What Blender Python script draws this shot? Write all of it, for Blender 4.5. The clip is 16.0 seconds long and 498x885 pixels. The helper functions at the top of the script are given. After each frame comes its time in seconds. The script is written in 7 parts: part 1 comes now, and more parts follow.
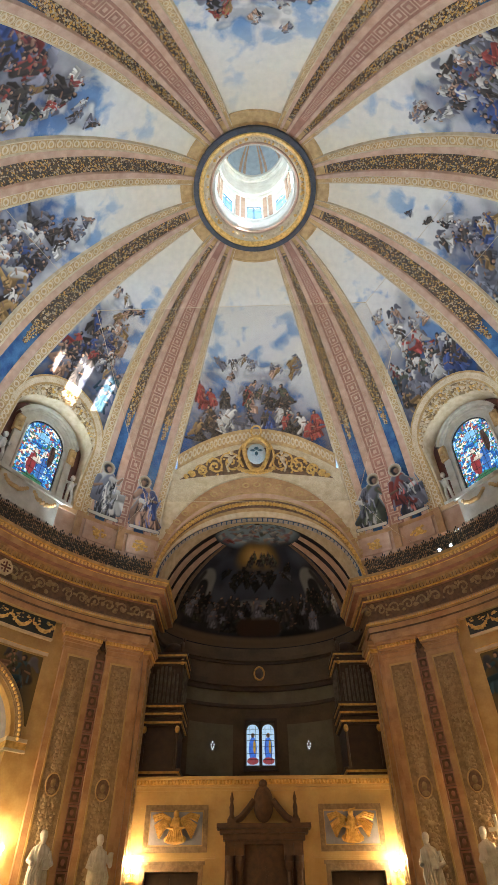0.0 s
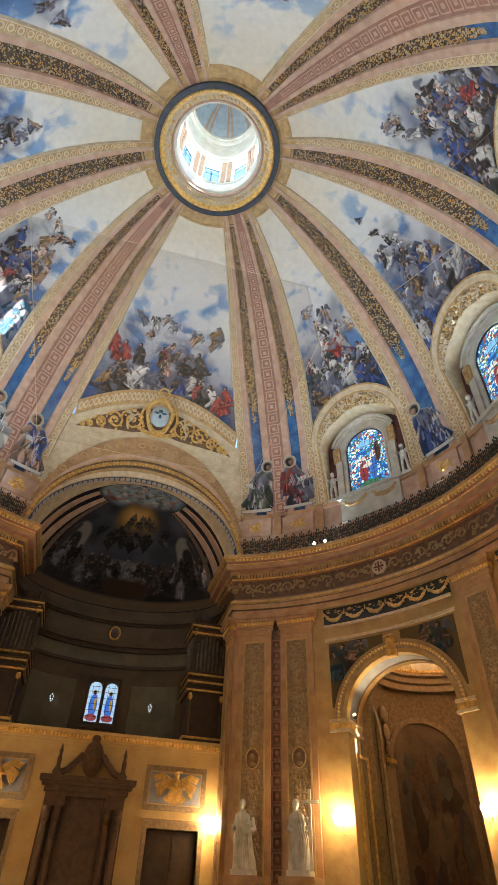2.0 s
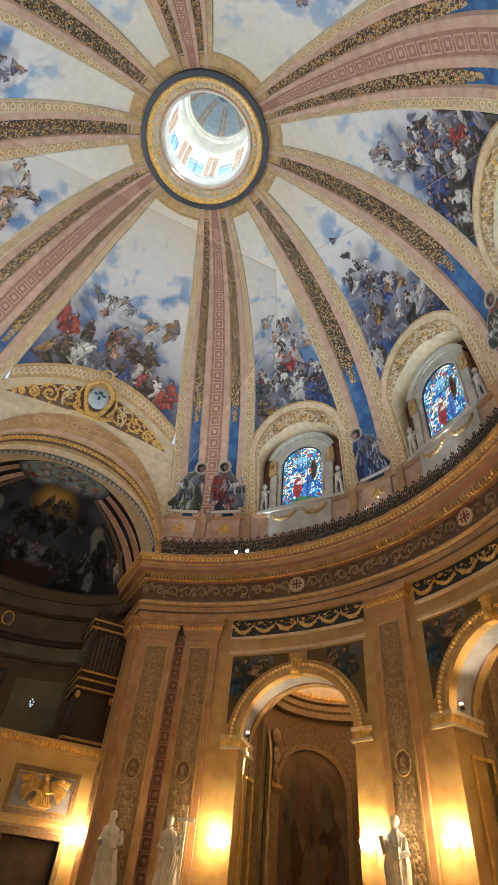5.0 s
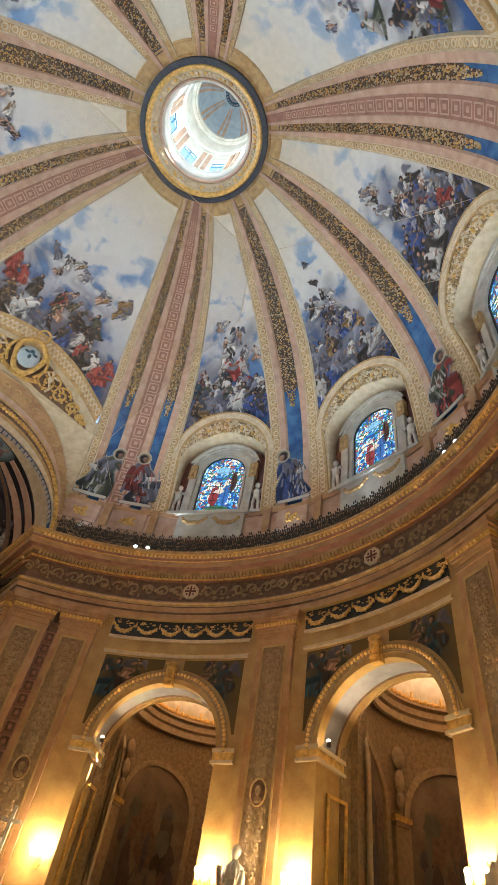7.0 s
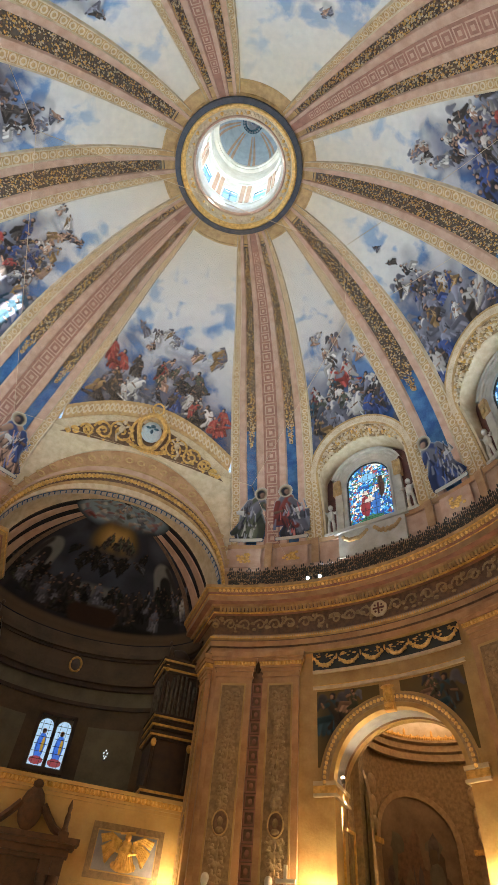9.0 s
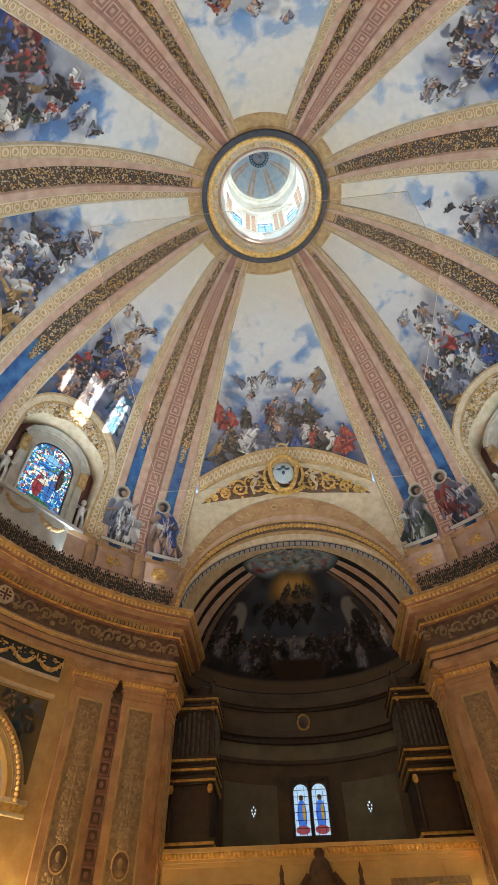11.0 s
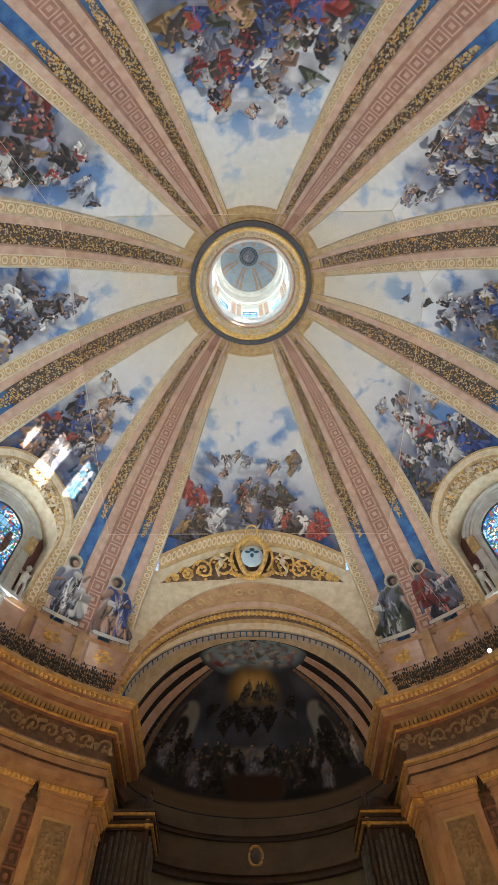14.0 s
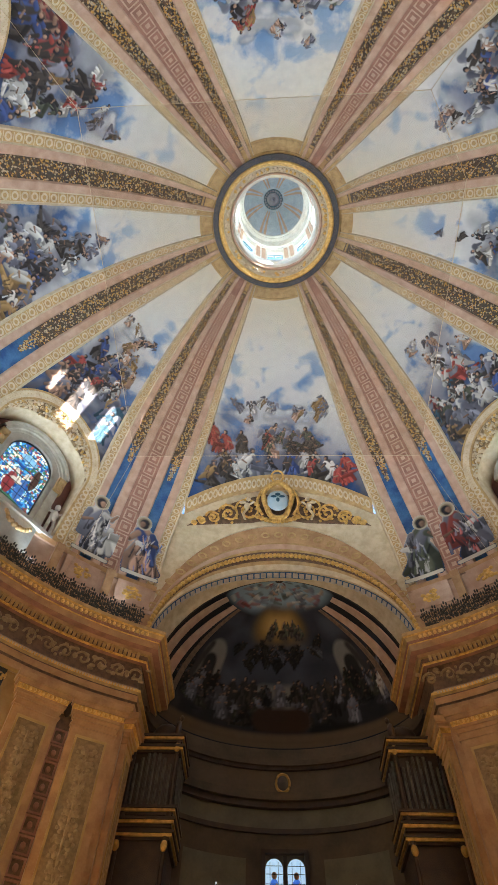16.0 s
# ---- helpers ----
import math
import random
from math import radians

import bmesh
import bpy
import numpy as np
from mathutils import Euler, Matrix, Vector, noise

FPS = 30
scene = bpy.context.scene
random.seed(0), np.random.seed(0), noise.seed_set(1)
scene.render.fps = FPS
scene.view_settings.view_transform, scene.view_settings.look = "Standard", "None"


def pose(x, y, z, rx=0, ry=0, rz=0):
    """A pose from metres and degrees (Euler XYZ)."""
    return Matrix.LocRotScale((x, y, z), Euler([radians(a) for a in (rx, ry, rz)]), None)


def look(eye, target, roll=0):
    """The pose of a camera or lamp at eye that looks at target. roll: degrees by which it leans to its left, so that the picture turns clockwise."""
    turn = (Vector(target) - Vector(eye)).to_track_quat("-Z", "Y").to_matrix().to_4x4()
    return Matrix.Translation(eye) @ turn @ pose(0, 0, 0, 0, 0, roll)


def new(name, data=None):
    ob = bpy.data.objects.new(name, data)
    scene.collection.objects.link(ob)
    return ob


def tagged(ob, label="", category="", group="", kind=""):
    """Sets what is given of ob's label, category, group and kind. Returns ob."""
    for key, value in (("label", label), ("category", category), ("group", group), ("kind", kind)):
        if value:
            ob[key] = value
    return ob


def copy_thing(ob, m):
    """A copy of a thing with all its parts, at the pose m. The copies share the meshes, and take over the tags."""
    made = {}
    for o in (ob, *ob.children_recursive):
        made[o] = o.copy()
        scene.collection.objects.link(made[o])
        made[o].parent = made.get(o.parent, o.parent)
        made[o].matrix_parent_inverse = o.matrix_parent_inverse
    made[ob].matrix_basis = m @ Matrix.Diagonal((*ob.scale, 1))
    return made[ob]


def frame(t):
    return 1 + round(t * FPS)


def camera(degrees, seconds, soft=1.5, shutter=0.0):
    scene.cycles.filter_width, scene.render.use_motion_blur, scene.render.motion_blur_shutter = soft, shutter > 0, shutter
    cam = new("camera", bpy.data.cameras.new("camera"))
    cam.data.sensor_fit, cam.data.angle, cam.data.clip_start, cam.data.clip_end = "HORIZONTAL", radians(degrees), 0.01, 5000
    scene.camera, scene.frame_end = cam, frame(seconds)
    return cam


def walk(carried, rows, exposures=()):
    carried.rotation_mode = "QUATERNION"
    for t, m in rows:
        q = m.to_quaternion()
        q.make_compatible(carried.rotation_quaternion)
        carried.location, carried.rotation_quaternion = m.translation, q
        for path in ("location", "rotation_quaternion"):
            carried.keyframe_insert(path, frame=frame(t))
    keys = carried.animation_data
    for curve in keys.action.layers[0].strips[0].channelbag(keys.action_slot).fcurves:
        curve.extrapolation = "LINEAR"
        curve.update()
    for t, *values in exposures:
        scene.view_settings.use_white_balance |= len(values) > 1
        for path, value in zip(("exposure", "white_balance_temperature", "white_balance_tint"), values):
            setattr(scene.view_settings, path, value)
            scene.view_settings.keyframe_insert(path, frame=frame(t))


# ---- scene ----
# A domed rotunda, 33 m across: +y is the entrance bay with its organ loft, -y the chancel.
cam = camera(49.57, 16.0, soft=1.0)
ROWS = [
    (0.0, -0.547, -15.250, 1.803, 133.45, 0.36, 0.35),
    (0.5, -0.675, -15.031, 1.726, 132.42, 0.30, -3.19),
    (1.0, -0.763, -14.933, 1.656, 132.19, -0.09, -7.51),
    (1.5, -0.807, -14.878, 1.613, 131.94, -0.34, -11.97),
    (2.0, -0.823, -14.812, 1.552, 131.33, -1.73, -16.09),
    (2.5, -0.802, -14.705, 1.524, 131.16, -2.74, -16.24),
    (3.0, -0.773, -14.566, 1.508, 130.94, -3.38, -14.62),
    (3.5, -0.720, -14.346, 1.552, 131.90, -3.48, -17.82),
    (4.0, -0.669, -14.128, 1.587, 132.77, -3.63, -21.87),
    (6.5, 0.132, -12.660, 1.410, 136.07, -7.47, -38.55),
    (7.0, 0.112, -12.401, 1.448, 137.47, -8.17, -42.93),
    (7.5, 0.085, -12.188, 1.547, 137.90, -7.95, -42.45),
    (8.0, -0.006, -11.941, 1.681, 138.88, -8.66, -39.88),
    (8.5, -0.170, -11.700, 1.738, 139.23, -8.89, -34.03),
    (9.0, -0.392, -11.550, 1.688, 137.38, -4.49, -20.65),
    (9.5, -0.675, -11.419, 1.676, 136.70, -0.73, -6.98),
    (10.0, -0.995, -11.222, 1.711, 137.14, 0.92, -0.63),
    (12.5, -0.675, -8.889, 1.648, 148.72, -0.77, 6.17),
    (13.0, -0.670, -8.412, 1.700, 151.00, 0.35, 3.84),
    (13.5, -0.670, -7.981, 1.724, 152.52, 1.57, 0.71),
    (14.0, -0.686, -7.592, 1.691, 152.59, 0.75, -0.35),
    (14.5, -0.696, -7.224, 1.608, 151.87, -0.49, -0.52),
    (15.0, -0.705, -6.864, 1.479, 150.39, 0.05, -0.42),
    (15.5, -0.730, -6.498, 1.382, 149.35, -0.82, 0.71),
    (16.0, -0.774, -6.127, 1.365, 149.02, -1.37, 1.12),
]
walk(cam, [(t, pose(x, y, z, rx, ry, rz)) for t, x, y, z, rx, ry, rz in ROWS], exposures=[(0.0, 3.8), (16.0, 3.8)])
POWER = 0.435  # share of full power at which the lamps burn

# ---- light ----
world = bpy.data.worlds.new("world")
scene.world = world
world.use_nodes = True
wn = world.node_tree.nodes
sky = wn.new("ShaderNodeTexSky")
sky.sky_type, sky.sun_disc = "NISHITA", False
SUN_AZ, SUN_EL = 126.4, 37.0
sky.sun_elevation, sky.sun_rotation = radians(SUN_EL), radians(SUN_AZ)
world.node_tree.links.new(sky.outputs[0], wn["Background"].inputs[0])
wn["Background"].inputs[1].default_value = 0.06


def at(az, r, z):
    """A place from its bearing (degrees from +y towards +x), radius and height."""
    a = radians(az)
    return Vector((r * math.sin(a), r * math.cos(a), z))


def lamp(name, kind, m, energy, colour, size=0.3, spread=None):
    data = bpy.data.lights.new(name, kind)
    data.energy, data.color = energy * (1.0 if kind == "SUN" else POWER), colour
    if kind == "AREA":
        data.shape, data.size = "DISK", size
        if spread:
            data.spread = radians(spread)
    elif kind == "SPOT":
        data.shadow_soft_size, data.spot_size, data.spot_blend = size, radians(spread or 90), 0.6
    elif kind == "SUN":
        data.angle = radians(size)
    else:
        data.shadow_soft_size = size
    ob = new(name, data)
    ob.matrix_world = m
    return ob


sun_to = -at(SUN_AZ, math.cos(radians(SUN_EL)), math.sin(radians(SUN_EL)))
lamp("sun", "SUN", look((0, 0, 90), Vector((0, 0, 90)) + sun_to), 5.0, (1.0, 0.97, 0.93), 0.5)
WARM = (1.0, 0.75, 0.43)
# floodlights that stand on the cornice and light the dome
for az in (30, 47, 72, 90, 108, 133, 150, -30, -47, -72, -90, -108, -133, -150):
    lamp("flood", "SPOT", look(at(az, 16.3, 19.5), at(az + 180, 7.0, 40)), 212 if az > 0 else 291 if az < -80 else 370, (0.62, 0.81, 1.0), 0.25, 130)

# daylight in the lantern's eight windows
for k in range(8):
    lamp("lantern_daylight", "AREA", look(at(45 * k, 3.25, 43.6), at(45 * k + 180, 2.0, 46.5)), 18, (0.58, 0.82, 1.0), 1.15)


# ---- materials ----
def material(name, colour, second=None, scale=1.0, rough=0.6, metal=0.0, bump=0.0, detail=6.0, fine=0.25, spec=0.5, emit=None, strength=0.0):
    """Two tones mixed by noise at two scales, with a fine relief."""
    mat = bpy.data.materials.new(name)
    mat.use_nodes = True
    n, l = mat.node_tree.nodes, mat.node_tree.links
    b = n["Principled BSDF"]
    b.inputs["Roughness"].default_value, b.inputs["Metallic"].default_value = rough, metal
    b.inputs["Specular IOR Level"].default_value = spec
    co = n.new("ShaderNodeTexCoord")
    big = n.new("ShaderNodeTexNoise")
    big.inputs["Scale"].default_value, big.inputs["Detail"].default_value = scale, detail
    small = n.new("ShaderNodeTexNoise")
    small.inputs["Scale"].default_value, small.inputs["Detail"].default_value = scale * 9, 4.0
    l.new(co.outputs["Object"], big.inputs["Vector"])
    l.new(co.outputs["Object"], small.inputs["Vector"])
    mix = n.new("ShaderNodeMix")
    mix.data_type = "RGBA"
    second = second or [c * 0.72 for c in colour]
    mix.inputs["A"].default_value, mix.inputs["B"].default_value = (*colour, 1), (*second, 1)
    ramp = n.new("ShaderNodeValToRGB")
    ramp.color_ramp.elements[0].position, ramp.color_ramp.elements[1].position = 0.35, 0.68
    add = n.new("ShaderNodeMath")
    add.operation = "MULTIPLY_ADD"
    add.inputs[1].default_value = fine
    l.new(small.outputs["Fac"], add.inputs[0])
    l.new(big.outputs["Fac"], add.inputs[2])
    sub = n.new("ShaderNodeMath")
    sub.operation = "SUBTRACT"
    sub.inputs[1].default_value = fine * 0.5
    l.new(add.outputs[0], sub.inputs[0])
    l.new(sub.outputs[0], ramp.inputs[0])
    l.new(ramp.outputs[0], mix.inputs["Factor"])
    l.new(mix.outputs["Result"], b.inputs["Base Color"])
    if bump:
        bp = n.new("ShaderNodeBump")
        bp.inputs["Strength"].default_value, bp.inputs["Distance"].default_value = bump, 0.05
        l.new(small.outputs["Fac"], bp.inputs["Height"])
        l.new(bp.outputs[0], b.inputs["Normal"])
    if emit:
        b.inputs["Emission Color"].default_value, b.inputs["Emission Strength"].default_value = (*emit, 1), strength * POWER
    return mat


PINK = material("pink_marble", (0.50, 0.295, 0.14), (0.34, 0.175, 0.075), 1.4, 0.35, bump=0.08)
ROSE = material("rose_plaster", (0.57, 0.375, 0.265), (0.45, 0.27, 0.18), 2.0, 0.6, bump=0.08)
OCHRE = material("ochre_marble", (0.52, 0.345, 0.135), (0.37, 0.22, 0.075), 1.2, 0.35, bump=0.12)
TAN = material("tan_relief_stone", (0.33, 0.22, 0.11), (0.20, 0.13, 0.06), 6.0, 0.5, bump=0.6)
FRET = material("dark_rose_ground", (0.38, 0.185, 0.125), (0.27, 0.125, 0.085), 2.5, 0.6, bump=0.1)
BROWN = material("brown_relief", (0.20, 0.11, 0.06), (0.11, 0.06, 0.035), 5.0, 0.5, bump=0.4)
CREAM = material("cream_stucco", (0.66, 0.54, 0.36), (0.52, 0.40, 0.24), 2.5, 0.6, bump=0.1)
WHITE = material("white_stucco", (0.74, 0.72, 0.66), (0.60, 0.57, 0.50), 1.6, 0.55, bump=0.06)
STUCCO = material("grey_stucco", (0.56, 0.53, 0.46), (0.42, 0.39, 0.32), 1.8, 0.6, bump=0.1)
MARBLE = material("white_marble", (0.66, 0.63, 0.57), (0.50, 0.46, 0.39), 3.0, 0.45, bump=0.05)
GOLD = material("gilding", (0.86, 0.55, 0.17), (0.52, 0.29, 0.08), 5.0, 0.40, metal=0.55, bump=0.35)
GILT = material("bright_gilding", (0.95, 0.68, 0.27), (0.62, 0.38, 0.12), 6.0, 0.32, metal=0.6, bump=0.2)
LACE = material("gilt_stucco", (0.55, 0.36, 0.15), (0.37, 0.22, 0.085), 3.0, 0.5, bump=0.2)
LIGHT = material("pale_stucco", (0.68, 0.55, 0.37), (0.54, 0.41, 0.25), 3.0, 0.55, bump=0.1)
RELIEF = material("tan_carving", (0.40, 0.28, 0.15), (0.28, 0.18, 0.09), 5.0, 0.5, bump=0.3)
DUSK = material("dark_strip_ground", (0.13, 0.095, 0.06), (0.07, 0.06, 0.055), 3.0, 0.6)
NAVY = material("dark_blue_enamel", (0.018, 0.026, 0.034), (0.03, 0.03, 0.022), 3.0, 0.4)
BLUE = material("painted_blue", (0.018, 0.075, 0.21), (0.07, 0.19, 0.37), 1.3, 0.7)
SLATE = material("slate_blue_ring", (0.055, 0.062, 0.075), (0.03, 0.035, 0.045), 4.0, 0.5)
WINE = material("dark_red_marble", (0.16, 0.045, 0.03), (0.09, 0.025, 0.02), 2.0, 0.35)
IRON = material("black_iron", (0.025, 0.02, 0.015), (0.05, 0.035, 0.02), 6.0, 0.5)
WOOD = material("dark_walnut", (0.055, 0.028, 0.013), (0.03, 0.015, 0.008), 3.0, 0.45, bump=0.2)
DARKWALL = material("dark_brown_wall", (0.24, 0.165, 0.10), (0.13, 0.085, 0.05), 0.8, 0.7)
# DARKWALL's browns at a little under half strength.
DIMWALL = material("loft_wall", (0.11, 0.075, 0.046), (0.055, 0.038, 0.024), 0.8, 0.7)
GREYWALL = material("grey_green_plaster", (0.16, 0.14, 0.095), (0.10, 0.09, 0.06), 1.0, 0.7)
FLOOR = material("stone_floor", (0.30, 0.22, 0.15), (0.20, 0.14, 0.09), 0.8, 0.25)
PIPE = material("tin_organ_pipe", (0.16, 0.14, 0.11), (0.08, 0.07, 0.055), 4.0, 0.4, metal=0.6)
LEAD = material("window_lead", (0.02, 0.02, 0.02), (0.03, 0.03, 0.03), 5.0, 0.6)
# paint of the fresco figures
P_UMBER = material("paint_umber", (0.075, 0.06, 0.055), (0.13, 0.105, 0.09), 3.0, 0.8)
P_RED = material("paint_red", (0.34, 0.07, 0.05), (0.20, 0.05, 0.04), 3.0, 0.8)
P_OCHRE = material("paint_ochre", (0.38, 0.22, 0.08), (0.22, 0.13, 0.06), 3.0, 0.8)
P_WHITE = material("paint_white", (0.66, 0.62, 0.57), (0.45, 0.43, 0.42), 3.0, 0.8)
P_BLUE = material("paint_blue", (0.05, 0.09, 0.22), (0.09, 0.14, 0.26), 3.0, 0.8)
P_GREEN = material("paint_green", (0.10, 0.12, 0.10), (0.06, 0.08, 0.07), 3.0, 0.8)
P_FLESH = material("paint_flesh", (0.46, 0.28, 0.19), (0.33, 0.19, 0.13), 4.0, 0.8)
P_GREY = material("paint_grey", (0.24, 0.24, 0.28), (0.36, 0.36, 0.40), 1.5, 0.8)
P_TEAL = material("paint_teal", (0.03, 0.12, 0.17), (0.02, 0.07, 0.11), 3.0, 0.8)
P_SOOT = material("paint_soot", (0.02, 0.02, 0.026), (0.04, 0.038, 0.042), 2.0, 0.8)
P_SHADE = material("paint_warm_shade", (0.16, 0.115, 0.09), (0.10, 0.075, 0.065), 3.0, 0.8)
PAINTS = [P_UMBER, P_RED, P_OCHRE, P_WHITE, P_BLUE, P_GREEN, P_FLESH, P_GREY, P_TEAL, P_SOOT, P_SHADE]


def fresco(name, seed, dark=0.5, pigment=True):
    """Sky with clouds: pale cream at the top, blue and cloud in the middle, deeper blue and smoke towards the foot."""
    mat = bpy.data.materials.new(name)
    mat.use_nodes = True
    n, l = mat.node_tree.nodes, mat.node_tree.links
    b = n["Principled BSDF"]
    b.inputs["Roughness"].default_value, b.inputs["Specular IOR Level"].default_value = 0.85, 0.2
    uv = n.new("ShaderNodeUVMap")
    uv.uv_map = "UVMap"
    sep = n.new("ShaderNodeSeparateXYZ")
    l.new(uv.outputs[0], sep.inputs[0])
    co = n.new("ShaderNodeTexCoord")
    mp = n.new("ShaderNodeMapping")
    mp.inputs["Location"].default_value = (seed * 7.3, seed * 3.1, seed * 1.7)
    l.new(co.outputs["Object"], mp.inputs["Vector"])
    nz = []
    for sc, de, di in ((0.22, 6, 0.6), (0.55, 7, 0.3), (2.6, 5, 0.0)):
        q = n.new("ShaderNodeTexNoise")
        q.inputs["Scale"].default_value, q.inputs["Detail"].default_value, q.inputs["Distortion"].default_value = sc, de, di
        l.new(mp.outputs[0], q.inputs["Vector"])
        nz.append(q.outputs["Fac"])

    def math_node(op, a, c, d=None):
        q = n.new("ShaderNodeMath")
        q.operation = op
        for i, s in enumerate((a, c, d)):
            if s is None:
                continue
            if isinstance(s, (int, float)):
                q.inputs[i].default_value = s
            else:
                l.new(s, q.inputs[i])
        return q.outputs[0]

    def ramp(fac, *stops):
        q = n.new("ShaderNodeValToRGB")
        e = q.color_ramp.elements
        while len(e) < len(stops):
            e.new(0.5)
        for i, (p, c) in enumerate(stops):
            e[i].position, e[i].color = p, (*c, 1)
        l.new(fac, q.inputs[0])
        return q.outputs[0]

    def mix(fac, a, c):
        q = n.new("ShaderNodeMix")
        q.data_type = "RGBA"
        l.new(fac, q.inputs["Factor"])
        l.new(a, q.inputs["A"])
        l.new(c, q.inputs["B"])
        return q.outputs["Result"]

    h = math_node("MULTIPLY_ADD", nz[0], 0.5, math_node("ADD", sep.outputs["Y"], -0.25))
    skyc = ramp(h, (0.0, (0.03, 0.075, 0.20)), (0.3, (0.08, 0.15, 0.31)), (0.55, (0.20, 0.33, 0.53)), (0.8, (0.48, 0.53, 0.56)), (1.0, (0.66, 0.60, 0.48)))
    cloud = ramp(h, (0.0, (0.09, 0.09, 0.12)), (0.2, (0.20, 0.21, 0.26)), (0.36, (0.50, 0.49, 0.50)), (0.6, (0.72, 0.69, 0.63)), (1.0, (0.72, 0.64, 0.50)))
    mask = ramp(math_node("MULTIPLY_ADD", h, 0.16, nz[1]), (0.48, (0, 0, 0)), (0.58, (1, 1, 1)))
    col = mix(mask, skyc, cloud)
    # figures and clouds laid on as pigment
    if pigment:
        at_ = n.new("ShaderNodeAttribute")
        at_.attribute_name = "paint"
        col = mix(at_.outputs["Alpha"], col, at_.outputs["Color"])
    smoke = ramp(nz[2], (0.3, (0.80, 0.80, 0.82)), (0.7, (1.0, 1.0, 1.0)))
    q = n.new("ShaderNodeMix")
    q.data_type, q.blend_type = "RGBA", "MULTIPLY"
    q.inputs["Factor"].default_value = dark
    l.new(col, q.inputs["A"])
    l.new(smoke, q.inputs["B"])
    l.new(q.outputs["Result"], b.inputs["Base Color"])
    return mat


def stained(name, seed, strength):
    """Leaded glass lit from behind by the sky: many small bright panes, blue above, red and green below."""
    mat = bpy.data.materials.new(name)
    mat.use_nodes = True
    n, l = mat.node_tree.nodes, mat.node_tree.links
    b = n["Principled BSDF"]
    b.inputs["Roughness"].default_value = 0.2
    co = n.new("ShaderNodeTexCoord")
    mp = n.new("ShaderNodeMapping")
    mp.inputs["Location"].default_value = (seed * 3.7, seed, seed * 2.3)
    l.new(co.outputs["Object"], mp.inputs["Vector"])
    v = n.new("ShaderNodeTexVoronoi")
    v.inputs["Scale"].default_value = 6.5
    l.new(mp.outputs[0], v.inputs["Vector"])
    ns = n.new("ShaderNodeTexNoise")
    ns.inputs["Scale"].default_value = 0.9
    l.new(mp.outputs[0], ns.inputs["Vector"])
    sp = n.new("ShaderNodeSeparateColor")
    l.new(v.outputs["Color"], sp.inputs[0])
    ad = n.new("ShaderNodeMath")
    ad.operation = "MULTIPLY_ADD"
    ad.inputs[1].default_value = 0.55
    l.new(sp.outputs[0], ad.inputs[0])
    l.new(ns.outputs["Fac"], ad.inputs[2])
    r = n.new("ShaderNodeValToRGB")
    e = r.color_ramp.elements
    stops = ((0.0, (0.02, 0.09, 0.32)), (0.62, (0.05, 0.30, 0.62)), (0.72, (0.42, 0.66, 0.85)), (0.80, (0.04, 0.16, 0.10)), (0.90, (0.30, 0.07, 0.08)), (0.97, (0.75, 0.70, 0.55)))
    while len(e) < len(stops):
        e.new(0.5)
    for i, (p, c) in enumerate(stops):
        e[i].position, e[i].color = p, (*c, 1)
    r.color_ramp.interpolation = "CONSTANT"
    l.new(ad.outputs[0], r.inputs[0])
    ed = n.new("ShaderNodeTexVoronoi")
    ed.feature = "DISTANCE_TO_EDGE"
    ed.inputs["Scale"].default_value = 6.5
    l.new(mp.outputs[0], ed.inputs["Vector"])
    th = n.new("ShaderNodeMath")
    th.operation = "GREATER_THAN"
    th.inputs[1].default_value = 0.045
    l.new(ed.outputs["Distance"], th.inputs[0])
    m = n.new("ShaderNodeMath")
    m.operation = "MULTIPLY"
    m.inputs[1].default_value = strength * POWER
    l.new(th.outputs[0], m.inputs[0])
    l.new(r.outputs[0], b.inputs["Base Color"])
    l.new(r.outputs[0], b.inputs["Emission Color"])
    l.new(m.outputs[0], b.inputs["Emission Strength"])
    return mat


GLASS = stained("stained_glass", 1, 0.24)
GLOW = material("lit_bulb", (1, 0.85, 0.6), (1, 0.8, 0.5), 1.0, emit=(1.0, 0.72, 0.36), strength=7.0)
GLOWBLUE = material("lit_led_lens", (0.8, 0.9, 1), (0.8, 0.9, 1), 1.0, emit=(0.7, 0.88, 1.0), strength=2.8)
DAY = material("daylit_window_pane", (0.35, 0.5, 0.7), (0.25, 0.4, 0.65), 6.0, emit=(0.5, 0.75, 1.0), strength=0.13)


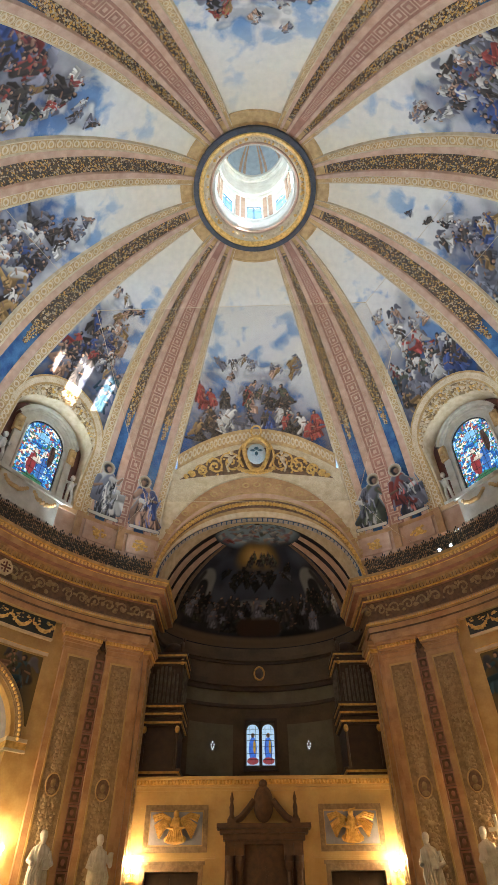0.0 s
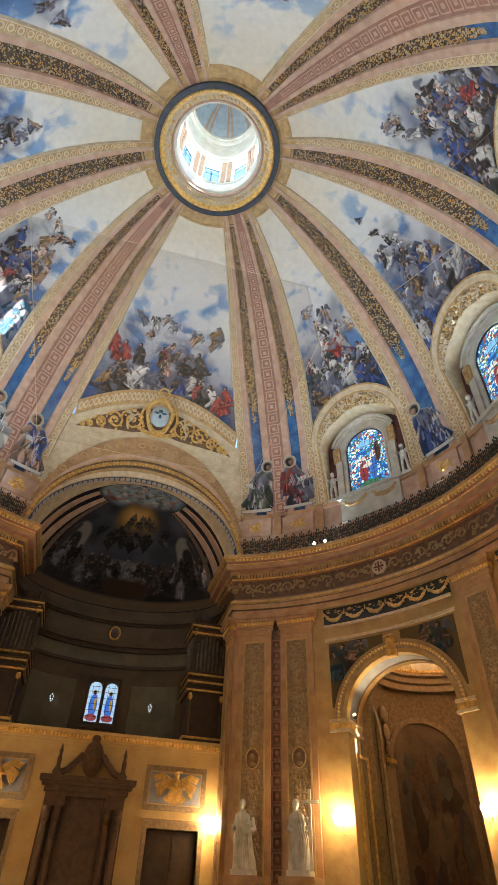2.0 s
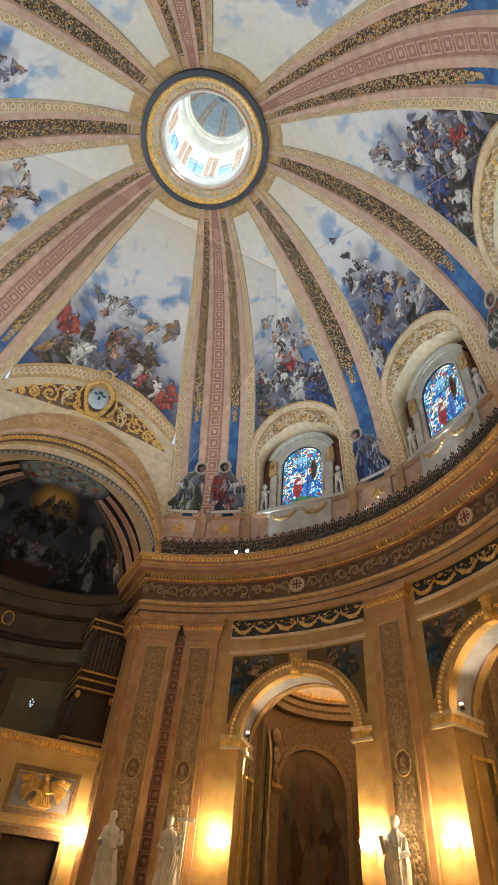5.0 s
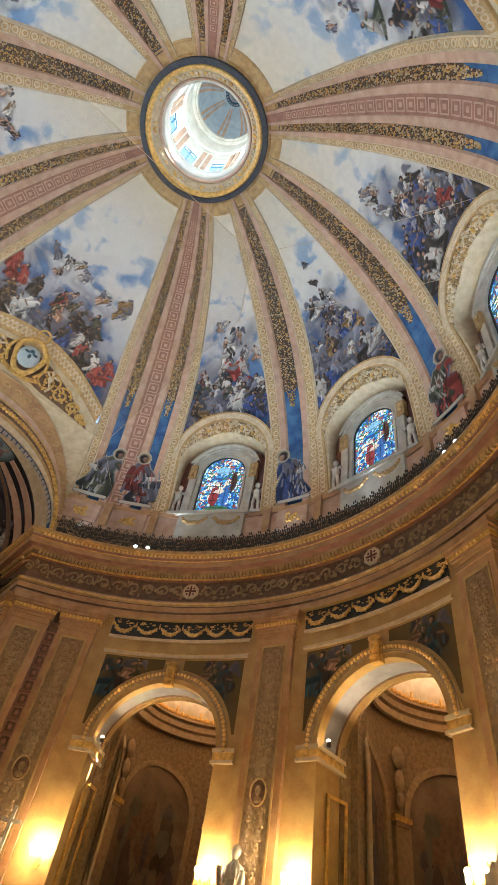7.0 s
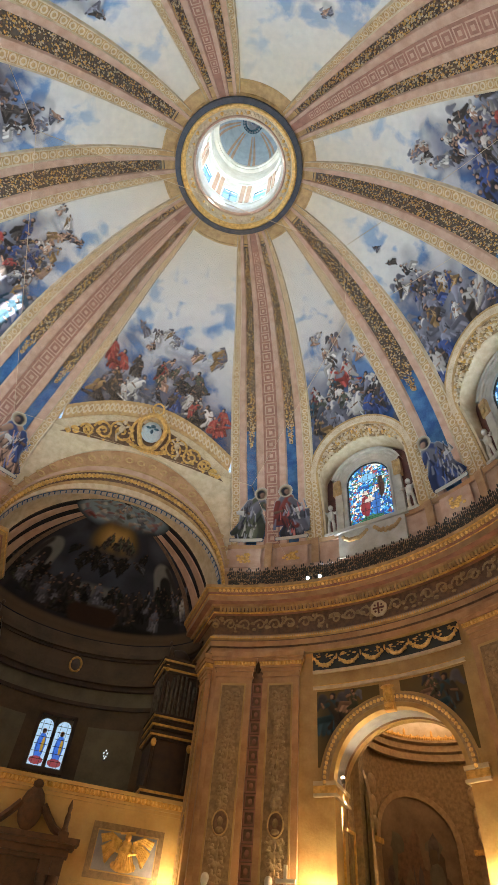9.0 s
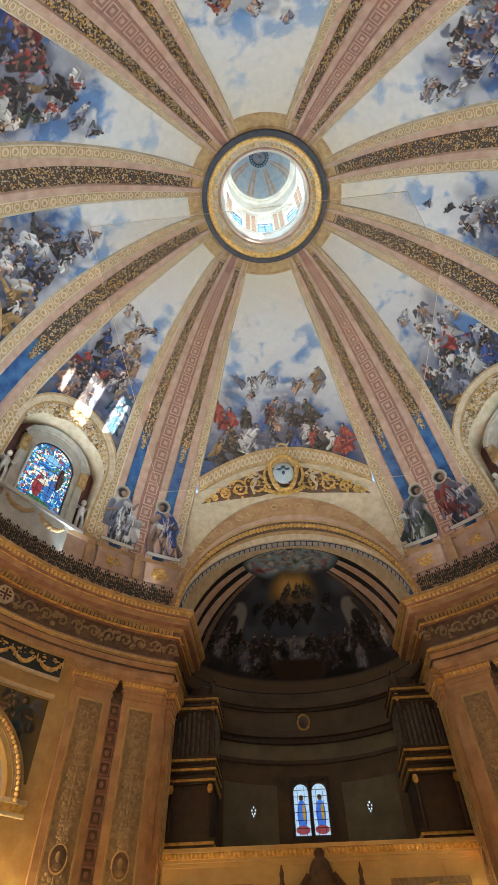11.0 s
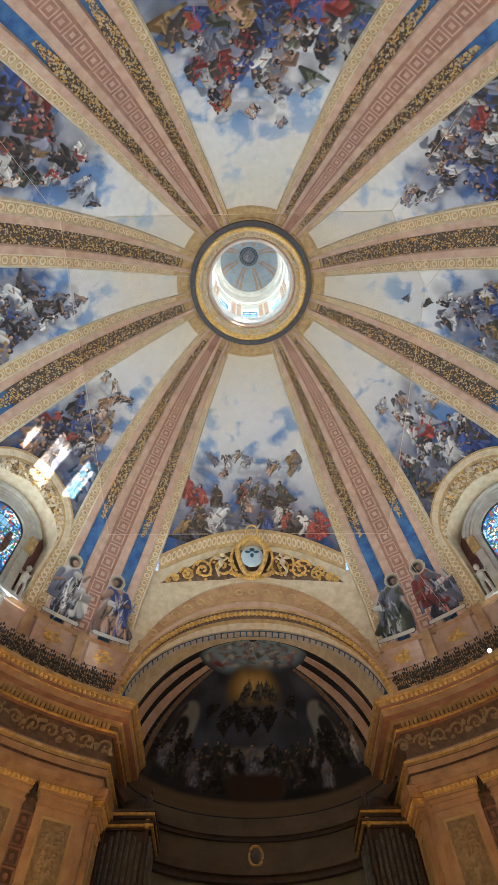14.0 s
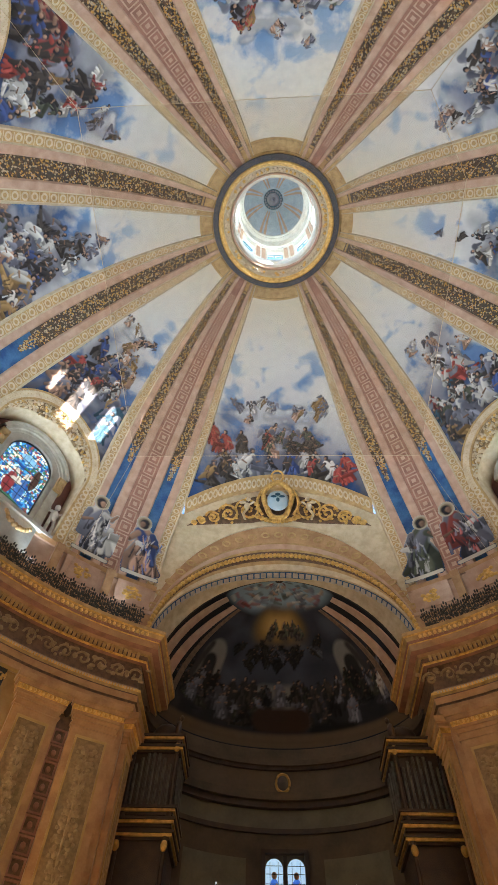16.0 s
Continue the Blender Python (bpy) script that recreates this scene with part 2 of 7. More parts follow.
# ---- mesh helpers ----
class Geo:
    """A mesh in the making: corners, faces, a material number for each face and, where given, a uv for each corner."""

    def __init__(self):
        self.v, self.f, self.m, self.uv = [], [], [], []

    def grid(self, fn, us, vs, mat=0, flip=False, loop=False):
        k, nu = len(self.v), len(us)
        for w in vs:
            for u in us:
                self.v.append(tuple(fn(u, w)))
                self.uv.append((u, w))
        cols = nu if loop else nu - 1
        for j in range(len(vs) - 1):
            for i in range(cols):
                a, b = k + j * nu + i, k + j * nu + (i + 1) % nu
                q = (a, b, b + nu, a + nu)
                self.f.append(q[::-1] if flip else q)
                self.m.append(mat)
        return self

    def box(self, x0, x1, y0, y1, z0, z1, mat=0, m=None):
        k = len(self.v)
        for z in (z0, z1):
            for x, y in ((x0, y0), (x1, y0), (x1, y1), (x0, y1)):
                p = Vector((x, y, z))
                self.v.append(tuple(m @ p if m else p))
                self.uv.append((0, 0))
        for q in ((3, 2, 1, 0), (4, 5, 6, 7), (0, 1, 5, 4), (1, 2, 6, 5), (2, 3, 7, 6), (3, 0, 4, 7)):
            self.f.append(tuple(k + i for i in q))
            self.m.append(mat)
        return self

    def blob(self, c, rx, ry, rz, mat=0, m=None, seg=8, rings=5):
        k = len(self.v)
        c = Vector(c)
        for j in range(rings + 1):
            t = math.pi * j / rings
            for i in range(seg):
                a = 2 * math.pi * i / seg
                p = c + Vector((rx * math.sin(t) * math.cos(a), ry * math.sin(t) * math.sin(a), rz * math.cos(t)))
                self.v.append(tuple(m @ p if m else p))
                self.uv.append((0, 0))
        for j in range(rings):
            for i in range(seg):
                a, b = k + j * seg + i, k + j * seg + (i + 1) % seg
                self.f.append((a, a + seg, b + seg, b))
                self.m.append(mat)
        return self

    def lathe(self, prof, c=(0, 0, 0), seg=16, mat=0, a0=0.0, a1=360.0, m=None, flip=False):
        c = Vector(c)
        full = abs(a1 - a0) >= 359.9
        k = seg if full else seg + 1
        us = [a0 + (a1 - a0) * i / seg for i in range(k)]

        def fn(u, w):
            r, z = prof[w]
            a = radians(u)
            p = c + Vector((r * math.sin(a), r * math.cos(a), z))
            return m @ p if m else p
        return self.grid(fn, us, list(range(len(prof))), mat, flip, full)

    def tube(self, pts, r, mat=0, seg=6, closed=False):
        pts = [Vector(p) for p in pts]
        k, n = len(self.v), len(pts)
        for i, p in enumerate(pts):
            a, b = pts[(i - 1) % n if closed else max(i - 1, 0)], pts[(i + 1) % n if closed else min(i + 1, n - 1)]
            d = (b - a).normalized()
            x = d.cross(Vector((0, 0, 1)) if abs(d.z) < 0.95 else Vector((1, 0, 0))).normalized()
            y = d.cross(x)
            for s in range(seg):
                t = 2 * math.pi * s / seg
                self.v.append(tuple(p + (x * math.cos(t) + y * math.sin(t)) * r))
                self.uv.append((0, 0))
        for i in range(n if closed else n - 1):
            for s in range(seg):
                a, b = k + i * seg + s, k + i * seg + (s + 1) % seg
                c, d = k + (i + 1) % n * seg + s, k + (i + 1) % n * seg + (s + 1) % seg
                self.f.append((a, b, d, c))
                self.m.append(mat)
        return self

    def fan(self, pts, mat=0):
        k = len(self.v)
        self.v += [tuple(p) for p in pts]
        self.uv += [(0, 0)] * len(pts)
        self.f.append(tuple(range(k, k + len(pts))))
        self.m.append(mat)
        return self

    def data(self, name, mats, smooth=40):
        me = bpy.data.meshes.new(name)
        me.from_pydata(self.v, [], self.f)
        for q in mats if isinstance(mats, (list, tuple)) else [mats]:
            me.materials.append(q)
        me.polygons.foreach_set("material_index", self.m)
        lay = me.uv_layers.new(name="UVMap")
        idx = np.zeros(len(me.loops), dtype=np.int32)
        me.loops.foreach_get("vertex_index", idx)
        lay.data.foreach_set("uv", np.array(self.uv, dtype=np.float32)[idx].ravel())
        if smooth:
            me.shade_smooth()
            me.set_sharp_from_angle(angle=radians(smooth))
        me.update()
        return me


def part(name, geo, mats, parent=None, label="", smooth=40):
    """Links a Geo as one mesh object, under a thing or a part where one is given."""
    ob = new(name, geo.data(name, mats, smooth))
    if parent:
        ob.parent = parent
    if label:
        ob["label"] = label
    return ob


def thing(name, label, category, group="", kind="", loc=(0, 0, 0)):
    ob = tagged(new(name), label, category, group, kind)
    ob.location = loc
    return ob


def steps(a, b, n):
    return [a + (b - a) * i / n for i in range(n + 1)]


def table(z, *rows):
    """Reads a value off rows of (height, value), from the foot up."""
    for (z0, a), (z1, b) in zip(rows, rows[1:]):
        if z <= z1:
            return a + (b - a) * max(0.0, (z - z0) / (z1 - z0))
    return rows[-1][1]


def sweep(geo, path, prof, mats, closed=False):
    """Sweeps a profile of (offset to the room side, height) along a path in plan; each span of the profile has its own material number."""
    pts = [Vector((p[0], p[1])) for p in path]
    n = len(pts)
    side = []
    for i in range(n):
        a, b = pts[max(i - 1, 0)], pts[min(i + 1, n - 1)]
        d0, d1 = (pts[i] - a), (b - pts[i])
        d0 = d0.normalized() if d0.length > 1e-6 else d1.normalized()
        d1 = d1.normalized() if d1.length > 1e-6 else d0
        n0, n1 = Vector((d0.y, -d0.x)), Vector((d1.y, -d1.x))
        s = (n0 + n1).normalized()
        side.append(s / max(0.35, s.dot(n0)))
    k = len(geo.v)
    for o, z in prof:
        for i in range(n):
            p = pts[i] + side[i] * o
            geo.v.append((p.x, p.y, z))
            geo.uv.append((0, 0))
    for j in range(len(prof) - 1):
        for i in range(n - 1):
            a = k + j * n + i
            geo.f.append((a, a + 1, a + n + 1, a + n))
            geo.m.append(mats[j] if isinstance(mats, (list, tuple)) else mats)
    return geo

# ---- painting: soft brush strokes laid on a fine grid, kept as pigment in the "paint" attribute ----
PIGMENT = np.array([(.055, .043, .035), (.36, .055, .04), (.34, .20, .07), (.66, .62, .55), (.045, .085, .25), (.085, .095, .06), (.50, .29, .19), (.20, .20, .24), (.025, .10, .15), (.018, .017, .02)])


class Canvas:
    """Pigment on a grid: X and Y are metres on the painted surface, row by row from the foot."""

    def __init__(self, X, Y):
        self.X, self.Y = X, Y
        self.rgb, self.a = np.zeros(X.shape + (3,)), np.zeros(X.shape)
        self.y0, self.y1 = Y.min(axis=1), Y.max(axis=1)
        self.x0, self.x1 = X.min(axis=0), X.max(axis=0)

    def stroke(self, p, q, r0, r1, colour, soft=0.25, alpha=1.0, model=0.0):
        """A tapered brush stroke from p to q; model lightens its upper edge and deepens its lower one."""
        r = max(r0, r1) * (1 + soft)
        rows = np.nonzero((self.y1 > min(p[1], q[1]) - r) & (self.y0 < max(p[1], q[1]) + r))[0]
        cols = np.nonzero((self.x1 > min(p[0], q[0]) - r) & (self.x0 < max(p[0], q[0]) + r))[0]
        if not len(rows) or not len(cols):
            return
        box = (slice(rows[0], rows[-1] + 1), slice(cols[0], cols[-1] + 1))
        dx, dy = q[0] - p[0], q[1] - p[1]
        ll = dx * dx + dy * dy + 1e-9
        vx, vy = self.X[box] - p[0], self.Y[box] - p[1]
        t = np.clip((vx * dx + vy * dy) / ll, 0, 1)
        rad = r0 + (r1 - r0) * t
        ex, ey = vx - t * dx, vy - t * dy
        d = np.hypot(ex, ey) / rad
        k = np.clip((1 + soft - d) / (2 * soft + 1e-6), 0, 1) * alpha
        tone = 1.0 + model * np.clip((ey * 0.8 - ex * 0.6) / rad, -1, 1)
        self.rgb[box] += k[..., None] * (np.asarray(colour) * tone[..., None] - self.rgb[box])
        self.a[box] = np.maximum(self.a[box], self.a[box] + k * (1 - self.a[box]))

    def cloud(self, x, y, w, h, tone, rng, n=16):
        """A bank of cloud: smoky underside, lit crowns; tone runs from 0, smoke, to 1, white."""
        low = np.array((.13, .13, .17)) * (1 - tone) + np.array((.42, .43, .47)) * tone
        top = np.array((.27, .26, .30)) * (1 - tone) + np.array((.74, .71, .65)) * tone
        for k in range(n):
            e, f = rng.gauss(0, 0.45), rng.gauss(0, 0.4)
            r = min(w, h) * rng.uniform(0.3, 0.65)
            cx, cy = x + e * w, y + f * h
            self.stroke((cx - r * 0.5, cy - r * 0.2), (cx + r * 0.5, cy - r * 0.25), r * 0.9, r * 0.7, low, 0.7, 0.5)
            if k % 4:
                self.stroke((cx - r * 0.4, cy + r * 0.25), (cx + r * 0.3, cy + r * 0.3), r * 0.62, r * 0.5, top * rng.uniform(0.85, 1.05), 0.6, 0.6, 0.15)

    def figure(self, x, y, h, robe, cloak, rng, kind=0, wings=False, halo=False, tone=1.0):
        """A draped figure with light from the upper left: 0 stands, 1 sits, 2 kneels, 3 flies."""
        side = rng.choice((-1, 1))
        turn = rng.uniform(-0.25, 0.25) if kind < 3 else side * rng.uniform(0.7, 1.3)
        ct, st = math.cos(turn), math.sin(turn)

        def at_(u, w):
            u *= side
            return x + h * (u * ct - w * st), y + h * (u * st + w * ct)

        def s(p, q, r0, r1, c, soft=0.25, alpha=1.0, model=0.35):
            self.stroke(at_(*p), at_(*q), r0 * h, r1 * h, np.asarray(c) * tone, soft, alpha, model)
        dark = PIGMENT[9]
        wash = np.array((.16, .135, .12))
        R, C = [0.85 * PIGMENT[k] * rng.uniform(0.7, 1.25) + 0.15 * wash for k in (robe, cloak)]
        F = PIGMENT[6] * rng.uniform(0.45, 0.95)
        s((0.06, 0.1), (0.08, 0.6), 0.26, 0.2, dark * 2.4, 0.6, 0.55, 0)
        if wings:
            w = PIGMENT[7] * rng.uniform(0.5, 1.5)
            for e in (-1, 1):
                s((0.06 * e, 0.66), (0.26 * e, 0.86), 0.06, 0.10, w * (1.1 if e < 0 else 0.7), 0.3)
                s((0.24 * e, 0.86), (0.40 * e, 0.60), 0.10, 0.035, w * (0.9 if e < 0 else 0.55), 0.35)
        hip, knee, foot = {0: ((0, .45), (.05, .25), (0, .02)), 1: ((-.08, .38), (.25, .34), (.27, .04)), 2: ((-.05, .4), (.18, .12), (-.25, .05)), 3: ((0, .42), (.06, .2), (-.1, -.1))}[kind]
        for k in range(5):
            o = (k - 2) * 0.062
            c = R * (0.45, 1.15, 0.8, 1.3, 0.5)[k]
            s((hip[0] + o * 0.8, hip[1]), (knee[0] + o * 1.4, knee[1]), 0.075, 0.075, c, 0.3)
            s((knee[0] + o * 1.4, knee[1]), (foot[0] + o * 2.0, foot[1] + rng.uniform(-.02, .03)), 0.075, 0.05, c, 0.3)
        s(hip, (0.02, 0.72), 0.13, 0.12, R * 0.9, 0.2)
        s((0.1, 0.74), (-0.1 + hip[0], hip[1] - 0.02), 0.075, 0.12, C, 0.25)
        s((-0.1 + hip[0], hip[1]), (foot[0] - 0.15, (foot[1] + hip[1]) / 2 - 0.05), 0.11, 0.05, C * 0.75, 0.3)
        for k in range(6):
            u, w = hip[0] + rng.uniform(-0.14, 0.16), rng.uniform(0.15, 0.65)
            c = dark if k % 2 else (R if k < 4 else C) * 1.7
            s((u, w), (u + rng.uniform(-0.08, 0.08), w - rng.uniform(0.1, 0.2)), 0.014, 0.022, np.minimum(c, 0.78), 0.5, 0.7, 0)
        e = rng.uniform(-0.1, 0.25)
        s((0.12, 0.7), (0.24, 0.55 + e * 0.4), 0.055, 0.045, R * 0.8)
        s((0.24, 0.55 + e * 0.4), (0.28 + rng.uniform(-.14, .06), 0.58 + e * 0.7), 0.03, 0.022, F * 0.8, 0.35)
        s((-0.12, 0.7), (-0.2, 0.52), 0.055, 0.045, C * 0.9)
        s((-0.2, 0.52), (-0.06, 0.5 + rng.uniform(-.05, .08)), 0.028, 0.022, F * 0.7, 0.35)
        tx = 0.02 + rng.uniform(-0.03, 0.05)
        if halo:
            s((tx, 0.9), (tx, 0.9), 0.125, 0.125, np.array((.62, .53, .38)), 0.08, 1, 0)
            s((tx, 0.9), (tx, 0.9), 0.1, 0.1, np.array((.40, .31, .19)), 0.1, 1, 0)
        s((tx - 0.01, 0.9), (tx - 0.015, 0.86), 0.078, 0.06, dark * rng.choice((1.2, 2.0, 3.5)), 0.2)
        s((tx + 0.02, 0.88), (tx + 0.025, 0.85), 0.046, 0.036, F, 0.3, 1, 0.5)


def painted_mesh(name, P, canvas, mat, parent=None, label="", keep=None):
    """A grid of places P[row, column] that carries a canvas; keep leaves out the cells with less pigment."""
    H, W = P.shape[:2]
    idx = np.arange(H * W).reshape(H, W)
    q = np.stack([idx[:-1, :-1], idx[:-1, 1:], idx[1:, 1:], idx[1:, :-1]], -1).reshape(-1, 4)
    if keep is not None:
        q = q[canvas.a.ravel()[q].max(axis=1) > keep]
    me = bpy.data.meshes.new(name)
    me.vertices.add(H * W)
    me.vertices.foreach_set("co", P.reshape(-1).astype(np.float32))
    me.loops.add(q.size)
    me.loops.foreach_set("vertex_index", q.ravel().astype(np.int32))
    me.polygons.add(len(q))
    me.polygons.foreach_set("loop_start", np.arange(0, q.size, 4, dtype=np.int32))
    me.update(calc_edges=True)
    me.materials.append(mat)
    uv = np.stack(np.broadcast_arrays(np.linspace(0, 1, W)[None, :], np.linspace(0, 1, H)[:, None]), -1).reshape(-1, 2)
    me.uv_layers.new(name="UVMap").data.foreach_set("uv", uv[q.ravel()].astype(np.float32).ravel())
    lay = me.attributes.new("paint", "FLOAT_COLOR", "POINT")
    lay.data.foreach_set("color", np.concatenate([np.clip(canvas.rgb, 0, 0.85), canvas.a[..., None]], -1).astype(np.float32).ravel())
    me.shade_smooth()
    ob = new(name, me)
    if parent:
        ob.parent = parent
    if label:
        ob["label"] = label
    return ob


OILS = fresco("oil_painted_figure", 3, 0.5)

# ---- the rotunda's measures ----
R_WALL, Z_SPRING, Z_ARCH_END = 16.6, 8.9, 14.8
DOME_R, DOME_Z, DOME_H = 16.9, 20.64, 20.37
CHAPELS = (54.5, 90.0, 125.5, 234.5, 270.0, 305.5)
OPEN_X = 6.65


def th_of(z):
    return math.asin(max(0.0, min(1.0, (z - DOME_Z) / DOME_H)))


def dome(az, z, d=0.0):
    """A place on the dome, d metres in front of its face."""
    if z <= DOME_Z:
        return at(az, DOME_R - d, z)
    t = th_of(z)
    return at(az, (DOME_R - d) * math.cos(t), DOME_Z + (DOME_H - d) * math.sin(t))


def r_of(z):
    return DOME_R * math.cos(th_of(z))


def surf(c, x, z, d=0.0):
    """A place on the dome or its drum, x metres to the side of the bay's axis at bearing c."""
    return dome(c + math.degrees(math.asin(max(-0.99, min(0.99, x / r_of(z))))), z, d)


def heights(z0, z1, n):
    t0, t1 = th_of(z0), th_of(z1)
    if z0 < DOME_Z:
        return steps(z0, z1, n)
    return [DOME_Z + DOME_H * math.sin(t) for t in steps(t0, t1, n)]


# edges of the painted fields, in degrees from their axis
def half_chapel(z):
    return table(z, (18, 12.2), (25, 12.0), (29, 11.2), (33, 10.0), (36, 9.2), (38, 8.2), (40.1, 6.9))


def half_axis(z):
    return table(z, (18, 24.0), (25, 23.0), (29, 21.6), (34, 20.2), (38, 19.8), (40.1, 18.6))


Z_TOP = 40.08

# ---- floor ----
g = Geo()
g.lathe([(0.01, 0), (8, 0), (16, 0), (34, 0)], seg=64, flip=True)
tagged(part("floor", g, FLOOR), "polished stone floor of the rotunda", "floor", kind="structure")


# ---- chapel bays: wall with a deep arch ----
def lunette_curve(x, half, zs):
    """Height of a stilted round arch at x."""
    return zs + math.sqrt(max(0.0, half * half - x * x)) if abs(x) < half else 0.0


def cyl(c, x, r, z):
    """A place x metres along the wall of radius r from the axis at bearing c."""
    return at(c + math.degrees(x / R_WALL), r, z)


def bay_wall():
    g = Geo()
    edge = radians(17.75) * R_WALL
    half = 2.85
    arc = [half * math.sin(radians(a)) for a in steps(-90, 90, 24)]
    for a, b in ((-edge, -half), (half, edge)):
        g.grid(lambda u, w: cyl(0, u, R_WALL, w), steps(a, b, 4), [0, 4, Z_SPRING, Z_ARCH_END], 0)
    g.grid(lambda u, w: cyl(0, u, R_WALL, (lambda lo: lo + (Z_ARCH_END - lo) * w)(lunette_curve(u, half - 1e-6, Z_SPRING) or Z_SPRING)), arc, steps(0, 1, 4), 0)
    wall = part("wall_bay", g, [OCHRE])
    tagged(wall, "ochre marble wall bay with a deep arched opening to a chapel", "wall", kind="structure")
    # the deep soffit with its painted coffer
    g = Geo()
    depths = [R_WALL, 17.0, 17.05, 18.0, 18.05, 18.5]
    lift = [0, 0, 0.07, 0.07, 0, 0]
    for s in (-1, 1):
        g.grid(lambda u, w: cyl(0, s * half, u, w), [R_WALL, 18.5], [0, 4, Z_SPRING], 0, s < 0)
    for k in range(5):
        g.grid(lambda u, w: cyl(0, (half + lift[w]) * math.sin(radians(u)), depths[w], Z_SPRING + (half + lift[w]) * math.cos(radians(u))), steps(-90, 90, 28), [k, k + 1], 2 if k == 2 else (1 if k in (1, 3) else 0))
    part("arch_soffit", g, [OCHRE, BROWN, P_GREY], wall, "deep arch soffit with a grey painted band")
    # panels in the jambs
    for s in (-1, 1):
        g = Geo()
        for x0, x1, z0, z1 in ((17.0, 18.1, 1.6, 1.72), (17.0, 18.1, 7.5, 7.62), (17.0, 17.12, 1.72, 7.5), (17.98, 18.1, 1.72, 7.5)):
            a, b = sorted((s * half, s * (half - 0.05)))
            g.box(a, b, x0, x1, z0, z1, 0)
        part("jamb_panel_frame", g, GOLD, wall)
        # impost with its gilt moulding, returning into the arch
        g = Geo()
        for dz, o, h, mt in ((0, 0.12, 0.16, 0), (-0.30, 0.08, 0.30, 1), (-0.42, 0.14, 0.12, 0)):
            x0, x1 = sorted((s * (half - o), s * 3.75))
            g.grid(lambda u, w: cyl(0, u, R_WALL - o, Z_SPRING + dz + w * h), steps(x0, x1, 4), [0, 1], mt)
            g.grid(lambda u, w: cyl(0, u, w, Z_SPRING + dz), steps(x0, x1, 4), [R_WALL - o, R_WALL], mt)
            g.grid(lambda u, w: cyl(0, s * (half - o), u, Z_SPRING + dz + w * h), [R_WALL - o, 18.5], [0, 1], mt, s < 0)
            g.grid(lambda u, w: cyl(0, s * (half - w), u, Z_SPRING + dz), [R_WALL - o, 18.5], [0, o], mt, s > 0)
            g.grid(lambda u, w: cyl(0, u, w, Z_SPRING + dz + h), steps(x0, x1, 4), [R_WALL - o, R_WALL], mt, True)
        part("impost", g, [CREAM, GOLD], wall, "gilt moulded impost")
    # archivolt: gilt bead between plain fillets
    g = Geo()
    for r0, r1, d, mt in ((2.85, 3.05, 0.06, 0), (3.05, 3.13, 0.10, 1), (3.13, 3.38, 0.12, 1), (3.38, 3.46, 0.05, 0)):
        g.grid(lambda u, w: cyl(0, (r0 + (r1 - r0) * w) * math.sin(radians(u)), R_WALL - d, Z_SPRING + (r0 + (r1 - r0) * w) * math.cos(radians(u))), steps(-90, 90, 36), [0, 1], mt)
        g.grid(lambda u, w: cyl(0, r1 * math.sin(radians(u)), R_WALL - d * w, Z_SPRING + r1 * math.cos(radians(u))), steps(-90, 90, 36), [0, 1], mt)
        g.grid(lambda u, w: cyl(0, r0 * math.sin(radians(u)), R_WALL - d * w, Z_SPRING + r0 * math.cos(radians(u))), steps(-90, 90, 36), [0, 1], mt, True)
    part("archivolt", g, [OCHRE, RELIEF], wall, "gilded archivolt")
    g = Geo()
    for a in steps(-88, 88, 54):
        p = cyl(0, 3.25 * math.sin(radians(a)), R_WALL - 0.13, Z_SPRING + 3.25 * math.cos(radians(a)))
        g.blob(p, 0.085, 0.09, 0.085, 0, seg=6, rings=4)
    tagged(part("archivolt_beads", g, GILT, wall, "gilt beads"), kind="stuff")
    g = Geo()
    g.box(-0.22, 0.22, -R_WALL - 0.02, -R_WALL + 0.32, 11.55, 12.45, 0, Matrix.Scale(-1, 4, (0, 1, 0)))
    g.blob((0, R_WALL - 0.36, 12.15), 0.16, 0.10, 0.28, 0).blob((0, R_WALL - 0.38, 11.75), 0.22, 0.09, 0.12, 0)
    g.blob((0, R_WALL - 0.3, 12.55), 0.34, 0.12, 0.10, 0)
    part("keystone", g, GOLD, wall, "gilt scrolled keystone")
    # painted spandrels: dark field with an angel's wings and robe
    for s in (-1, 1):
        rng = random.Random(5 + s)
        xs, ts = np.linspace(0.5, 3.55, 60), np.linspace(0, 1, 60)
        lows = np.array([max(9.6, lunette_curve(u, 3.5, Z_SPRING) + 0.02) for u in xs])
        zs = lows[None, :] + (12.85 - lows[None, :]) * ts[:, None]
        P = np.array([[cyl(0, s * xs[i], R_WALL - 0.014, zs[j, i]) for i in range(60)] for j in range(60)])
        cv = Canvas(np.broadcast_to(xs[None, :], zs.shape) * 1.0, zs)
        cv.rgb[:], cv.a[:] = (.15, .105, .045), 1.0
        for k in range(14):
            x, z = rng.uniform(0.8, 3.5), rng.uniform(10, 12.8)
            cv.stroke((x, z), (x + 0.4, z - 0.3), 0.4, 0.25, np.array((.13, .10, .055)) * rng.uniform(0.4, 1.3), 0.8, 0.6)
        cv.figure(2.75, 10.9, 1.9, 8, 0, rng, 1, True, False, 0.9)
        cv.figure(2.0, 11.75, 1.15, 6, 5, rng, 1, True, False, 0.8)
        painted_mesh("spandrel_painting", P, cv, OILS, wall, "dark painted spandrel with winged figures")
    # string moulding, and the dark frieze with gilt swags between the capitals
    g = Geo()
    xs = steps(-3.72, 3.72, 16)
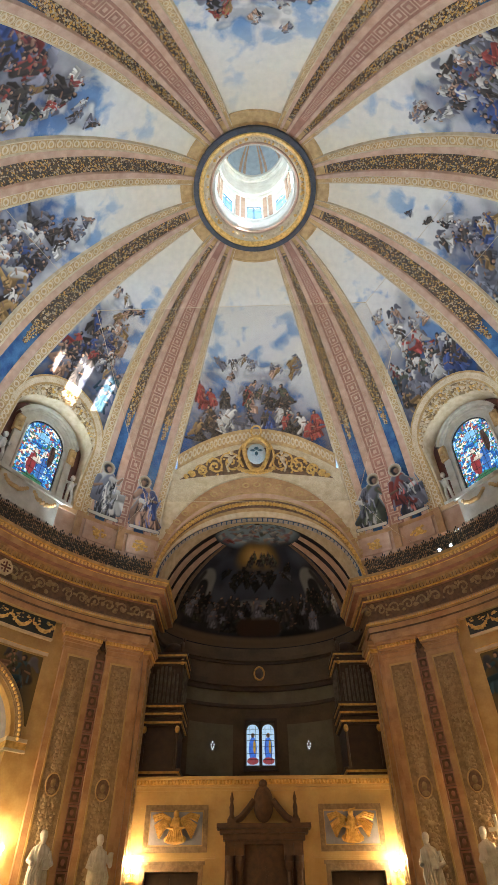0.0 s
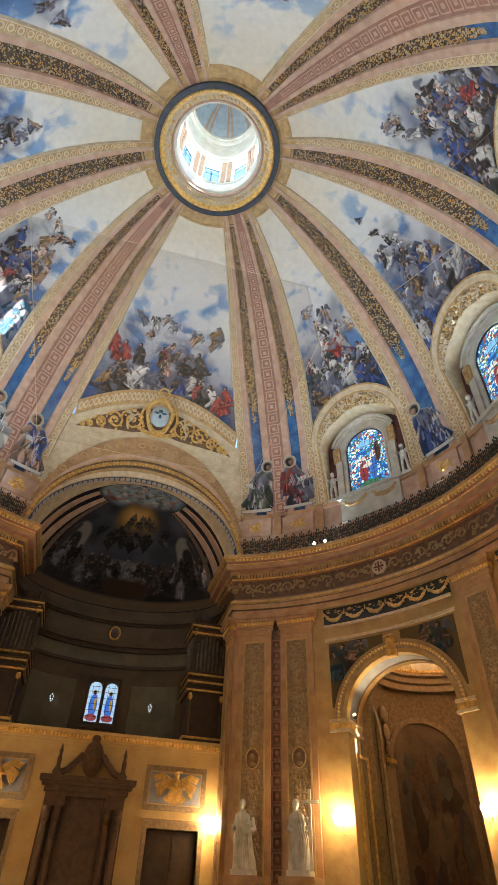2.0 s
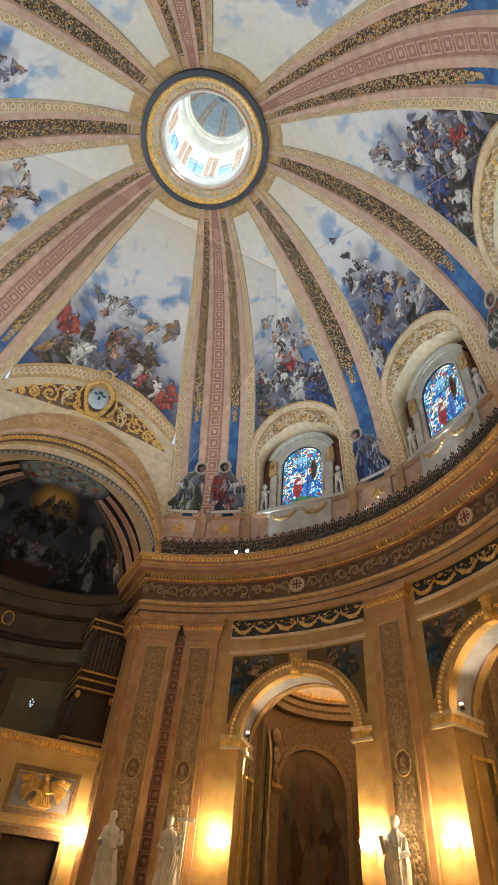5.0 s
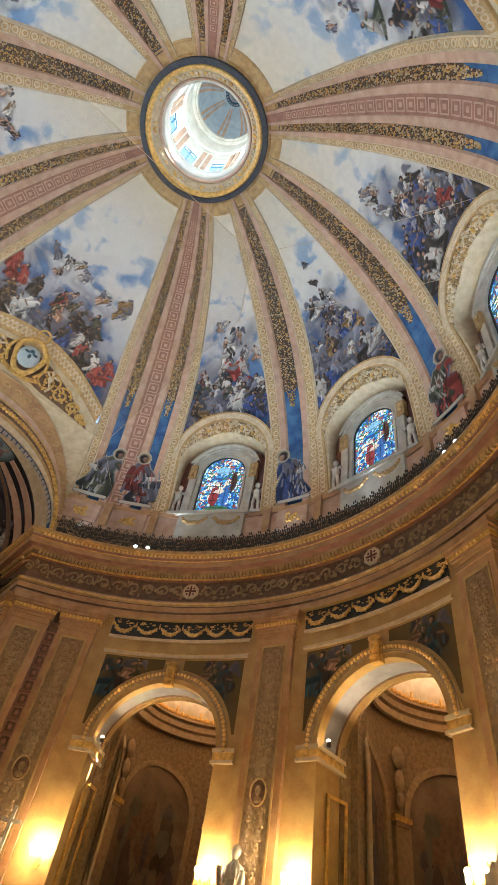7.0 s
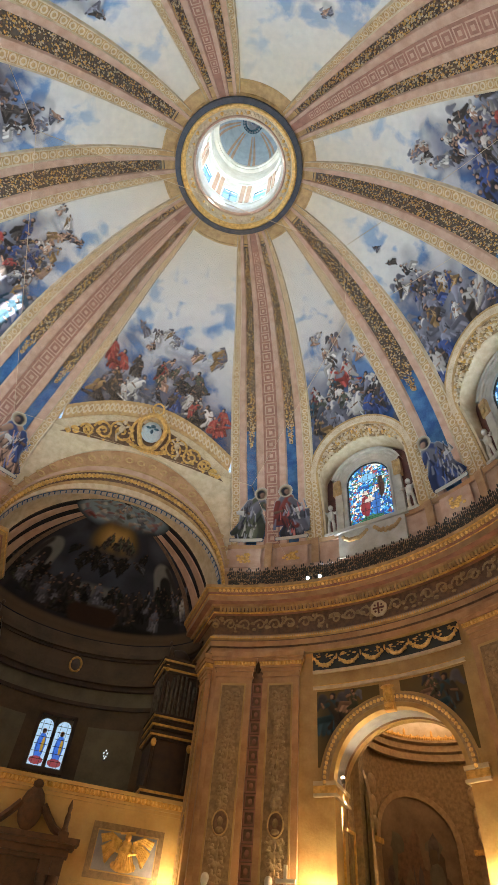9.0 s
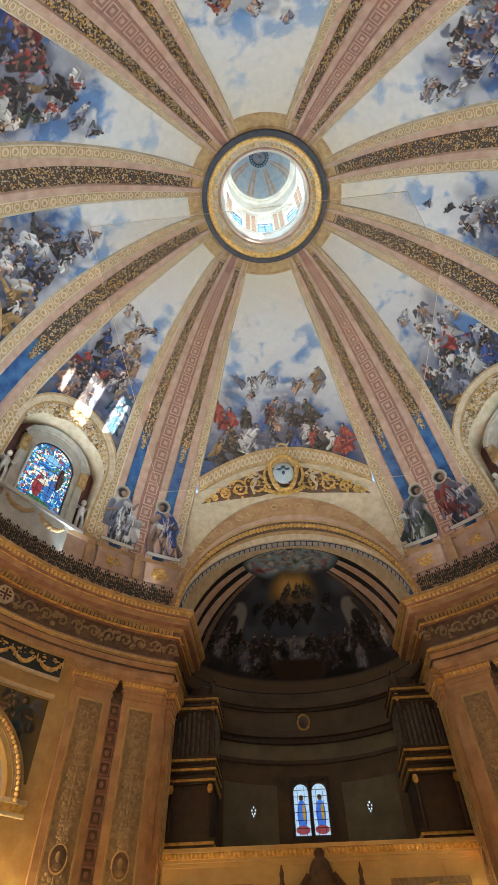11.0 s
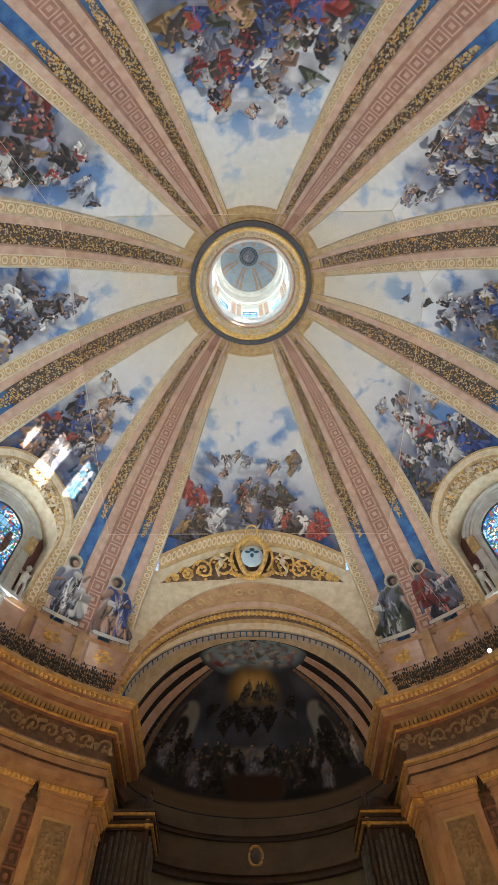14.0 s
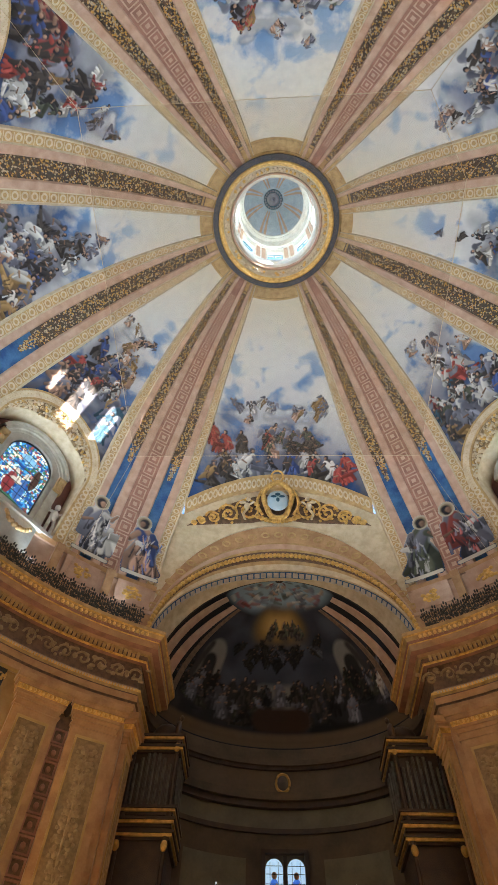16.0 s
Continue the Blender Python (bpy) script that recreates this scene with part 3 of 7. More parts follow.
    for z0, z1, d, mt in ((12.95, 13.08, 0.12, 0), (13.08, 13.14, 0.06, 1), (13.72, 13.84, 0.16, 0)):
        g.grid(lambda u, w: cyl(0, u, R_WALL - d, z0 + (z1 - z0) * w), xs, [0, 1], mt)
        g.grid(lambda u, w: cyl(0, u, R_WALL - d * w, z0), xs, [0, 1], mt, True)
        g.grid(lambda u, w: cyl(0, u, R_WALL - d * w, z1), xs, [0, 1], mt)
    part("string_moulding", g, [LIGHT, GOLD], wall)
    g = Geo()
    g.grid(lambda u, w: cyl(0, u, R_WALL - 0.05, w), xs, [13.84, 14.8], 0)
    part("frieze_ground", g, NAVY, wall, "dark blue enamelled frieze")
    for k in range(6):
        x = -3.1 + 1.24 * k
        g = Geo()
        for a in steps(-1, 1, 14):
            zz = 14.08 + 0.3 * a * a
            w = 0.045 + 0.06 * (1 - a * a)
            g.blob(cyl(0, x + 0.5 * a, R_WALL - 0.12, zz), w * 1.1, 0.07, w, 0, seg=6, rings=4)
        rng = random.Random(60 + k)
        for e in range(34):
            a = rng.uniform(-1, 1)
            q = rng.uniform(0.03, 0.07)
            g.blob(cyl(0, x + 0.55 * a, R_WALL - 0.1, 14.1 + 0.3 * a * a + rng.uniform(-0.1, 0.1)), q * rng.uniform(0.7, 1.5), 0.06, q, 0, seg=5, rings=3)
        for e in range(10):
            g.blob(cyl(0, x + rng.uniform(-0.5, 0.5), R_WALL - 0.09, rng.uniform(14.35, 14.72)), 0.06, 0.04, 0.03, 0, seg=5, rings=3)
        for s in (-1, 1):
            g.blob(cyl(0, x + 0.62 * s, R_WALL - 0.1, 14.5), 0.05, 0.05, 0.16, 0, seg=6, rings=4)
            g.blob(cyl(0, x + 0.3 * s, R_WALL - 0.1, 14.55), 0.12, 0.04, 0.05, 0, seg=6, rings=4)
        part("swag", g, GILT, wall, "gilt fruit swag")
    return wall


wall0 = bay_wall()
wall0.matrix_world = pose(0, 0, 0, 0, 0, -CHAPELS[0])
for c in CHAPELS[1:]:
    copy_thing(wall0, pose(0, 0, 0, 0, 0, -c))


# ---- pier walls beside the entrance and the chancel ----
def pier_wall(s, end):
    g = Geo()
    y0 = math.sqrt(R_WALL ** 2 - OPEN_X ** 2)
    a0 = math.degrees(math.asin(OPEN_X / R_WALL))
    arc = [at(a, R_WALL, 0) for a in steps(a0, 36.75, 8)]
    path = [(OPEN_X, 22.5), (OPEN_X, y0)] + [(p.x, p.y) for p in arc[1:]]
    if s * end < 0:
        path = [(-x, y) for x, y in path][::-1]
    if end < 0:
        path = [(-x, -y) for x, y in path]
    sweep(g, path, [(0, 0), (0, 7), (0, Z_ARCH_END)], 0)
    return tagged(part("wall_pier", g, PINK), "pink marble pier wall with its return into the bay", "wall", kind="structure")


for end in (1, -1):
    for s in (1, -1):
        pier_wall(s, end)


# ---- pilasters ----
def pilaster(width):
    """Upright shaft with a relief panel, a portrait medallion, a base and a gilt capital; local +y looks at the room's middle from r = R_WALL."""
    ob = thing("pilaster", "pink marble pilaster with carved tan panel and gilt capital", "pilaster", "pilasters of the rotunda")
    h = width / 2
    g = Geo()
    g.box(-h, h, 0, 0.24, 0.0, 13.9, 0)
    part("shaft", g, PINK, ob)
    g = Geo()
    for x0, x1, z0, z1 in ((-h + 0.28, -h + 0.36, 2.2, 13.3), (h - 0.36, h - 0.28, 2.2, 13.3), (-h + 0.36, h - 0.36, 13.2, 13.3), (-h + 0.36, h - 0.36, 2.2, 2.3)):
        g.box(x0, x1, 0.24, 0.275, z0, z1, 0)
    part("panel_frame", g, OCHRE, ob, "gilded panel frame")
    g = Geo()
    g.box(-h + 0.36, h - 0.36, 0.24, 0.25, 2.3, 13.2, 0)
    part("panel", g, TAN, ob, "tan ground of the carved panel")
    # candelabra relief: paired scrolls up the panel
    g = Geo()
    rng = random.Random(3)
    z = 2.6
    while z < 13.0:
        k = 0.75 + 0.25 * math.sin(z * 2.1)
        if not 6.9 < z < 8.0:
            g.blob((0, 0.25, z), 0.07, 0.05, 0.22, 0, seg=6, rings=4)
            for s in (-1, 1):
                for q, (dx, dz, a) in enumerate(((0.16, 0.05, 0.13), (0.30, 0.16, 0.11), (0.24, -0.12, 0.09), (0.40, 0.02, 0.07))):
                    g.blob((s * dx * k * width / 2, 0.25, z + dz + rng.uniform(-0.03, 0.03)), a * rng.uniform(0.8, 1.15), 0.045, a * rng.uniform(0.7, 1.1), 0, seg=6, rings=4)
        z += 0.42
    tagged(part("candelabra_relief", g, RELIEF, ob, "carved candelabra relief"), kind="stuff")
    g = Geo()
    g.blob((0, 0.25, 7.45), 0.30, 0.03, 0.42, 0, seg=18, rings=8)
    g.blob((0, 0.27, 7.5), 0.13, 0.06, 0.18, 1).blob((0, 0.26, 7.2), 0.2, 0.05, 0.12, 1)
    med = part("medallion", g, [BROWN, TAN], ob, "oval portrait medallion")
    g = Geo()
    g.tube([(0.33 * math.cos(t), 0.26, 7.45 + 0.45 * math.sin(t)) for t in steps(0, 2 * math.pi, 24)[:-1]], 0.035, 0, 6, True)
    part("rim", g, LACE, med)
    g = Geo()
    for z0, z1, o in ((0, 0.5, 0.16), (0.5, 0.65, 0.12), (0.65, 0.85, 0.07)):
        g.box(-h - o, h + o, 0, 0.24 + o, z0, z1, 0)
    part("base", g, OCHRE, ob)
    g = Geo()
    rows = ((0.0, 13.62, 0), (0.05, 13.62, 0), (0.05, 13.70, 0), (0.004, 13.71, 0), (0.004, 13.9, 0), (0.06, 13.9, 0), (0.06, 14.05, 0), (0.14, 14.06, 0), (0.14, 14.16, 0), (0.16, 14.18, 1), (0.17, 14.36, 1), (0.24, 14.37, 0), (0.25, 14.52, 0), (0.32, 14.54, 0), (0.33, 14.78, 0), (-0.2, 14.79, 0))
    k0 = len(g.f)
    g.grid(lambda u, w: ((-h - rows[w][0], 0.0), (-h - rows[w][0], 0.24 + rows[w][0]), (h + rows[w][0], 0.24 + rows[w][0]), (h + rows[w][0], 0.0))[u] + (rows[w][1],), list(range(4)), list(range(len(rows))), 0, True)
    for q in range(len(rows) - 1):
        for e in range(3):
            g.m[k0 + 3 * q + e] = rows[q + 1][2]
    cap = part("capital", g, [PINK, GOLD], ob, "moulded capital with gilt band")
    g = Geo()
    n = int(width / 0.16)
    for i in range(n):
        g.blob((-h - 0.1 + (width + 0.2) * (i + 0.5) / n, 0.42, 14.26), 0.06, 0.05, 0.085, 0, seg=6, rings=4)
    tagged(part("egg_and_dart", g, GILT, cap, "gilt eggs"), kind="stuff")
    return ob


def on_wall(az, r=R_WALL):
    """Pose at the wall, local +y towards the room's middle."""
    p = at(az, r, 0)
    return pose(p.x, p.y, 0, 0, 0, 180 - az)


p0 = pilaster(1.82)
spots = []
for half_turn in (0, 180):
    spots += [half_turn + a for a in (27.75, 36.05, 72.25, 107.75, 143.95, 152.25)]
p0.matrix_world = on_wall(spots[0])
for a in spots[1:]:
    copy_thing(p0, on_wall(a))
# narrow pilasters on the returns of the piers
p1 = pilaster(1.2)
p1.matrix_world = pose(OPEN_X, 15.98, 0, 0, 0, 90)
copy_thing(p1, pose(-OPEN_X, 15.98, 0, 0, 0, -90))
copy_thing(p1, pose(OPEN_X, -15.98, 0, 0, 0, 90))
copy_thing(p1, pose(-OPEN_X, -15.98, 0, 0, 0, -90))


# strip of dark coffers between paired pilasters
def coffer_strip():
    ob = thing("coffered_strip", "dark carved coffer strip between two pilasters", "wall strip", "coffered strips")
    g = Geo()
    g.box(-0.29, 0.29, 0, 0.03, 0, 14.0, 0)
    part("ground", g, BROWN, ob)
    me = None
    z = 2.3
    while z < 13.5:
        if me is None:
            g = Geo()
            for x0, x1, z0, z1 in ((-0.27, 0.27, -0.28, -0.21), (-0.27, 0.27, 0.21, 0.28), (-0.27, -0.2, -0.21, 0.21), (0.2, 0.27, -0.21, 0.21)):
                g.box(x0, x1, 0.03, 0.10, z0, z1, 0)
            g.blob((0, 0.03, 0), 0.1, 0.05, 0.13, 0, seg=6, rings=4)
            me = g.data("coffer", FRET)
        q = new("coffer", me)
        q.parent, q.location = ob, (0, 0, z)
        z += 0.6
    g = Geo()
    g.blob((0, 0.12, 14.15), 0.16, 0.1, 0.3, 0).blob((0, 0.1, 14.5), 0.07, 0.07, 0.25, 0)
    part("finial", g, WOOD, ob, "dark carved finial")
    return ob


c0 = coffer_strip()
strips = [31.9, 148.1, 211.9, 328.1]
c0.matrix_world = on_wall(strips[0])
for a in strips[1:]:
    copy_thing(c0, on_wall(a))


# ---- entablature: one side from bay to bay, and its twin ----
def side_path(n=60, r=R_WALL, reach=19.2):
    a0 = math.degrees(math.asin(OPEN_X / r))
    arc = [at(a, r, 0) for a in steps(a0, 180 - a0, n)]
    return [(OPEN_X, reach)] + [(p.x, p.y) for p in arc] + [(OPEN_X, -reach)]


def entablature():
    g = Geo()
    # Dark brown fillets in the recessed spans give the mouldings shade by colour.
    prof = [(0.05, 14.8), (0.30, 14.8), (0.30, 15.10), (0.27, 15.12), (0.27, 15.16), (0.36, 15.18), (0.36, 15.46), (0.33, 15.48), (0.33, 15.53), (0.44, 15.58), (0.46, 15.64), (0.44, 15.70), (0.34, 15.76), (0.30, 15.84), (0.24, 15.9)]
    sweep(g, side_path(), prof, [1, 0, 3, 3, 3, 0, 3, 3, 4, 2, 2, 4, 0, 3])
    ob = part("entablature", g, [PINK, OCHRE, GOLD, BROWN, LACE])
    tagged(ob, "curved pink and gilt entablature with carved frieze and heavy cornice", "cornice", kind="structure")
    g = Geo()
    sweep(g, side_path(), [(0.24, 15.9), (0.20, 15.95), (0.20, 16.98), (0.24, 17.0)], 0)
    part("frieze", g, BROWN, ob, "carved brown frieze")
    g = Geo()
    # Dentil ground in BROWN: shadow between the dentils is put into the colour.
    prof = [(0.24, 17.0), (0.42, 17.02), (0.42, 17.1), (0.46, 17.12), (0.46, 17.34), (0.56, 17.38), (0.62, 17.5), (0.90, 17.54), (0.90, 17.86), (0.94, 17.9), (0.98, 18.02), (1.10, 18.16), (1.16, 18.22), (1.16, 18.4), (-0.4, 18.42)]
    sweep(g, side_path(), prof, [4, 2, 2, 5, 1, 0, 4, 0, 2, 4, 1, 2, 1, 3])
    part("cornice", g, [PINK, LACE, GOLD, OCHRE, FRET, BROWN], ob, "projecting cornice with gilt mouldings")
    # dentils
    g = Geo()
    a = 24.0
    while a < 156.0:
        m = on_wall(a, R_WALL)
        g.box(-0.06, 0.06, 0.40, 0.62, 17.11, 17.35, 0, m)
        a += 0.72
    tagged(part("dentil", g, LACE, ob, "gilt dentils"), kind="stuff")
    # leaf moulding on the crown of the cornice, and a bead row under the frieze
    g = Geo()
    a = 23.6
    while a < 156.4:
        m = on_wall(a, R_WALL)
        g.blob((0, 1.05, 18.1), 0.085, 0.07, 0.12, 0, m, 6, 4)
        g.blob((0.12, 1.0, 18.05), 0.03, 0.06, 0.1, 1, m, 5, 3)
        a += 0.85
    tagged(part("leaf_moulding", g, [GILT, LACE], ob, "gilt leaf moulding"), kind="stuff")
    g = Geo()
    a = 23.6
    while a < 156.4:
        g.blob((0, 0.46, 15.64), 0.045, 0.04, 0.05, 0, on_wall(a, R_WALL), 5, 4)
        a += 0.45
    tagged(part("bead_row", g, LIGHT, ob, "pale bead row"), kind="stuff")
    # frieze relief: running scrolls
    g = Geo()
    rng = random.Random(11)
    a = 23.0
    while a < 157:
        if all(abs(a - c) > 1.9 for c in CHAPELS[:3]):
            m = on_wall(a, R_WALL - 0.2)
            pts = [(0.34 * (1 - t / 8.5) * math.cos(t), 0.03, 16.46 + 0.36 * (1 - t / 8.5) * math.sin(t)) for t in steps(0, 7, 14)]
            g.tube([m @ Vector(p) for p in pts], 0.055, 0, 5)
            for k in range(5):
                g.blob((rng.uniform(-0.5, 0.5), 0.03, 16.46 + rng.uniform(-0.38, 0.38)), rng.uniform(0.06, 0.16), 0.06, rng.uniform(0.06, 0.14), 0, m, 6, 4)
        a += 2.9
    tagged(part("scroll_relief", g, RELIEF, ob, "running carved scrolls"), kind="stuff")
    for c in CHAPELS[:3]:
        m = on_wall(c, R_WALL - 0.22)
        g = Geo()
        oct8 = [(0.42 * math.cos(t) / math.cos(math.pi / 8), 0.42 * math.sin(t) / math.cos(math.pi / 8)) for t in (math.pi / 8 + k * math.pi / 4 for k in range(8))]
        g.fan([m @ Vector((x, 0.10, 16.47 + z)) for x, z in oct8][::-1], 0)
        for i in range(8):
            (x0, z0), (x1, z1) = oct8[i], oct8[(i + 1) % 8]
            g.fan([m @ Vector(p) for p in ((x0, 0, 16.47 + z0), (x1, 0, 16.47 + z1), (x1, 0.1, 16.47 + z1), (x0, 0.1, 16.47 + z0))], 0)
        pl = part("cross_plaque", g, LIGHT, ob, "pale eight-sided plaque with a red cross", smooth=0)
        g = Geo()
        g.box(-0.045, 0.045, 0.1, 0.125, 16.17, 16.77, 0, m).box(-0.3, -0.045, 0.1, 0.125, 16.425, 16.515, 0, m).box(0.045, 0.3, 0.1, 0.125, 16.425, 16.515, 0, m)
        for x in (-0.17, 0.17):
            for z in (16.3, 16.64):
                g.box(x - 0.06, x + 0.06, 0.1, 0.125, z - 0.02, z + 0.02, 0, m).box(x - 0.02, x + 0.02, 0.1, 0.123, z - 0.06, z + 0.06, 0, m)
        part("red_cross", g, WINE, pl)
    return ob


e0 = entablature()
copy_thing(e0, pose(0, 0, 0, 0, 0, 180))


# ---- iron cresting on the cornice ----
def cresting():
    g = Geo()
    rng = random.Random(4)
    a = 25.0
    while a < 155.0:
        m = on_wall(a, R_WALL)
        x = 0.8
        g.box(-0.015, 0.015, x - 0.015, x + 0.015, 18.42, 19.5, 0, m)
        z = 19.2 + 0.16 * math.sin(a * 3.3)
        for s in (-1, 1):
            g.tube([m @ Vector((s * (0.02 + 0.09 * math.sin(t)), x, z - 0.3 + 0.14 * t)) for t in steps(0, 3.1, 5)], 0.018, 0, 4)
        g.blob((0, x, z + 0.32), 0.05, 0.04, 0.11, 0, m, 5, 3)
        for k in range(5):
            g.blob((rng.uniform(-0.1, 0.1), x + rng.uniform(-0.06, 0.06), rng.uniform(18.5, z + 0.15)), 0.08, 0.04, 0.065, 0, m, 5, 3)
        a += 0.4
    for z in (18.5, 18.85):
        g.tube([at(a, R_WALL - 0.8, z) for a in steps(25.0, 155.0, 120)], 0.02, 0, 5)
    return tagged(part("iron_cresting", g, IRON), "black wrought iron cresting with leaf finials on the cornice", "railing", kind="stuff")


r0 = cresting()
copy_thing(r0, pose(0, 0, 0, 0, 0, 180))


# ---- parapet at the foot of the dome ----
def parapet():
    g = Geo()
    a0 = 23.4
    for (z0, d0), (z1, d1), mt in (((18.42, 0.22), (20.1, 0.22), 1), ((20.1, 0.30), (20.3, 0.30), 0), ((20.3, 0.12), (21.75, 0.12), 0), ((21.75, 0.22), (22.0, 0.28), 1)):
        g.grid(lambda u, w: at(u, DOME_R - (d0 if w == 0 else d1), z0 if w == 0 else z1), steps(a0, 180 - a0, 110), [0, 1], mt)
        g.grid(lambda u, w: at(u, DOME_R - w, z1), steps(a0, 180 - a0, 110), [d1, -0.1], 0)
        g.grid(lambda u, w: at(u, DOME_R - w, z0), steps(a0, 180 - a0, 110), [-0.1, d0], 0)
    ob = tagged(part("parapet", g, [ROSE, PINK]), "pink marble parapet at the foot of the dome", "parapet", kind="structure")
    for az in (27.4, 37.4, 72.25, 107.75, 142.6, 152.6):
        m = on_wall(az, DOME_R)
        g = Geo()
        g.box(-0.95, 0.95, 0.1, 0.32, 20.35, 21.7, 0, m)
        q = part("pedestal", g, ROSE, ob)
        rng = random.Random(int(az))
        g = Geo()
        for k in range(22):
            t, rr = rng.uniform(0, 6.28), rng.uniform(0.05, 0.5)
            g.blob((rr * math.cos(t) * 1.1, 0.33, 21.0 + rr * math.sin(t) * 0.8), 0.12, 0.06, 0.1, 0, m, 6, 4)
        part("gilt_ornament", g, GOLD, q, "gilt scroll ornament")
    for az in (32.3, 42.3, 66.7, 77.8, 102.2, 113.3, 137.7, 147.7):
        m = on_wall(az, DOME_R)
        g = Geo()
        g.box(-0.22, 0.22, 0.1, 0.36, 20.3, 22.05, 0, m)
        part("pier", g, PINK, ob)
    return ob


pp = parapet()
copy_thing(pp, pose(0, 0, 0, 0, 0, 180))

# ---- the dome: painted fields ----
LUN_HALF, LUN_Z, LUN_FOOT = 3.55, 26.3, 21.9


def axis_arch(x):
    """Upper line of the gilt arch below the field over entrance and chancel."""
    return 31.3 - 2.5 * (x / 5.66) ** 2


def field(name, c, half, low, mat, label, groups, seed, fine):
    """A painted field of the dome, from its foot line up to the ring of the oculus: banks of cloud, then groups of figures from the far ones down.
    Each group is (side, height, spread across, spread in height, how many, size, pigments); side runs from -1 to 1."""
    def foot(u):
        z = 33.0
        for k in range(40):
            z = 0.5 * z + 0.5 * low(r_of(z) * math.sin(radians(u * half(z))))
        return z

    us = np.linspace(-1, 1, fine[0])
    top = th_of(Z_TOP)
    feet = np.array([th_of(foot(u)) for u in us])
    ws = np.linspace(0, 1, fine[1]) ** 1.2
    th = feet[None, :] + (top - feet[None, :]) * ws[:, None]
    zs = DOME_Z + DOME_H * np.sin(th)
    hs = np.vectorize(half)(zs)
    az, r = np.radians(c + us[None, :] * hs), DOME_R * np.cos(th)
    P = np.stack([r * np.sin(az), r * np.cos(az), zs], -1)
    cv = Canvas(r * np.radians(us[None, :] * hs), 18.5 * th)
    rng = random.Random(seed)
    spot = lambda u, z: (r_of(z) * radians(u * half(z)), 18.5 * th_of(z))
    for u, z, su, sz, n, size, paints in groups:
        if n >= 10:
            x, y = spot(u, z)
            w = max(0.7, su * r_of(z) * radians(half(z)) * 1.5)
            tone = max(0.0, min(1.0, (z - 30.6) / 3.4 + rng.uniform(-0.25, 0.15)))
            cv.cloud(x, y - 0.5, w, max(0.55, sz * 1.3), tone, rng, 12 + n // 4)
    for k in range(16):
        u, z = rng.uniform(-0.8, 0.8), rng.uniform(30.5, 35.0)
        x, y = spot(u, z)
        cv.stroke((x - 0.5, y), (x + rng.uniform(-0.3, 0.6), y + rng.uniform(0.3, 1.4)), 0.55, 0.3, np.array((.16, .16, .20)) * rng.uniform(0.6, 1.8), 0.85, 0.3)
    todo = []
    for u, z, su, sz, n, size, paints in groups:
        size = max(0.7, min(2.0, size * 2.9))
        spots = []
        for k in range(max(2, int(n * 0.25))):
            for tries in range(8):
                uu, zz = max(-0.88, min(0.88, u + rng.gauss(0, su))), z - 0.4 * size + rng.gauss(0, sz)
                x = r_of(zz) * math.sin(radians(uu * half(zz)))
                zz = max(low(x) + 0.1, min(38.4, zz))
                if all(math.hypot(x - p, (zz - q) * 1.4) > size * 0.38 for p, q in spots):
                    break
            spots.append((x, zz))
            todo.append((zz, uu, size * rng.uniform(0.8, 1.15), paints))
    for zz, uu, h, paints in sorted(todo, key=lambda q: -q[0]):
        small = h < 1.15
        kind = 3 if small and rng.random() < 0.6 else rng.choice((0, 1, 1, 2))
        robe, cloak = rng.choice(paints), rng.choice(paints + [3, 0, 9, 7])
        cv.figure(*spot(uu, zz), h, robe, cloak, rng, kind, rng.random() < (0.55 if small else 0.15))
    return tagged(painted_mesh(name, P, cv, mat), label, "fresco", kind="structure")


U, RD, OC, WH, BL, GN, FL, GY, TL = range(9)


def chapel_low(x):
    return lunette_curve(x, LUN_HALF, LUN_Z) if abs(x) < LUN_HALF else LUN_Z


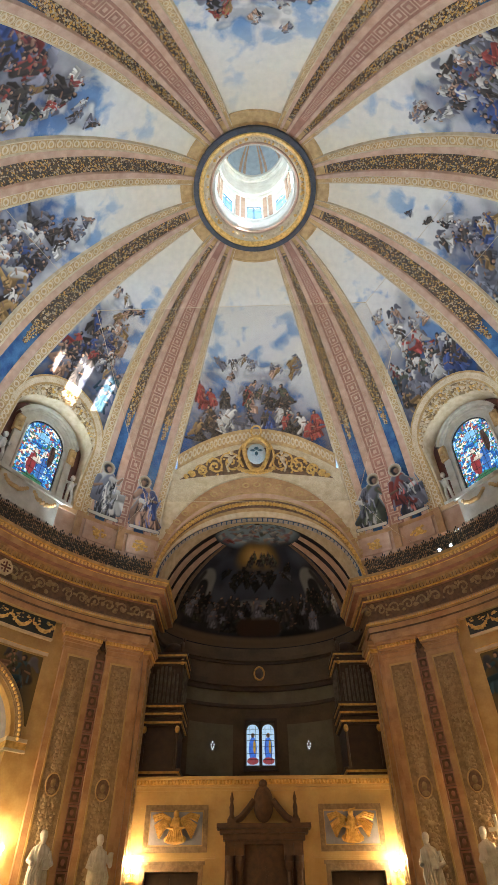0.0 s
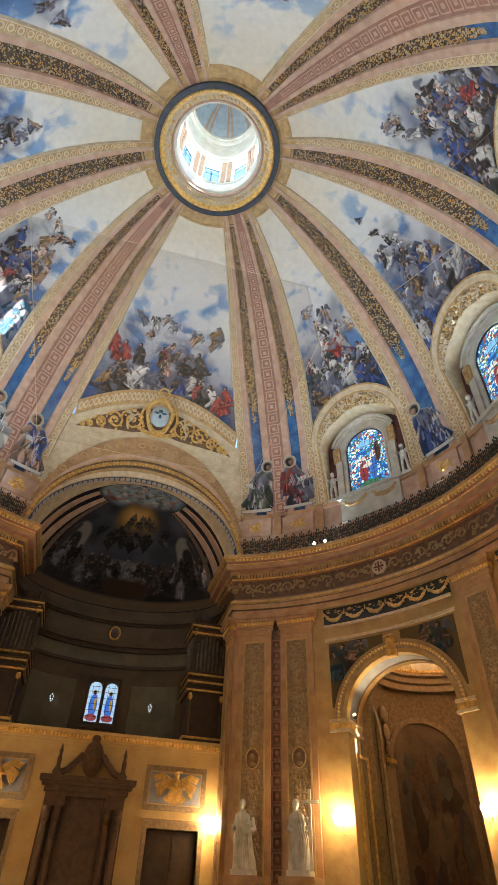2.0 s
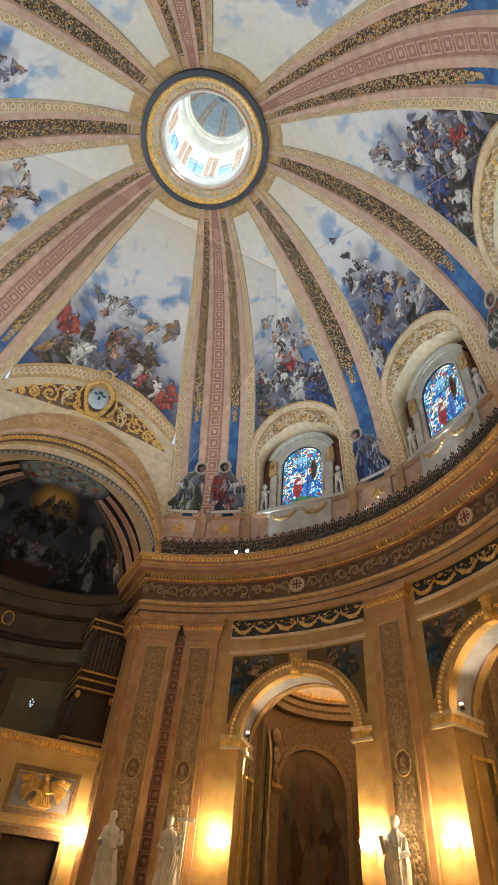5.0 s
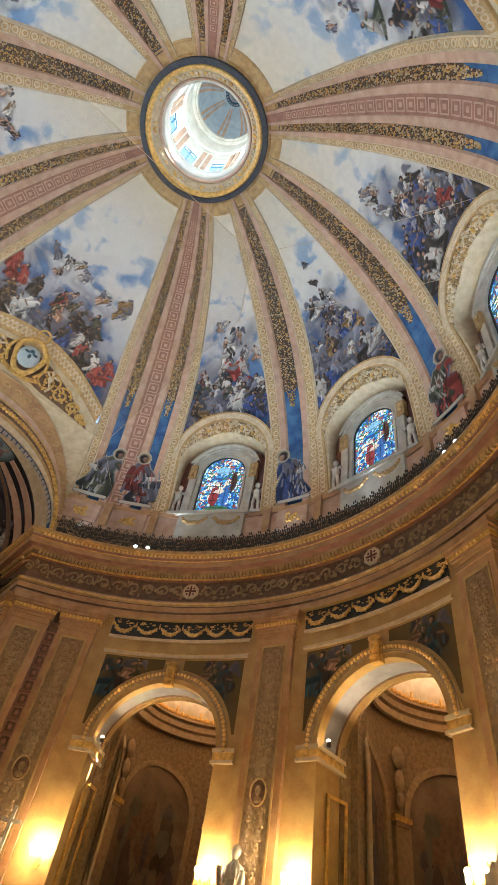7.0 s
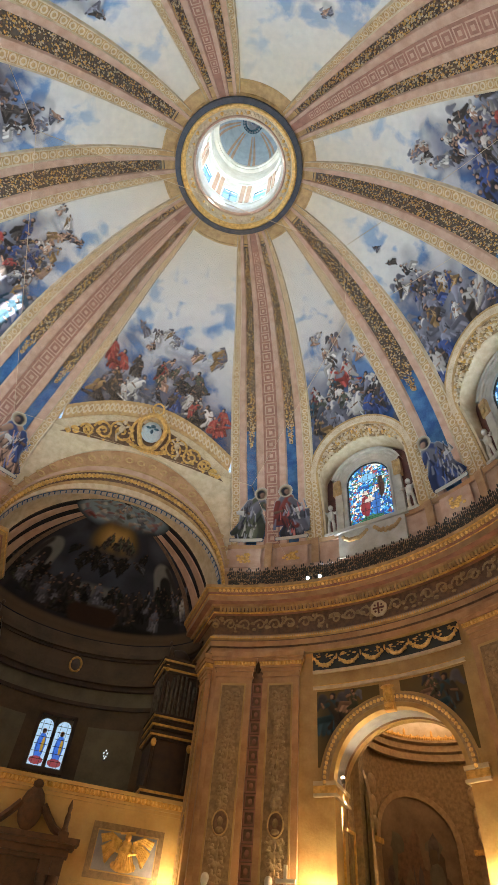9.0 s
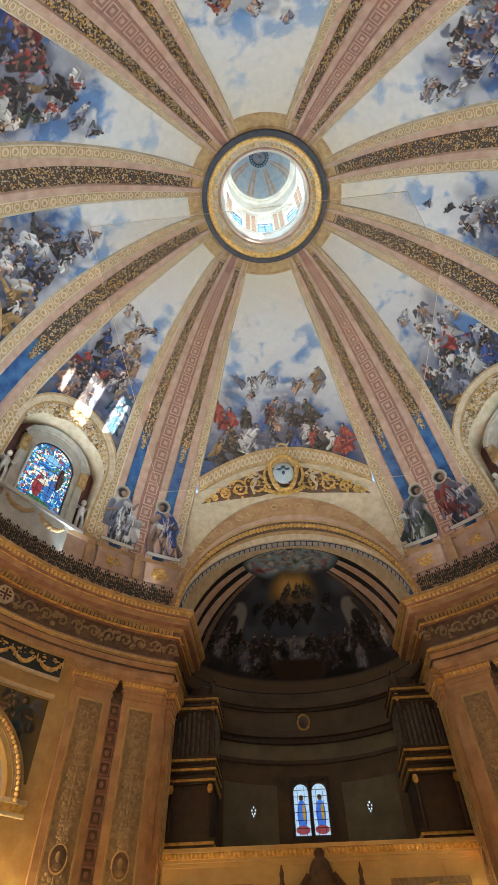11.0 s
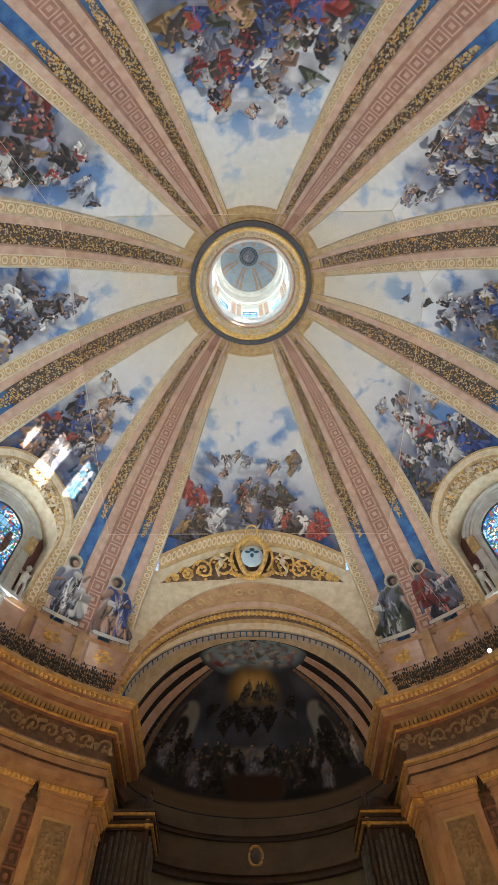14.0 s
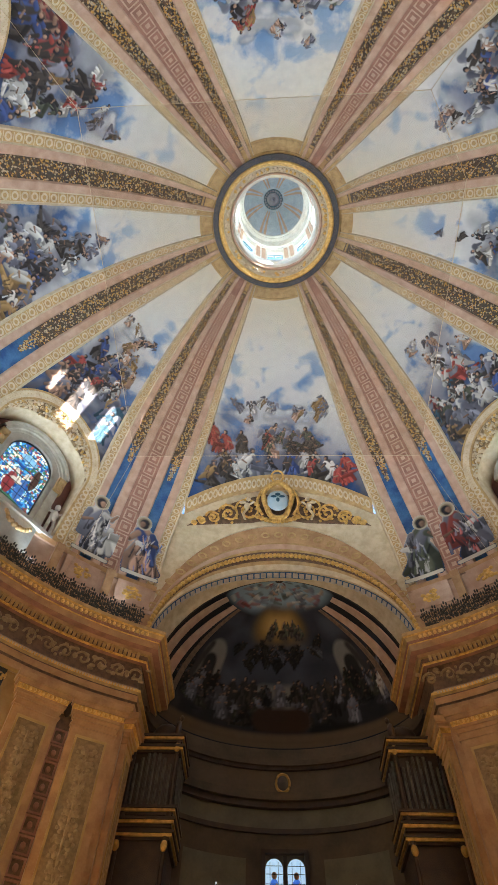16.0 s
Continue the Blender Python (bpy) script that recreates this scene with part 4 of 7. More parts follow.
FIELDS = {
    54.5: [(0.1, 34.2, 0.3, 0.5, 26, 0.5, [WH, GY, FL]), (-0.25, 31.9, 0.35, 0.6, 46, 0.55, [U, U, TL, WH, GN, RD]), (0.5, 31.5, 0.25, 0.6, 30, 0.55, [U, GY, GN, WH]), (0.6, 30.3, 0.2, 0.4, 16, 0.6, [WH, BL, U]), (-0.75, 29.6, 0.1, 0.5, 14, 0.6, [U, OC, OC]), (-0.3, 36.0, 0.2, 0.5, 8, 0.3, [FL, WH]), (0.0, 30.6, 0.5, 0.4, 22, 0.8, [GY, GY, BL])],
    90.0: [(-0.1, 36.6, 0.15, 0.4, 6, 0.22, [GY, U]), (-0.2, 34.2, 0.3, 0.5, 30, 0.5, [WH, WH, U, GY]), (0.1, 33.3, 0.3, 0.5, 34, 0.5, [U, OC, BL, WH]), (-0.2, 31.6, 0.5, 0.6, 30, 0.9, [GY, U, GY]), (0.2, 31.2, 0.3, 0.4, 14, 0.5, [RD, WH, FL]), (0.6, 30.2, 0.2, 0.4, 16, 0.7, [WH, U, GY]), (-0.75, 29.6, 0.12, 0.6, 16, 0.6, [U, U, BL]), (0.75, 29.2, 0.1, 0.5, 10, 0.6, [U, BL])],
    125.5: [(-0.2, 36.0, 0.35, 0.7, 16, 0.35, [FL, WH, U]), (0.0, 34.0, 0.3, 0.5, 24, 0.45, [WH, FL, RD, U]), (0.1, 32.3, 0.35, 0.9, 60, 0.6, [U, U, RD, BL, WH, GY]), (-0.4, 31.5, 0.25, 0.7, 26, 0.7, [U, BL, GN]), (0.6, 31.0, 0.25, 0.8, 24, 0.6, [WH, RD, GY]), (0.75, 29.6, 0.1, 0.5, 12, 0.7, [U, BL]), (-0.7, 29.6, 0.12, 0.5, 12, 0.7, [U, GN])],
    305.5: [(-0.2, 36.2, 0.3, 0.4, 18, 0.35, [WH, FL, OC, GY]), (0.2, 33.6, 0.3, 0.6, 40, 0.5, [WH, GY, FL, OC]), (-0.3, 33.0, 0.2, 0.5, 20, 0.6, [U, BL, U]), (-0.1, 31.9, 0.25, 0.4, 14, 0.55, [RD, U]), (0.5, 32.5, 0.2, 0.5, 16, 0.5, [OC, WH, GY]), (-0.65, 31.2, 0.15, 0.5, 18, 0.6, [U, GN, FL]), (0.8, 30.2, 0.06, 0.9, 14, 0.6, [TL, TL, U]), (0.0, 30.6, 0.3, 0.5, 10, 0.6, [GY, U])],
    270.0: [(0.3, 36.0, 0.3, 0.6, 12, 0.3, [GY, FL]), (0.0, 34.0, 0.3, 0.7, 26, 0.5, [RD, U, U, WH]), (0.2, 32.4, 0.35, 0.7, 36, 0.55, [U, BL, WH, GY, FL]), (-0.5, 32.0, 0.2, 0.8, 18, 0.7, [GY, GY, U]), (-0.4, 30.8, 0.3, 0.5, 20, 0.5, [WH, RD, FL]), (0.7, 29.8, 0.12, 0.6, 16, 0.7, [U, OC]), (-0.75, 29.6, 0.12, 0.6, 14, 0.7, [U, GN])],
    234.5: [(0.3, 36.2, 0.25, 0.5, 14, 0.4, [WH, FL, GY]), (0.0, 34.6, 0.3, 0.5, 18, 0.4, [FL, WH, RD]), (0.2, 32.3, 0.3, 0.8, 44, 0.6, [U, U, GN, WH, OC]), (-0.2, 31.6, 0.2, 0.5, 12, 0.7, [RD, RD, WH]), (-0.6, 31.4, 0.2, 0.9, 26, 0.6, [RD, U, FL, GY]), (0.75, 30.0, 0.1, 0.6, 12, 0.7, [U, BL]), (-0.75, 29.6, 0.1, 0.5, 12, 0.7, [BL, U])],
    0.0: [(0.0, 35.6, 0.4, 0.35, 22, 0.3, [FL, GY, WH, OC]), (0.55, 35.2, 0.15, 0.4, 12, 0.35, [FL, OC, GY]), (-0.6, 35.4, 0.1, 0.4, 10, 0.35, [FL, GY]), (0.0, 33.7, 0.14, 0.25, 18, 0.55, [GN, U, RD, FL]), (0.45, 33.3, 0.12, 0.3, 16, 0.6, [U, U, GN]), (-0.6, 33.2, 0.14, 0.3, 14, 0.6, [U, RD, RD]), (-0.25, 31.9, 0.2, 0.25, 16, 0.5, [WH, WH, GY]), (0.3, 31.9, 0.15, 0.2, 12, 0.5, [GN, GY, WH]), (-0.75, 30.9, 0.1, 0.4, 16, 0.6, [OC, U, U]), (0.68, 31.0, 0.16, 0.35, 18, 0.7, [RD, U, RD]), (0.0, 31.2, 0.4, 0.2, 10, 0.8, [BL, GY])],
    180.0: [(0.0, 37.3, 0.4, 0.3, 12, 0.18, [GY, FL]), (0.15, 36.6, 0.15, 0.2, 10, 0.4, [RD, RD, OC]), (-0.35, 36.2, 0.15, 0.3, 10, 0.4, [OC, FL, GY]), (0.0, 34.7, 0.12, 0.45, 24, 0.7, [BL, BL, U, WH]), (-0.5, 34.2, 0.25, 0.6, 30, 0.6, [U, GN, FL, GY, WH]), (0.5, 34.4, 0.25, 0.6, 34, 0.6, [U, WH, GY, RD]), (0.0, 32.6, 0.4, 0.5, 40, 0.6, [U, OC, FL, BL, GN]), (-0.6, 32.8, 0.2, 0.5, 20, 0.7, [RD, U, BL]), (0.6, 32.6, 0.2, 0.6, 20, 0.7, [RD, BL, OC])],
}
for i, (c, groups) in enumerate(FIELDS.items()):
    axis = c in (0.0, 180.0)
    field("dome_field", c, half_axis if axis else half_chapel, axis_arch if axis else chapel_low, fresco("fresco", i + 1), "fresco of clouds, blue sky and groups of figures", groups, 20 + i, (250, 320) if axis else (160, 330))


# ---- the dome: ribs ----
def ring_motif(g, c0, a, b, mt, d):
    """A small raised ring: c0(x, y, d) places it on the dome."""
    n = 8
    k = len(g.v)
    for rr, dd in ((1.0, 0.0), (0.92, d), (0.6, d), (0.52, 0.0)):
        for i in range(n):
            q = 2 * math.pi * (i + 0.5) / n
            g.v.append(tuple(c0(a * rr * math.cos(q), b * rr * math.sin(q), dd)))
            g.uv.append((0, 0))
    for j in range(3):
        for i in range(n):
            p, q = k + j * n + i, k + j * n + (i + 1) % n
            g.f.append((p, q, q + n, p + n))
            g.m.append(mt)


def rib(lo, hi, wide, z_foot, seed):
    """A rib between the bearings lo(z) and hi(z)."""
    ob = tagged(new("dome_rib"), "broad dome rib with gilt bands, pink mouldings and garlands" if wide else "narrow dome rib with gilt bands and one garland", "rib", "ribs of the dome", "structure")
    if wide:
        cuts = [0, .015, .03, .10, .115, .185, .20, .315, .33, .40, .41, .59, .60, .67, .685, .80, .815, .885, .90, .97, .985, 1.0]
        deps = [0, .16, .12, .12, .20, .20, .05, .05, .22, .22, .17, .17, .22, .22, .05, .05, .20, .20, .12, .12, .16, 0]
        mats = [1, 1, 0, 1, 2, 2, 3, 2, 2, 2, 4, 2, 2, 2, 3, 2, 2, 1, 0, 1, 1]
        laces, garls, fret = (.065, .935), (.2575, .7425), .5
    else:
        cuts = [0, .025, .05, .19, .215, .33, .355, .645, .67, .785, .81, .95, .975, 1.0]
        deps = [0, .16, .12, .12, .20, .20, .05, .05, .20, .20, .12, .12, .16, 0]
        mats = [1, 1, 0, 1, 2, 2, 3, 2, 2, 1, 0, 1, 1]
        laces, garls, fret = (.12, .88), (.5,), None
    g = Geo()
    zs = heights(z_foot, 40.6, 40)
    for j in range(len(cuts) - 1):
        spans = [(zs, mats[j])] if mats[j] != 3 else [([z for z in zs if z < 30.6] + [30.6], 3), ([30.6] + [z for z in zs if z > 30.6], 5)]
        for zz, mt in spans:
            g.grid(lambda u, w: dome(lo(w) + (hi(w) - lo(w)) * cuts[u], w, deps[u]), [j, j + 1], zz, mt)
    part("mouldings", g, [LACE, CREAM, ROSE, BLUE, FRET, DUSK], ob, "gilt and pink bands with a blue ground")

    def place(f, z, d0):
        def c0(x, y, d):
            t = th_of(z) + y / 18.5
            az = lo(z) + (hi(z) - lo(z)) * f + math.degrees(x / r_of(z))
            return at(az, (DOME_R - d0 - d) * math.cos(t), DOME_Z + (DOME_H - d0 - d) * math.sin(t))
        return c0

    def width(z):
        return radians(abs(hi(z) - lo(z))) * r_of(z)

    g = Geo()
    for f in laces:
        t = th_of(z_foot + 0.4)
        while t < th_of(39.9):
            z = DOME_Z + DOME_H * math.sin(t)
            a = width(z) * (0.034 if wide else 0.066)
            ring_motif(g, place(f, z, 0.12), a, max(a * 0.95, 0.1), 0, 0.03)
            c0 = place(f, z, 0.12)
            g.fan([c0(-a * 1.0, max(a, 0.1) * 1.12, 0.02), c0(a, max(a, 0.1) * 1.12, 0.02), c0(a, max(a, 0.1) * 1.32, 0.02), c0(-a, max(a, 0.1) * 1.32, 0.02)], 0)
            t += max(a, 0.1) * 2.5 / 18.5
    tagged(part("lace_ornament", g, LIGHT, ob, "pale pierced lace ornament"), kind="stuff")
    if fret:
        g = Geo()
        t = th_of(z_foot + 0.5)
        while t < th_of(39.9):
            z = DOME_Z + DOME_H * math.sin(t)
            a = width(z) * 0.062
            c0 = place(fret, z, 0.17)
            for x0, x1, y0, y1 in ((-1, 1, -1, -.78), (-1, 1, .78, 1), (-1, -.78, -.78, .78), (.78, 1, -.78, .78), (-.35, .35, -.35, .35)):
                g.fan([c0(x0 * a, y0 * a, .025), c0(x1 * a, y0 * a, .025), c0(x1 * a, y1 * a, .025), c0(x0 * a, y1 * a, .025)], 0)
            t += a * 2.35 / 18.5
        tagged(part("fret", g, ROSE, ob, "square fret ornament"), kind="stuff")
    rng = random.Random(seed)
    g = Geo()
    for f in garls:
        span = width(33) * (0.056 if wide else 0.14)
        for k in range(1300):
            z = DOME_Z + DOME_H * math.sin(th_of(29.4) + (th_of(40.0) - th_of(29.4)) * k / 1300)
            sc = width(z) / width(33)
            taper = min(1.0, 0.25 + (z - 29.4) * 0.4)
            p = place(f, z, 0.06)(rng.uniform(-1, 1) * span * sc * taper, 0, rng.uniform(0, 0.06))
            s = rng.uniform(0.035, 0.075) * (0.6 + 0.4 * sc)
            # Pale leaves carry the gilding's white sparkle in their colour.
            g.blob(p, s, s, s * 1.2, 1 if rng.random() < 0.34 else (2 if rng.random() < 0.5 else 0), None, 4, 2)
    tagged(part("garland", g, [GOLD, LIGHT, BROWN], ob, "gilt leaf garland"), kind="stuff")
    return ob


for c, s, k in ((0, 1, 1), (0, -1, 2), (180, 1, 3), (180, -1, 4)):
    other = c + s * 54.5
    if s > 0:
        rib(lambda z: c + half_axis(z), lambda z: other - half_chapel(z), True, 22.0, k)
    else:
        rib(lambda z: other + half_chapel(z), lambda z: c - half_axis(z), True, 22.0, k)
for c0_, c1_, k in ((54.5, 90.0, 5), (90.0, 125.5, 6), (234.5, 270.0, 7), (270.0, 305.5, 8)):
    rib(lambda z: c0_ + half_chapel(z), lambda z: c1_ - half_chapel(z), False, 22.0, k)


# apostles painted at the foot of the ribs
def painted_apostle(az, robe, cloak, seed):
    rng = random.Random(seed + 40)
    xs, zs = np.linspace(-1.2, 1.2, 64), np.linspace(22.2, 26.6, 112)
    P = np.array([[surf(az, x, z, 0.25) for x in xs] for z in zs])
    cv = Canvas(*np.meshgrid(xs, zs))
    a, b = PAINTS.index(robe), PAINTS.index(cloak)
    for k in range(9):
        cv.stroke((rng.uniform(-0.4, 0.4), 22.75), (rng.uniform(-0.35, 0.35), rng.uniform(23.4, 25.0)), rng.uniform(0.25, 0.45), 0.2, PIGMENT[9] * rng.uniform(1, 3), 0.12, 1.0, 0.2)
    cv.figure(0.0, 22.55, 3.75, a, b, rng, seed % 2, False, True, 0.75)
    side = 1 if seed % 3 else -1
    cv.stroke((side * 0.3, 24.4), (side * 0.6, 24.46), 0.17, 0.16, PIGMENT[3] * 0.8, 0.08, 1.0, 0.2)
    for k in range(46):
        x, z = rng.gauss(0, 0.36), rng.uniform(22.8, 25.2)
        lit = (PIGMENT[9], PIGMENT[b] * 1.4 + 0.05, PIGMENT[3] * 0.75, PIGMENT[9] * 2, PIGMENT[a] * 1.3)[k % 5]
        cv.stroke((x, z), (x + rng.uniform(-0.2, 0.2), z - rng.uniform(0.25, 0.7)), 0.02, rng.uniform(0.03, 0.08), lit, 0.4, 0.75, 0.3)
    cv.stroke((-0.95, 22.38), (0.95, 22.38), 0.12, 0.12, (.55, .50, .40), 0.1)
    return tagged(painted_mesh("painted_apostle", P, cv, OILS, keep=0.6), "dark painted figure with a halo at a rib's foot", "painting", "painted figures round the drum")


# ---- window lunettes ----
def arch_pts(half, zs, foot, n=24):
    """Left foot, up, round and down: a stilted arch in the bay's own plane."""
    return [(-half, z) for z in steps(foot, zs, 6)[:-1]] + [(half * math.sin(radians(a)), zs + half * math.cos(radians(a))) for a in steps(-90, 90, n)] + [(half, z) for z in steps(zs, foot, 6)[1:]]


def arch_band(g, c, h0, h1, d0, d1, mt, zs=LUN_Z, foot=LUN_FOOT, place=None):
    """A band between two stilted arches, with its inner and outer edges."""
    place = place or (lambda x, z, d: surf(c, x, z, d))
    a, b = arch_pts(h0, zs, foot), arch_pts(h1, zs, foot)
    n = len(a)
    g.grid(lambda u, w: place(*((a, b)[w][u]), d1), list(range(n)), [0, 1], mt)
    g.grid(lambda u, w: place(*a[u], (d0, d1)[w]), list(range(n)), [0, 1], mt)
    g.grid(lambda u, w: place(*b[u], (d1, d0)[w]), list(range(n)), [0, 1], mt)


FLAT_Y = 16.55


def lunette(seed):
    """The window wall in a lunette, on the axis +y: pale archivolts, dark red ground, white aedicule with stained glass, apron and two figures."""
    ob = tagged(new("window_lunette"), "lunette with white stucco window surround and gilt arch", "lunette", "window lunettes", "structure")
    g = Geo()
    arch_band(g, 0, 3.02, 3.62, -0.3, 0.14, 0)
    part("lace_arch", g, LACE, ob, "gilt lace archivolt")
    g = Geo()
    for r in (3.32,):
        pts = arch_pts(r, LUN_Z, LUN_FOOT + 0.3, 30)
        for i, (x, z) in enumerate(pts[:-1]):
            x1, z1 = pts[i + 1]
            for q in ((x, z), ((x + x1) / 2, (z + z1) / 2)):
                ring_motif(g, lambda a, b, d: surf(0, q[0] + a, q[1] + b, 0.14 + d), 0.2, 0.2, 0, 0.03)
    tagged(part("lace_rings", g, LIGHT, ob, "pale pierced rings"), kind="stuff")
    g = Geo()
    flat = lambda x, z, d: Vector((x, FLAT_Y + 0.35 - d, z))

    def splay(x, z, d):
        return surf(0, x, z, 0).lerp(flat(x, z, 0), d)
    def inner(q):
        return 2.12 + 0.78 * min(1.0, max(0.0, (abs(q) - 34) / 48))
    angs = steps(-90, 90, 36)
    legs = steps(LUN_FOOT, LUN_Z, 5)[:-1]
    outer = [(-3.04, z) for z in legs] + [(3.04 * math.sin(radians(q)), LUN_Z + 3.04 * math.cos(radians(q))) for q in angs] + [(3.04, z) for z in legs[::-1]]
    b = [(-2.9, z) for z in legs] + [(inner(q) * math.sin(radians(q)), LUN_Z + inner(q) * math.cos(radians(q))) for q in angs] + [(2.9, z) for z in legs[::-1]]
    g.grid(lambda u, w: surf(0, *((b, outer)[w][u]), 0.04), list(range(len(b))), [0, 1], 0)
    g.grid(lambda u, w: surf(0, *b[u], 0.04) if w else flat(*b[u], 0), list(range(len(b))), [0, 1], 0)
    part("splay", g, CREAM, ob, "cream arch band and reveal")
    # Tan ground, kept dark so its colour also gives the leaves shadow.
    g = Geo()
    bq = [(inner(q) + 0.05 if abs(q) < 80 else inner(q) + 0.01, q) for q in steps(-84, 84, 36)]
    g.grid(lambda u, w: surf(0, *((lambda h, q: (h * math.sin(radians(q)), LUN_Z + h * math.cos(radians(q))))(bq[u][0] if w == 0 else 2.99, bq[u][1])), 0.048), list(range(len(bq))), [0, 1], 0)
    part("relief_ground", g, TAN, ob, "tan ground of the carved band")
    rng = random.Random(seed)
    g = Geo()
    for k in range(330):
        q = rng.uniform(-78, 78)
        h = rng.uniform(inner(q) + 0.06, 2.98)
        p = surf(0, h * math.sin(radians(q)), LUN_Z + h * math.cos(radians(q)), 0.07)
        e = rng.uniform(0.05, 0.13)
        g.blob(p, e * rng.uniform(0.5, 1.5), 0.12, e * rng.uniform(0.5, 1.4), 0 if rng.random() < 0.6 else (1 if rng.random() < 0.25 else 2), None, 6, 4)
    tagged(part("scroll_relief", g, [LIGHT, GOLD, LACE], ob, "carved leaf scrolls"), kind="stuff")
    g = Geo()
    g.grid(lambda u, w: flat(*((lambda p: (p[0], LUN_FOOT - 1.9 + (p[1] - LUN_FOOT + 1.9) * w))(b[u])), -0.02), list(range(len(b))), [0, 1], 0)
    part("ground", g, WINE, ob, "dark red marble ground")
    # aedicule
    aed = new("window_surround")
    aed.parent = ob
    aed["label"] = "white stucco window surround with arched hood"
    g = Geo()
    arch_band(g, 0, 1.44, 1.58, 0.0, 0.25, 0, 25.75, 22.2, flat)
    arch_band(g, 0, 1.58, 1.95, 0.0, 0.18, 0, 25.75, 22.0, flat)
    part("architrave", g, STUCCO, aed)
    g = Geo()
    ring_at = lambda r: [(r * math.sin(radians(t)), 25.75 + r * math.cos(radians(t))) for t in steps(-72, 72, 24)]
    prof = [(ring_at(r), d) for r, d in ((1.96, 0.0), (1.96, 0.2), (2.12, 0.21), (2.14, 0.3), (2.3, 0.31), (2.33, 0.4), (2.5, 0.42), (2.52, 0.0))]
    g.grid(lambda u, w: flat(*prof[w][0][u], prof[w][1]), list(range(25)), list(range(8)), 0)
    part("hood", g, STUCCO, aed)
    for s in (-1, 1):
        g = Geo()
        g.box(s * 2.05 - 0.25, s * 2.05 + 0.25, FLAT_Y - 0.05, FLAT_Y + 0.3, 25.1, 26.3, 0)
        g.blob((s * 2.05, FLAT_Y - 0.08, 25.95), 0.2, 0.12, 0.28, 0).blob((s * 2.05, FLAT_Y - 0.1, 25.45), 0.14, 0.1, 0.2, 0)
        part("console", g, LACE, aed, "gilt console")
        g = Geo()
        g.box(s * 1.95 - 0.24, s * 1.95 + 0.24, FLAT_Y + 0.02, FLAT_Y + 0.3, 22.0, 25.1, 0)
        part("jamb", g, STUCCO, aed)
    g = Geo()
    g.box(-2.3, 2.3, FLAT_Y - 0.25, FLAT_Y + 0.3, 21.9, 22.15, 0).box(-2.05, 2.05, FLAT_Y - 0.12, FLAT_Y + 0.3, 20.2, 21.9, 0)
    part("apron", g, STUCCO, aed, "white stucco apron")
    g = Geo()
    for s in (-1, 1):
        for t in steps(-1, 1, 12):
            g.blob((s * 1.0 + 0.75 * t, FLAT_Y - 0.16, 21.2 + 0.35 * t * t + rng.uniform(-0.05, 0.05)), 0.13, 0.08, 0.12 + 0.05 * (1 - t * t), 0, None, 6, 4)
    tagged(part("garland", g, LACE, aed, "gilt garland on the apron"), kind="stuff")
    # stained glass
    pts = arch_pts(1.43, 25.75, 22.2)
    g = Geo()
    g.grid(lambda u, w: flat(pts[u][0], 22.2 + (pts[u][1] - 22.2) * w, 0.03), list(range(len(pts))), [0, 1], 0)
    win = part("stained_glass", g, GLASS, ob, "stained glass with figures in blue, red and green")
    g = Geo()
    rng2 = random.Random(9)
    for x, z, a, b, mt in ((-0.3, 23.6, 0.3, 0.75, 0), (0.32, 23.6, 0.26, 0.8, 1), (-0.25, 24.45, 0.13, 0.16, 2), (0.3, 24.5, 0.13, 0.16, 2), (0.0, 22.75, 0.7, 0.22, 3), (-0.05, 23.9, 0.35, 0.15, 2), (0.0, 25.4, 0.5, 0.3, 4), (0.72, 24.6, 0.2, 0.8, 5)):
        g.fan([flat(1.12 * (x + a * math.cos(t) * rng2.uniform(0.8, 1.1)), 22.2 + 1.24 * (z - 22.34 + b * math.sin(t) * rng2.uniform(0.8, 1.1)), 0.035 + 0.002 * mt) for t in steps(0, 6.283, 11)[:-1]], mt)
    lit = lambda nm, c, e: material(nm, c, [q * 0.5 for q in c], 4.0, 0.3, emit=c, strength=e * 0.42)
    part("glass_figures", g, [lit("red_glass", (0.30, 0.04, 0.05), 0.25), lit("blue_glass", (0.04, 0.16, 0.5), 0.3), lit("pale_glass", (0.7, 0.66, 0.58), 0.25), lit("green_glass", (0.05, 0.2, 0.1), 0.25), lit("sky_glass", (0.2, 0.5, 0.8), 0.3), lit("umber_glass", (0.1, 0.05, 0.04), 0.1)], win, "figures of red, blue and pale glass", 0)
    g = Geo()
    g.tube([flat(x, z, 0.05) for x, z in pts], 0.07, 0, 5)
    for z in (22.8, 23.4, 24.0, 24.6, 25.2, 25.8, 26.4):
        w = 1.41 if z < 25.8 else 1.25
        g.tube([flat(-w, z, 0.05), flat(w, z, 0.05)], 0.018, 0, 4)
    for x in (-1.1, -0.74, -0.37, 0, 0.37, 0.74, 1.1):
        g.tube([flat(x, 22.2, 0.05), flat(x, 27.1 - abs(x) * 0.35, 0.05)], 0.014, 0, 4)
    part("leading", g, LEAD, win, "black lead frame and bars")
    return ob


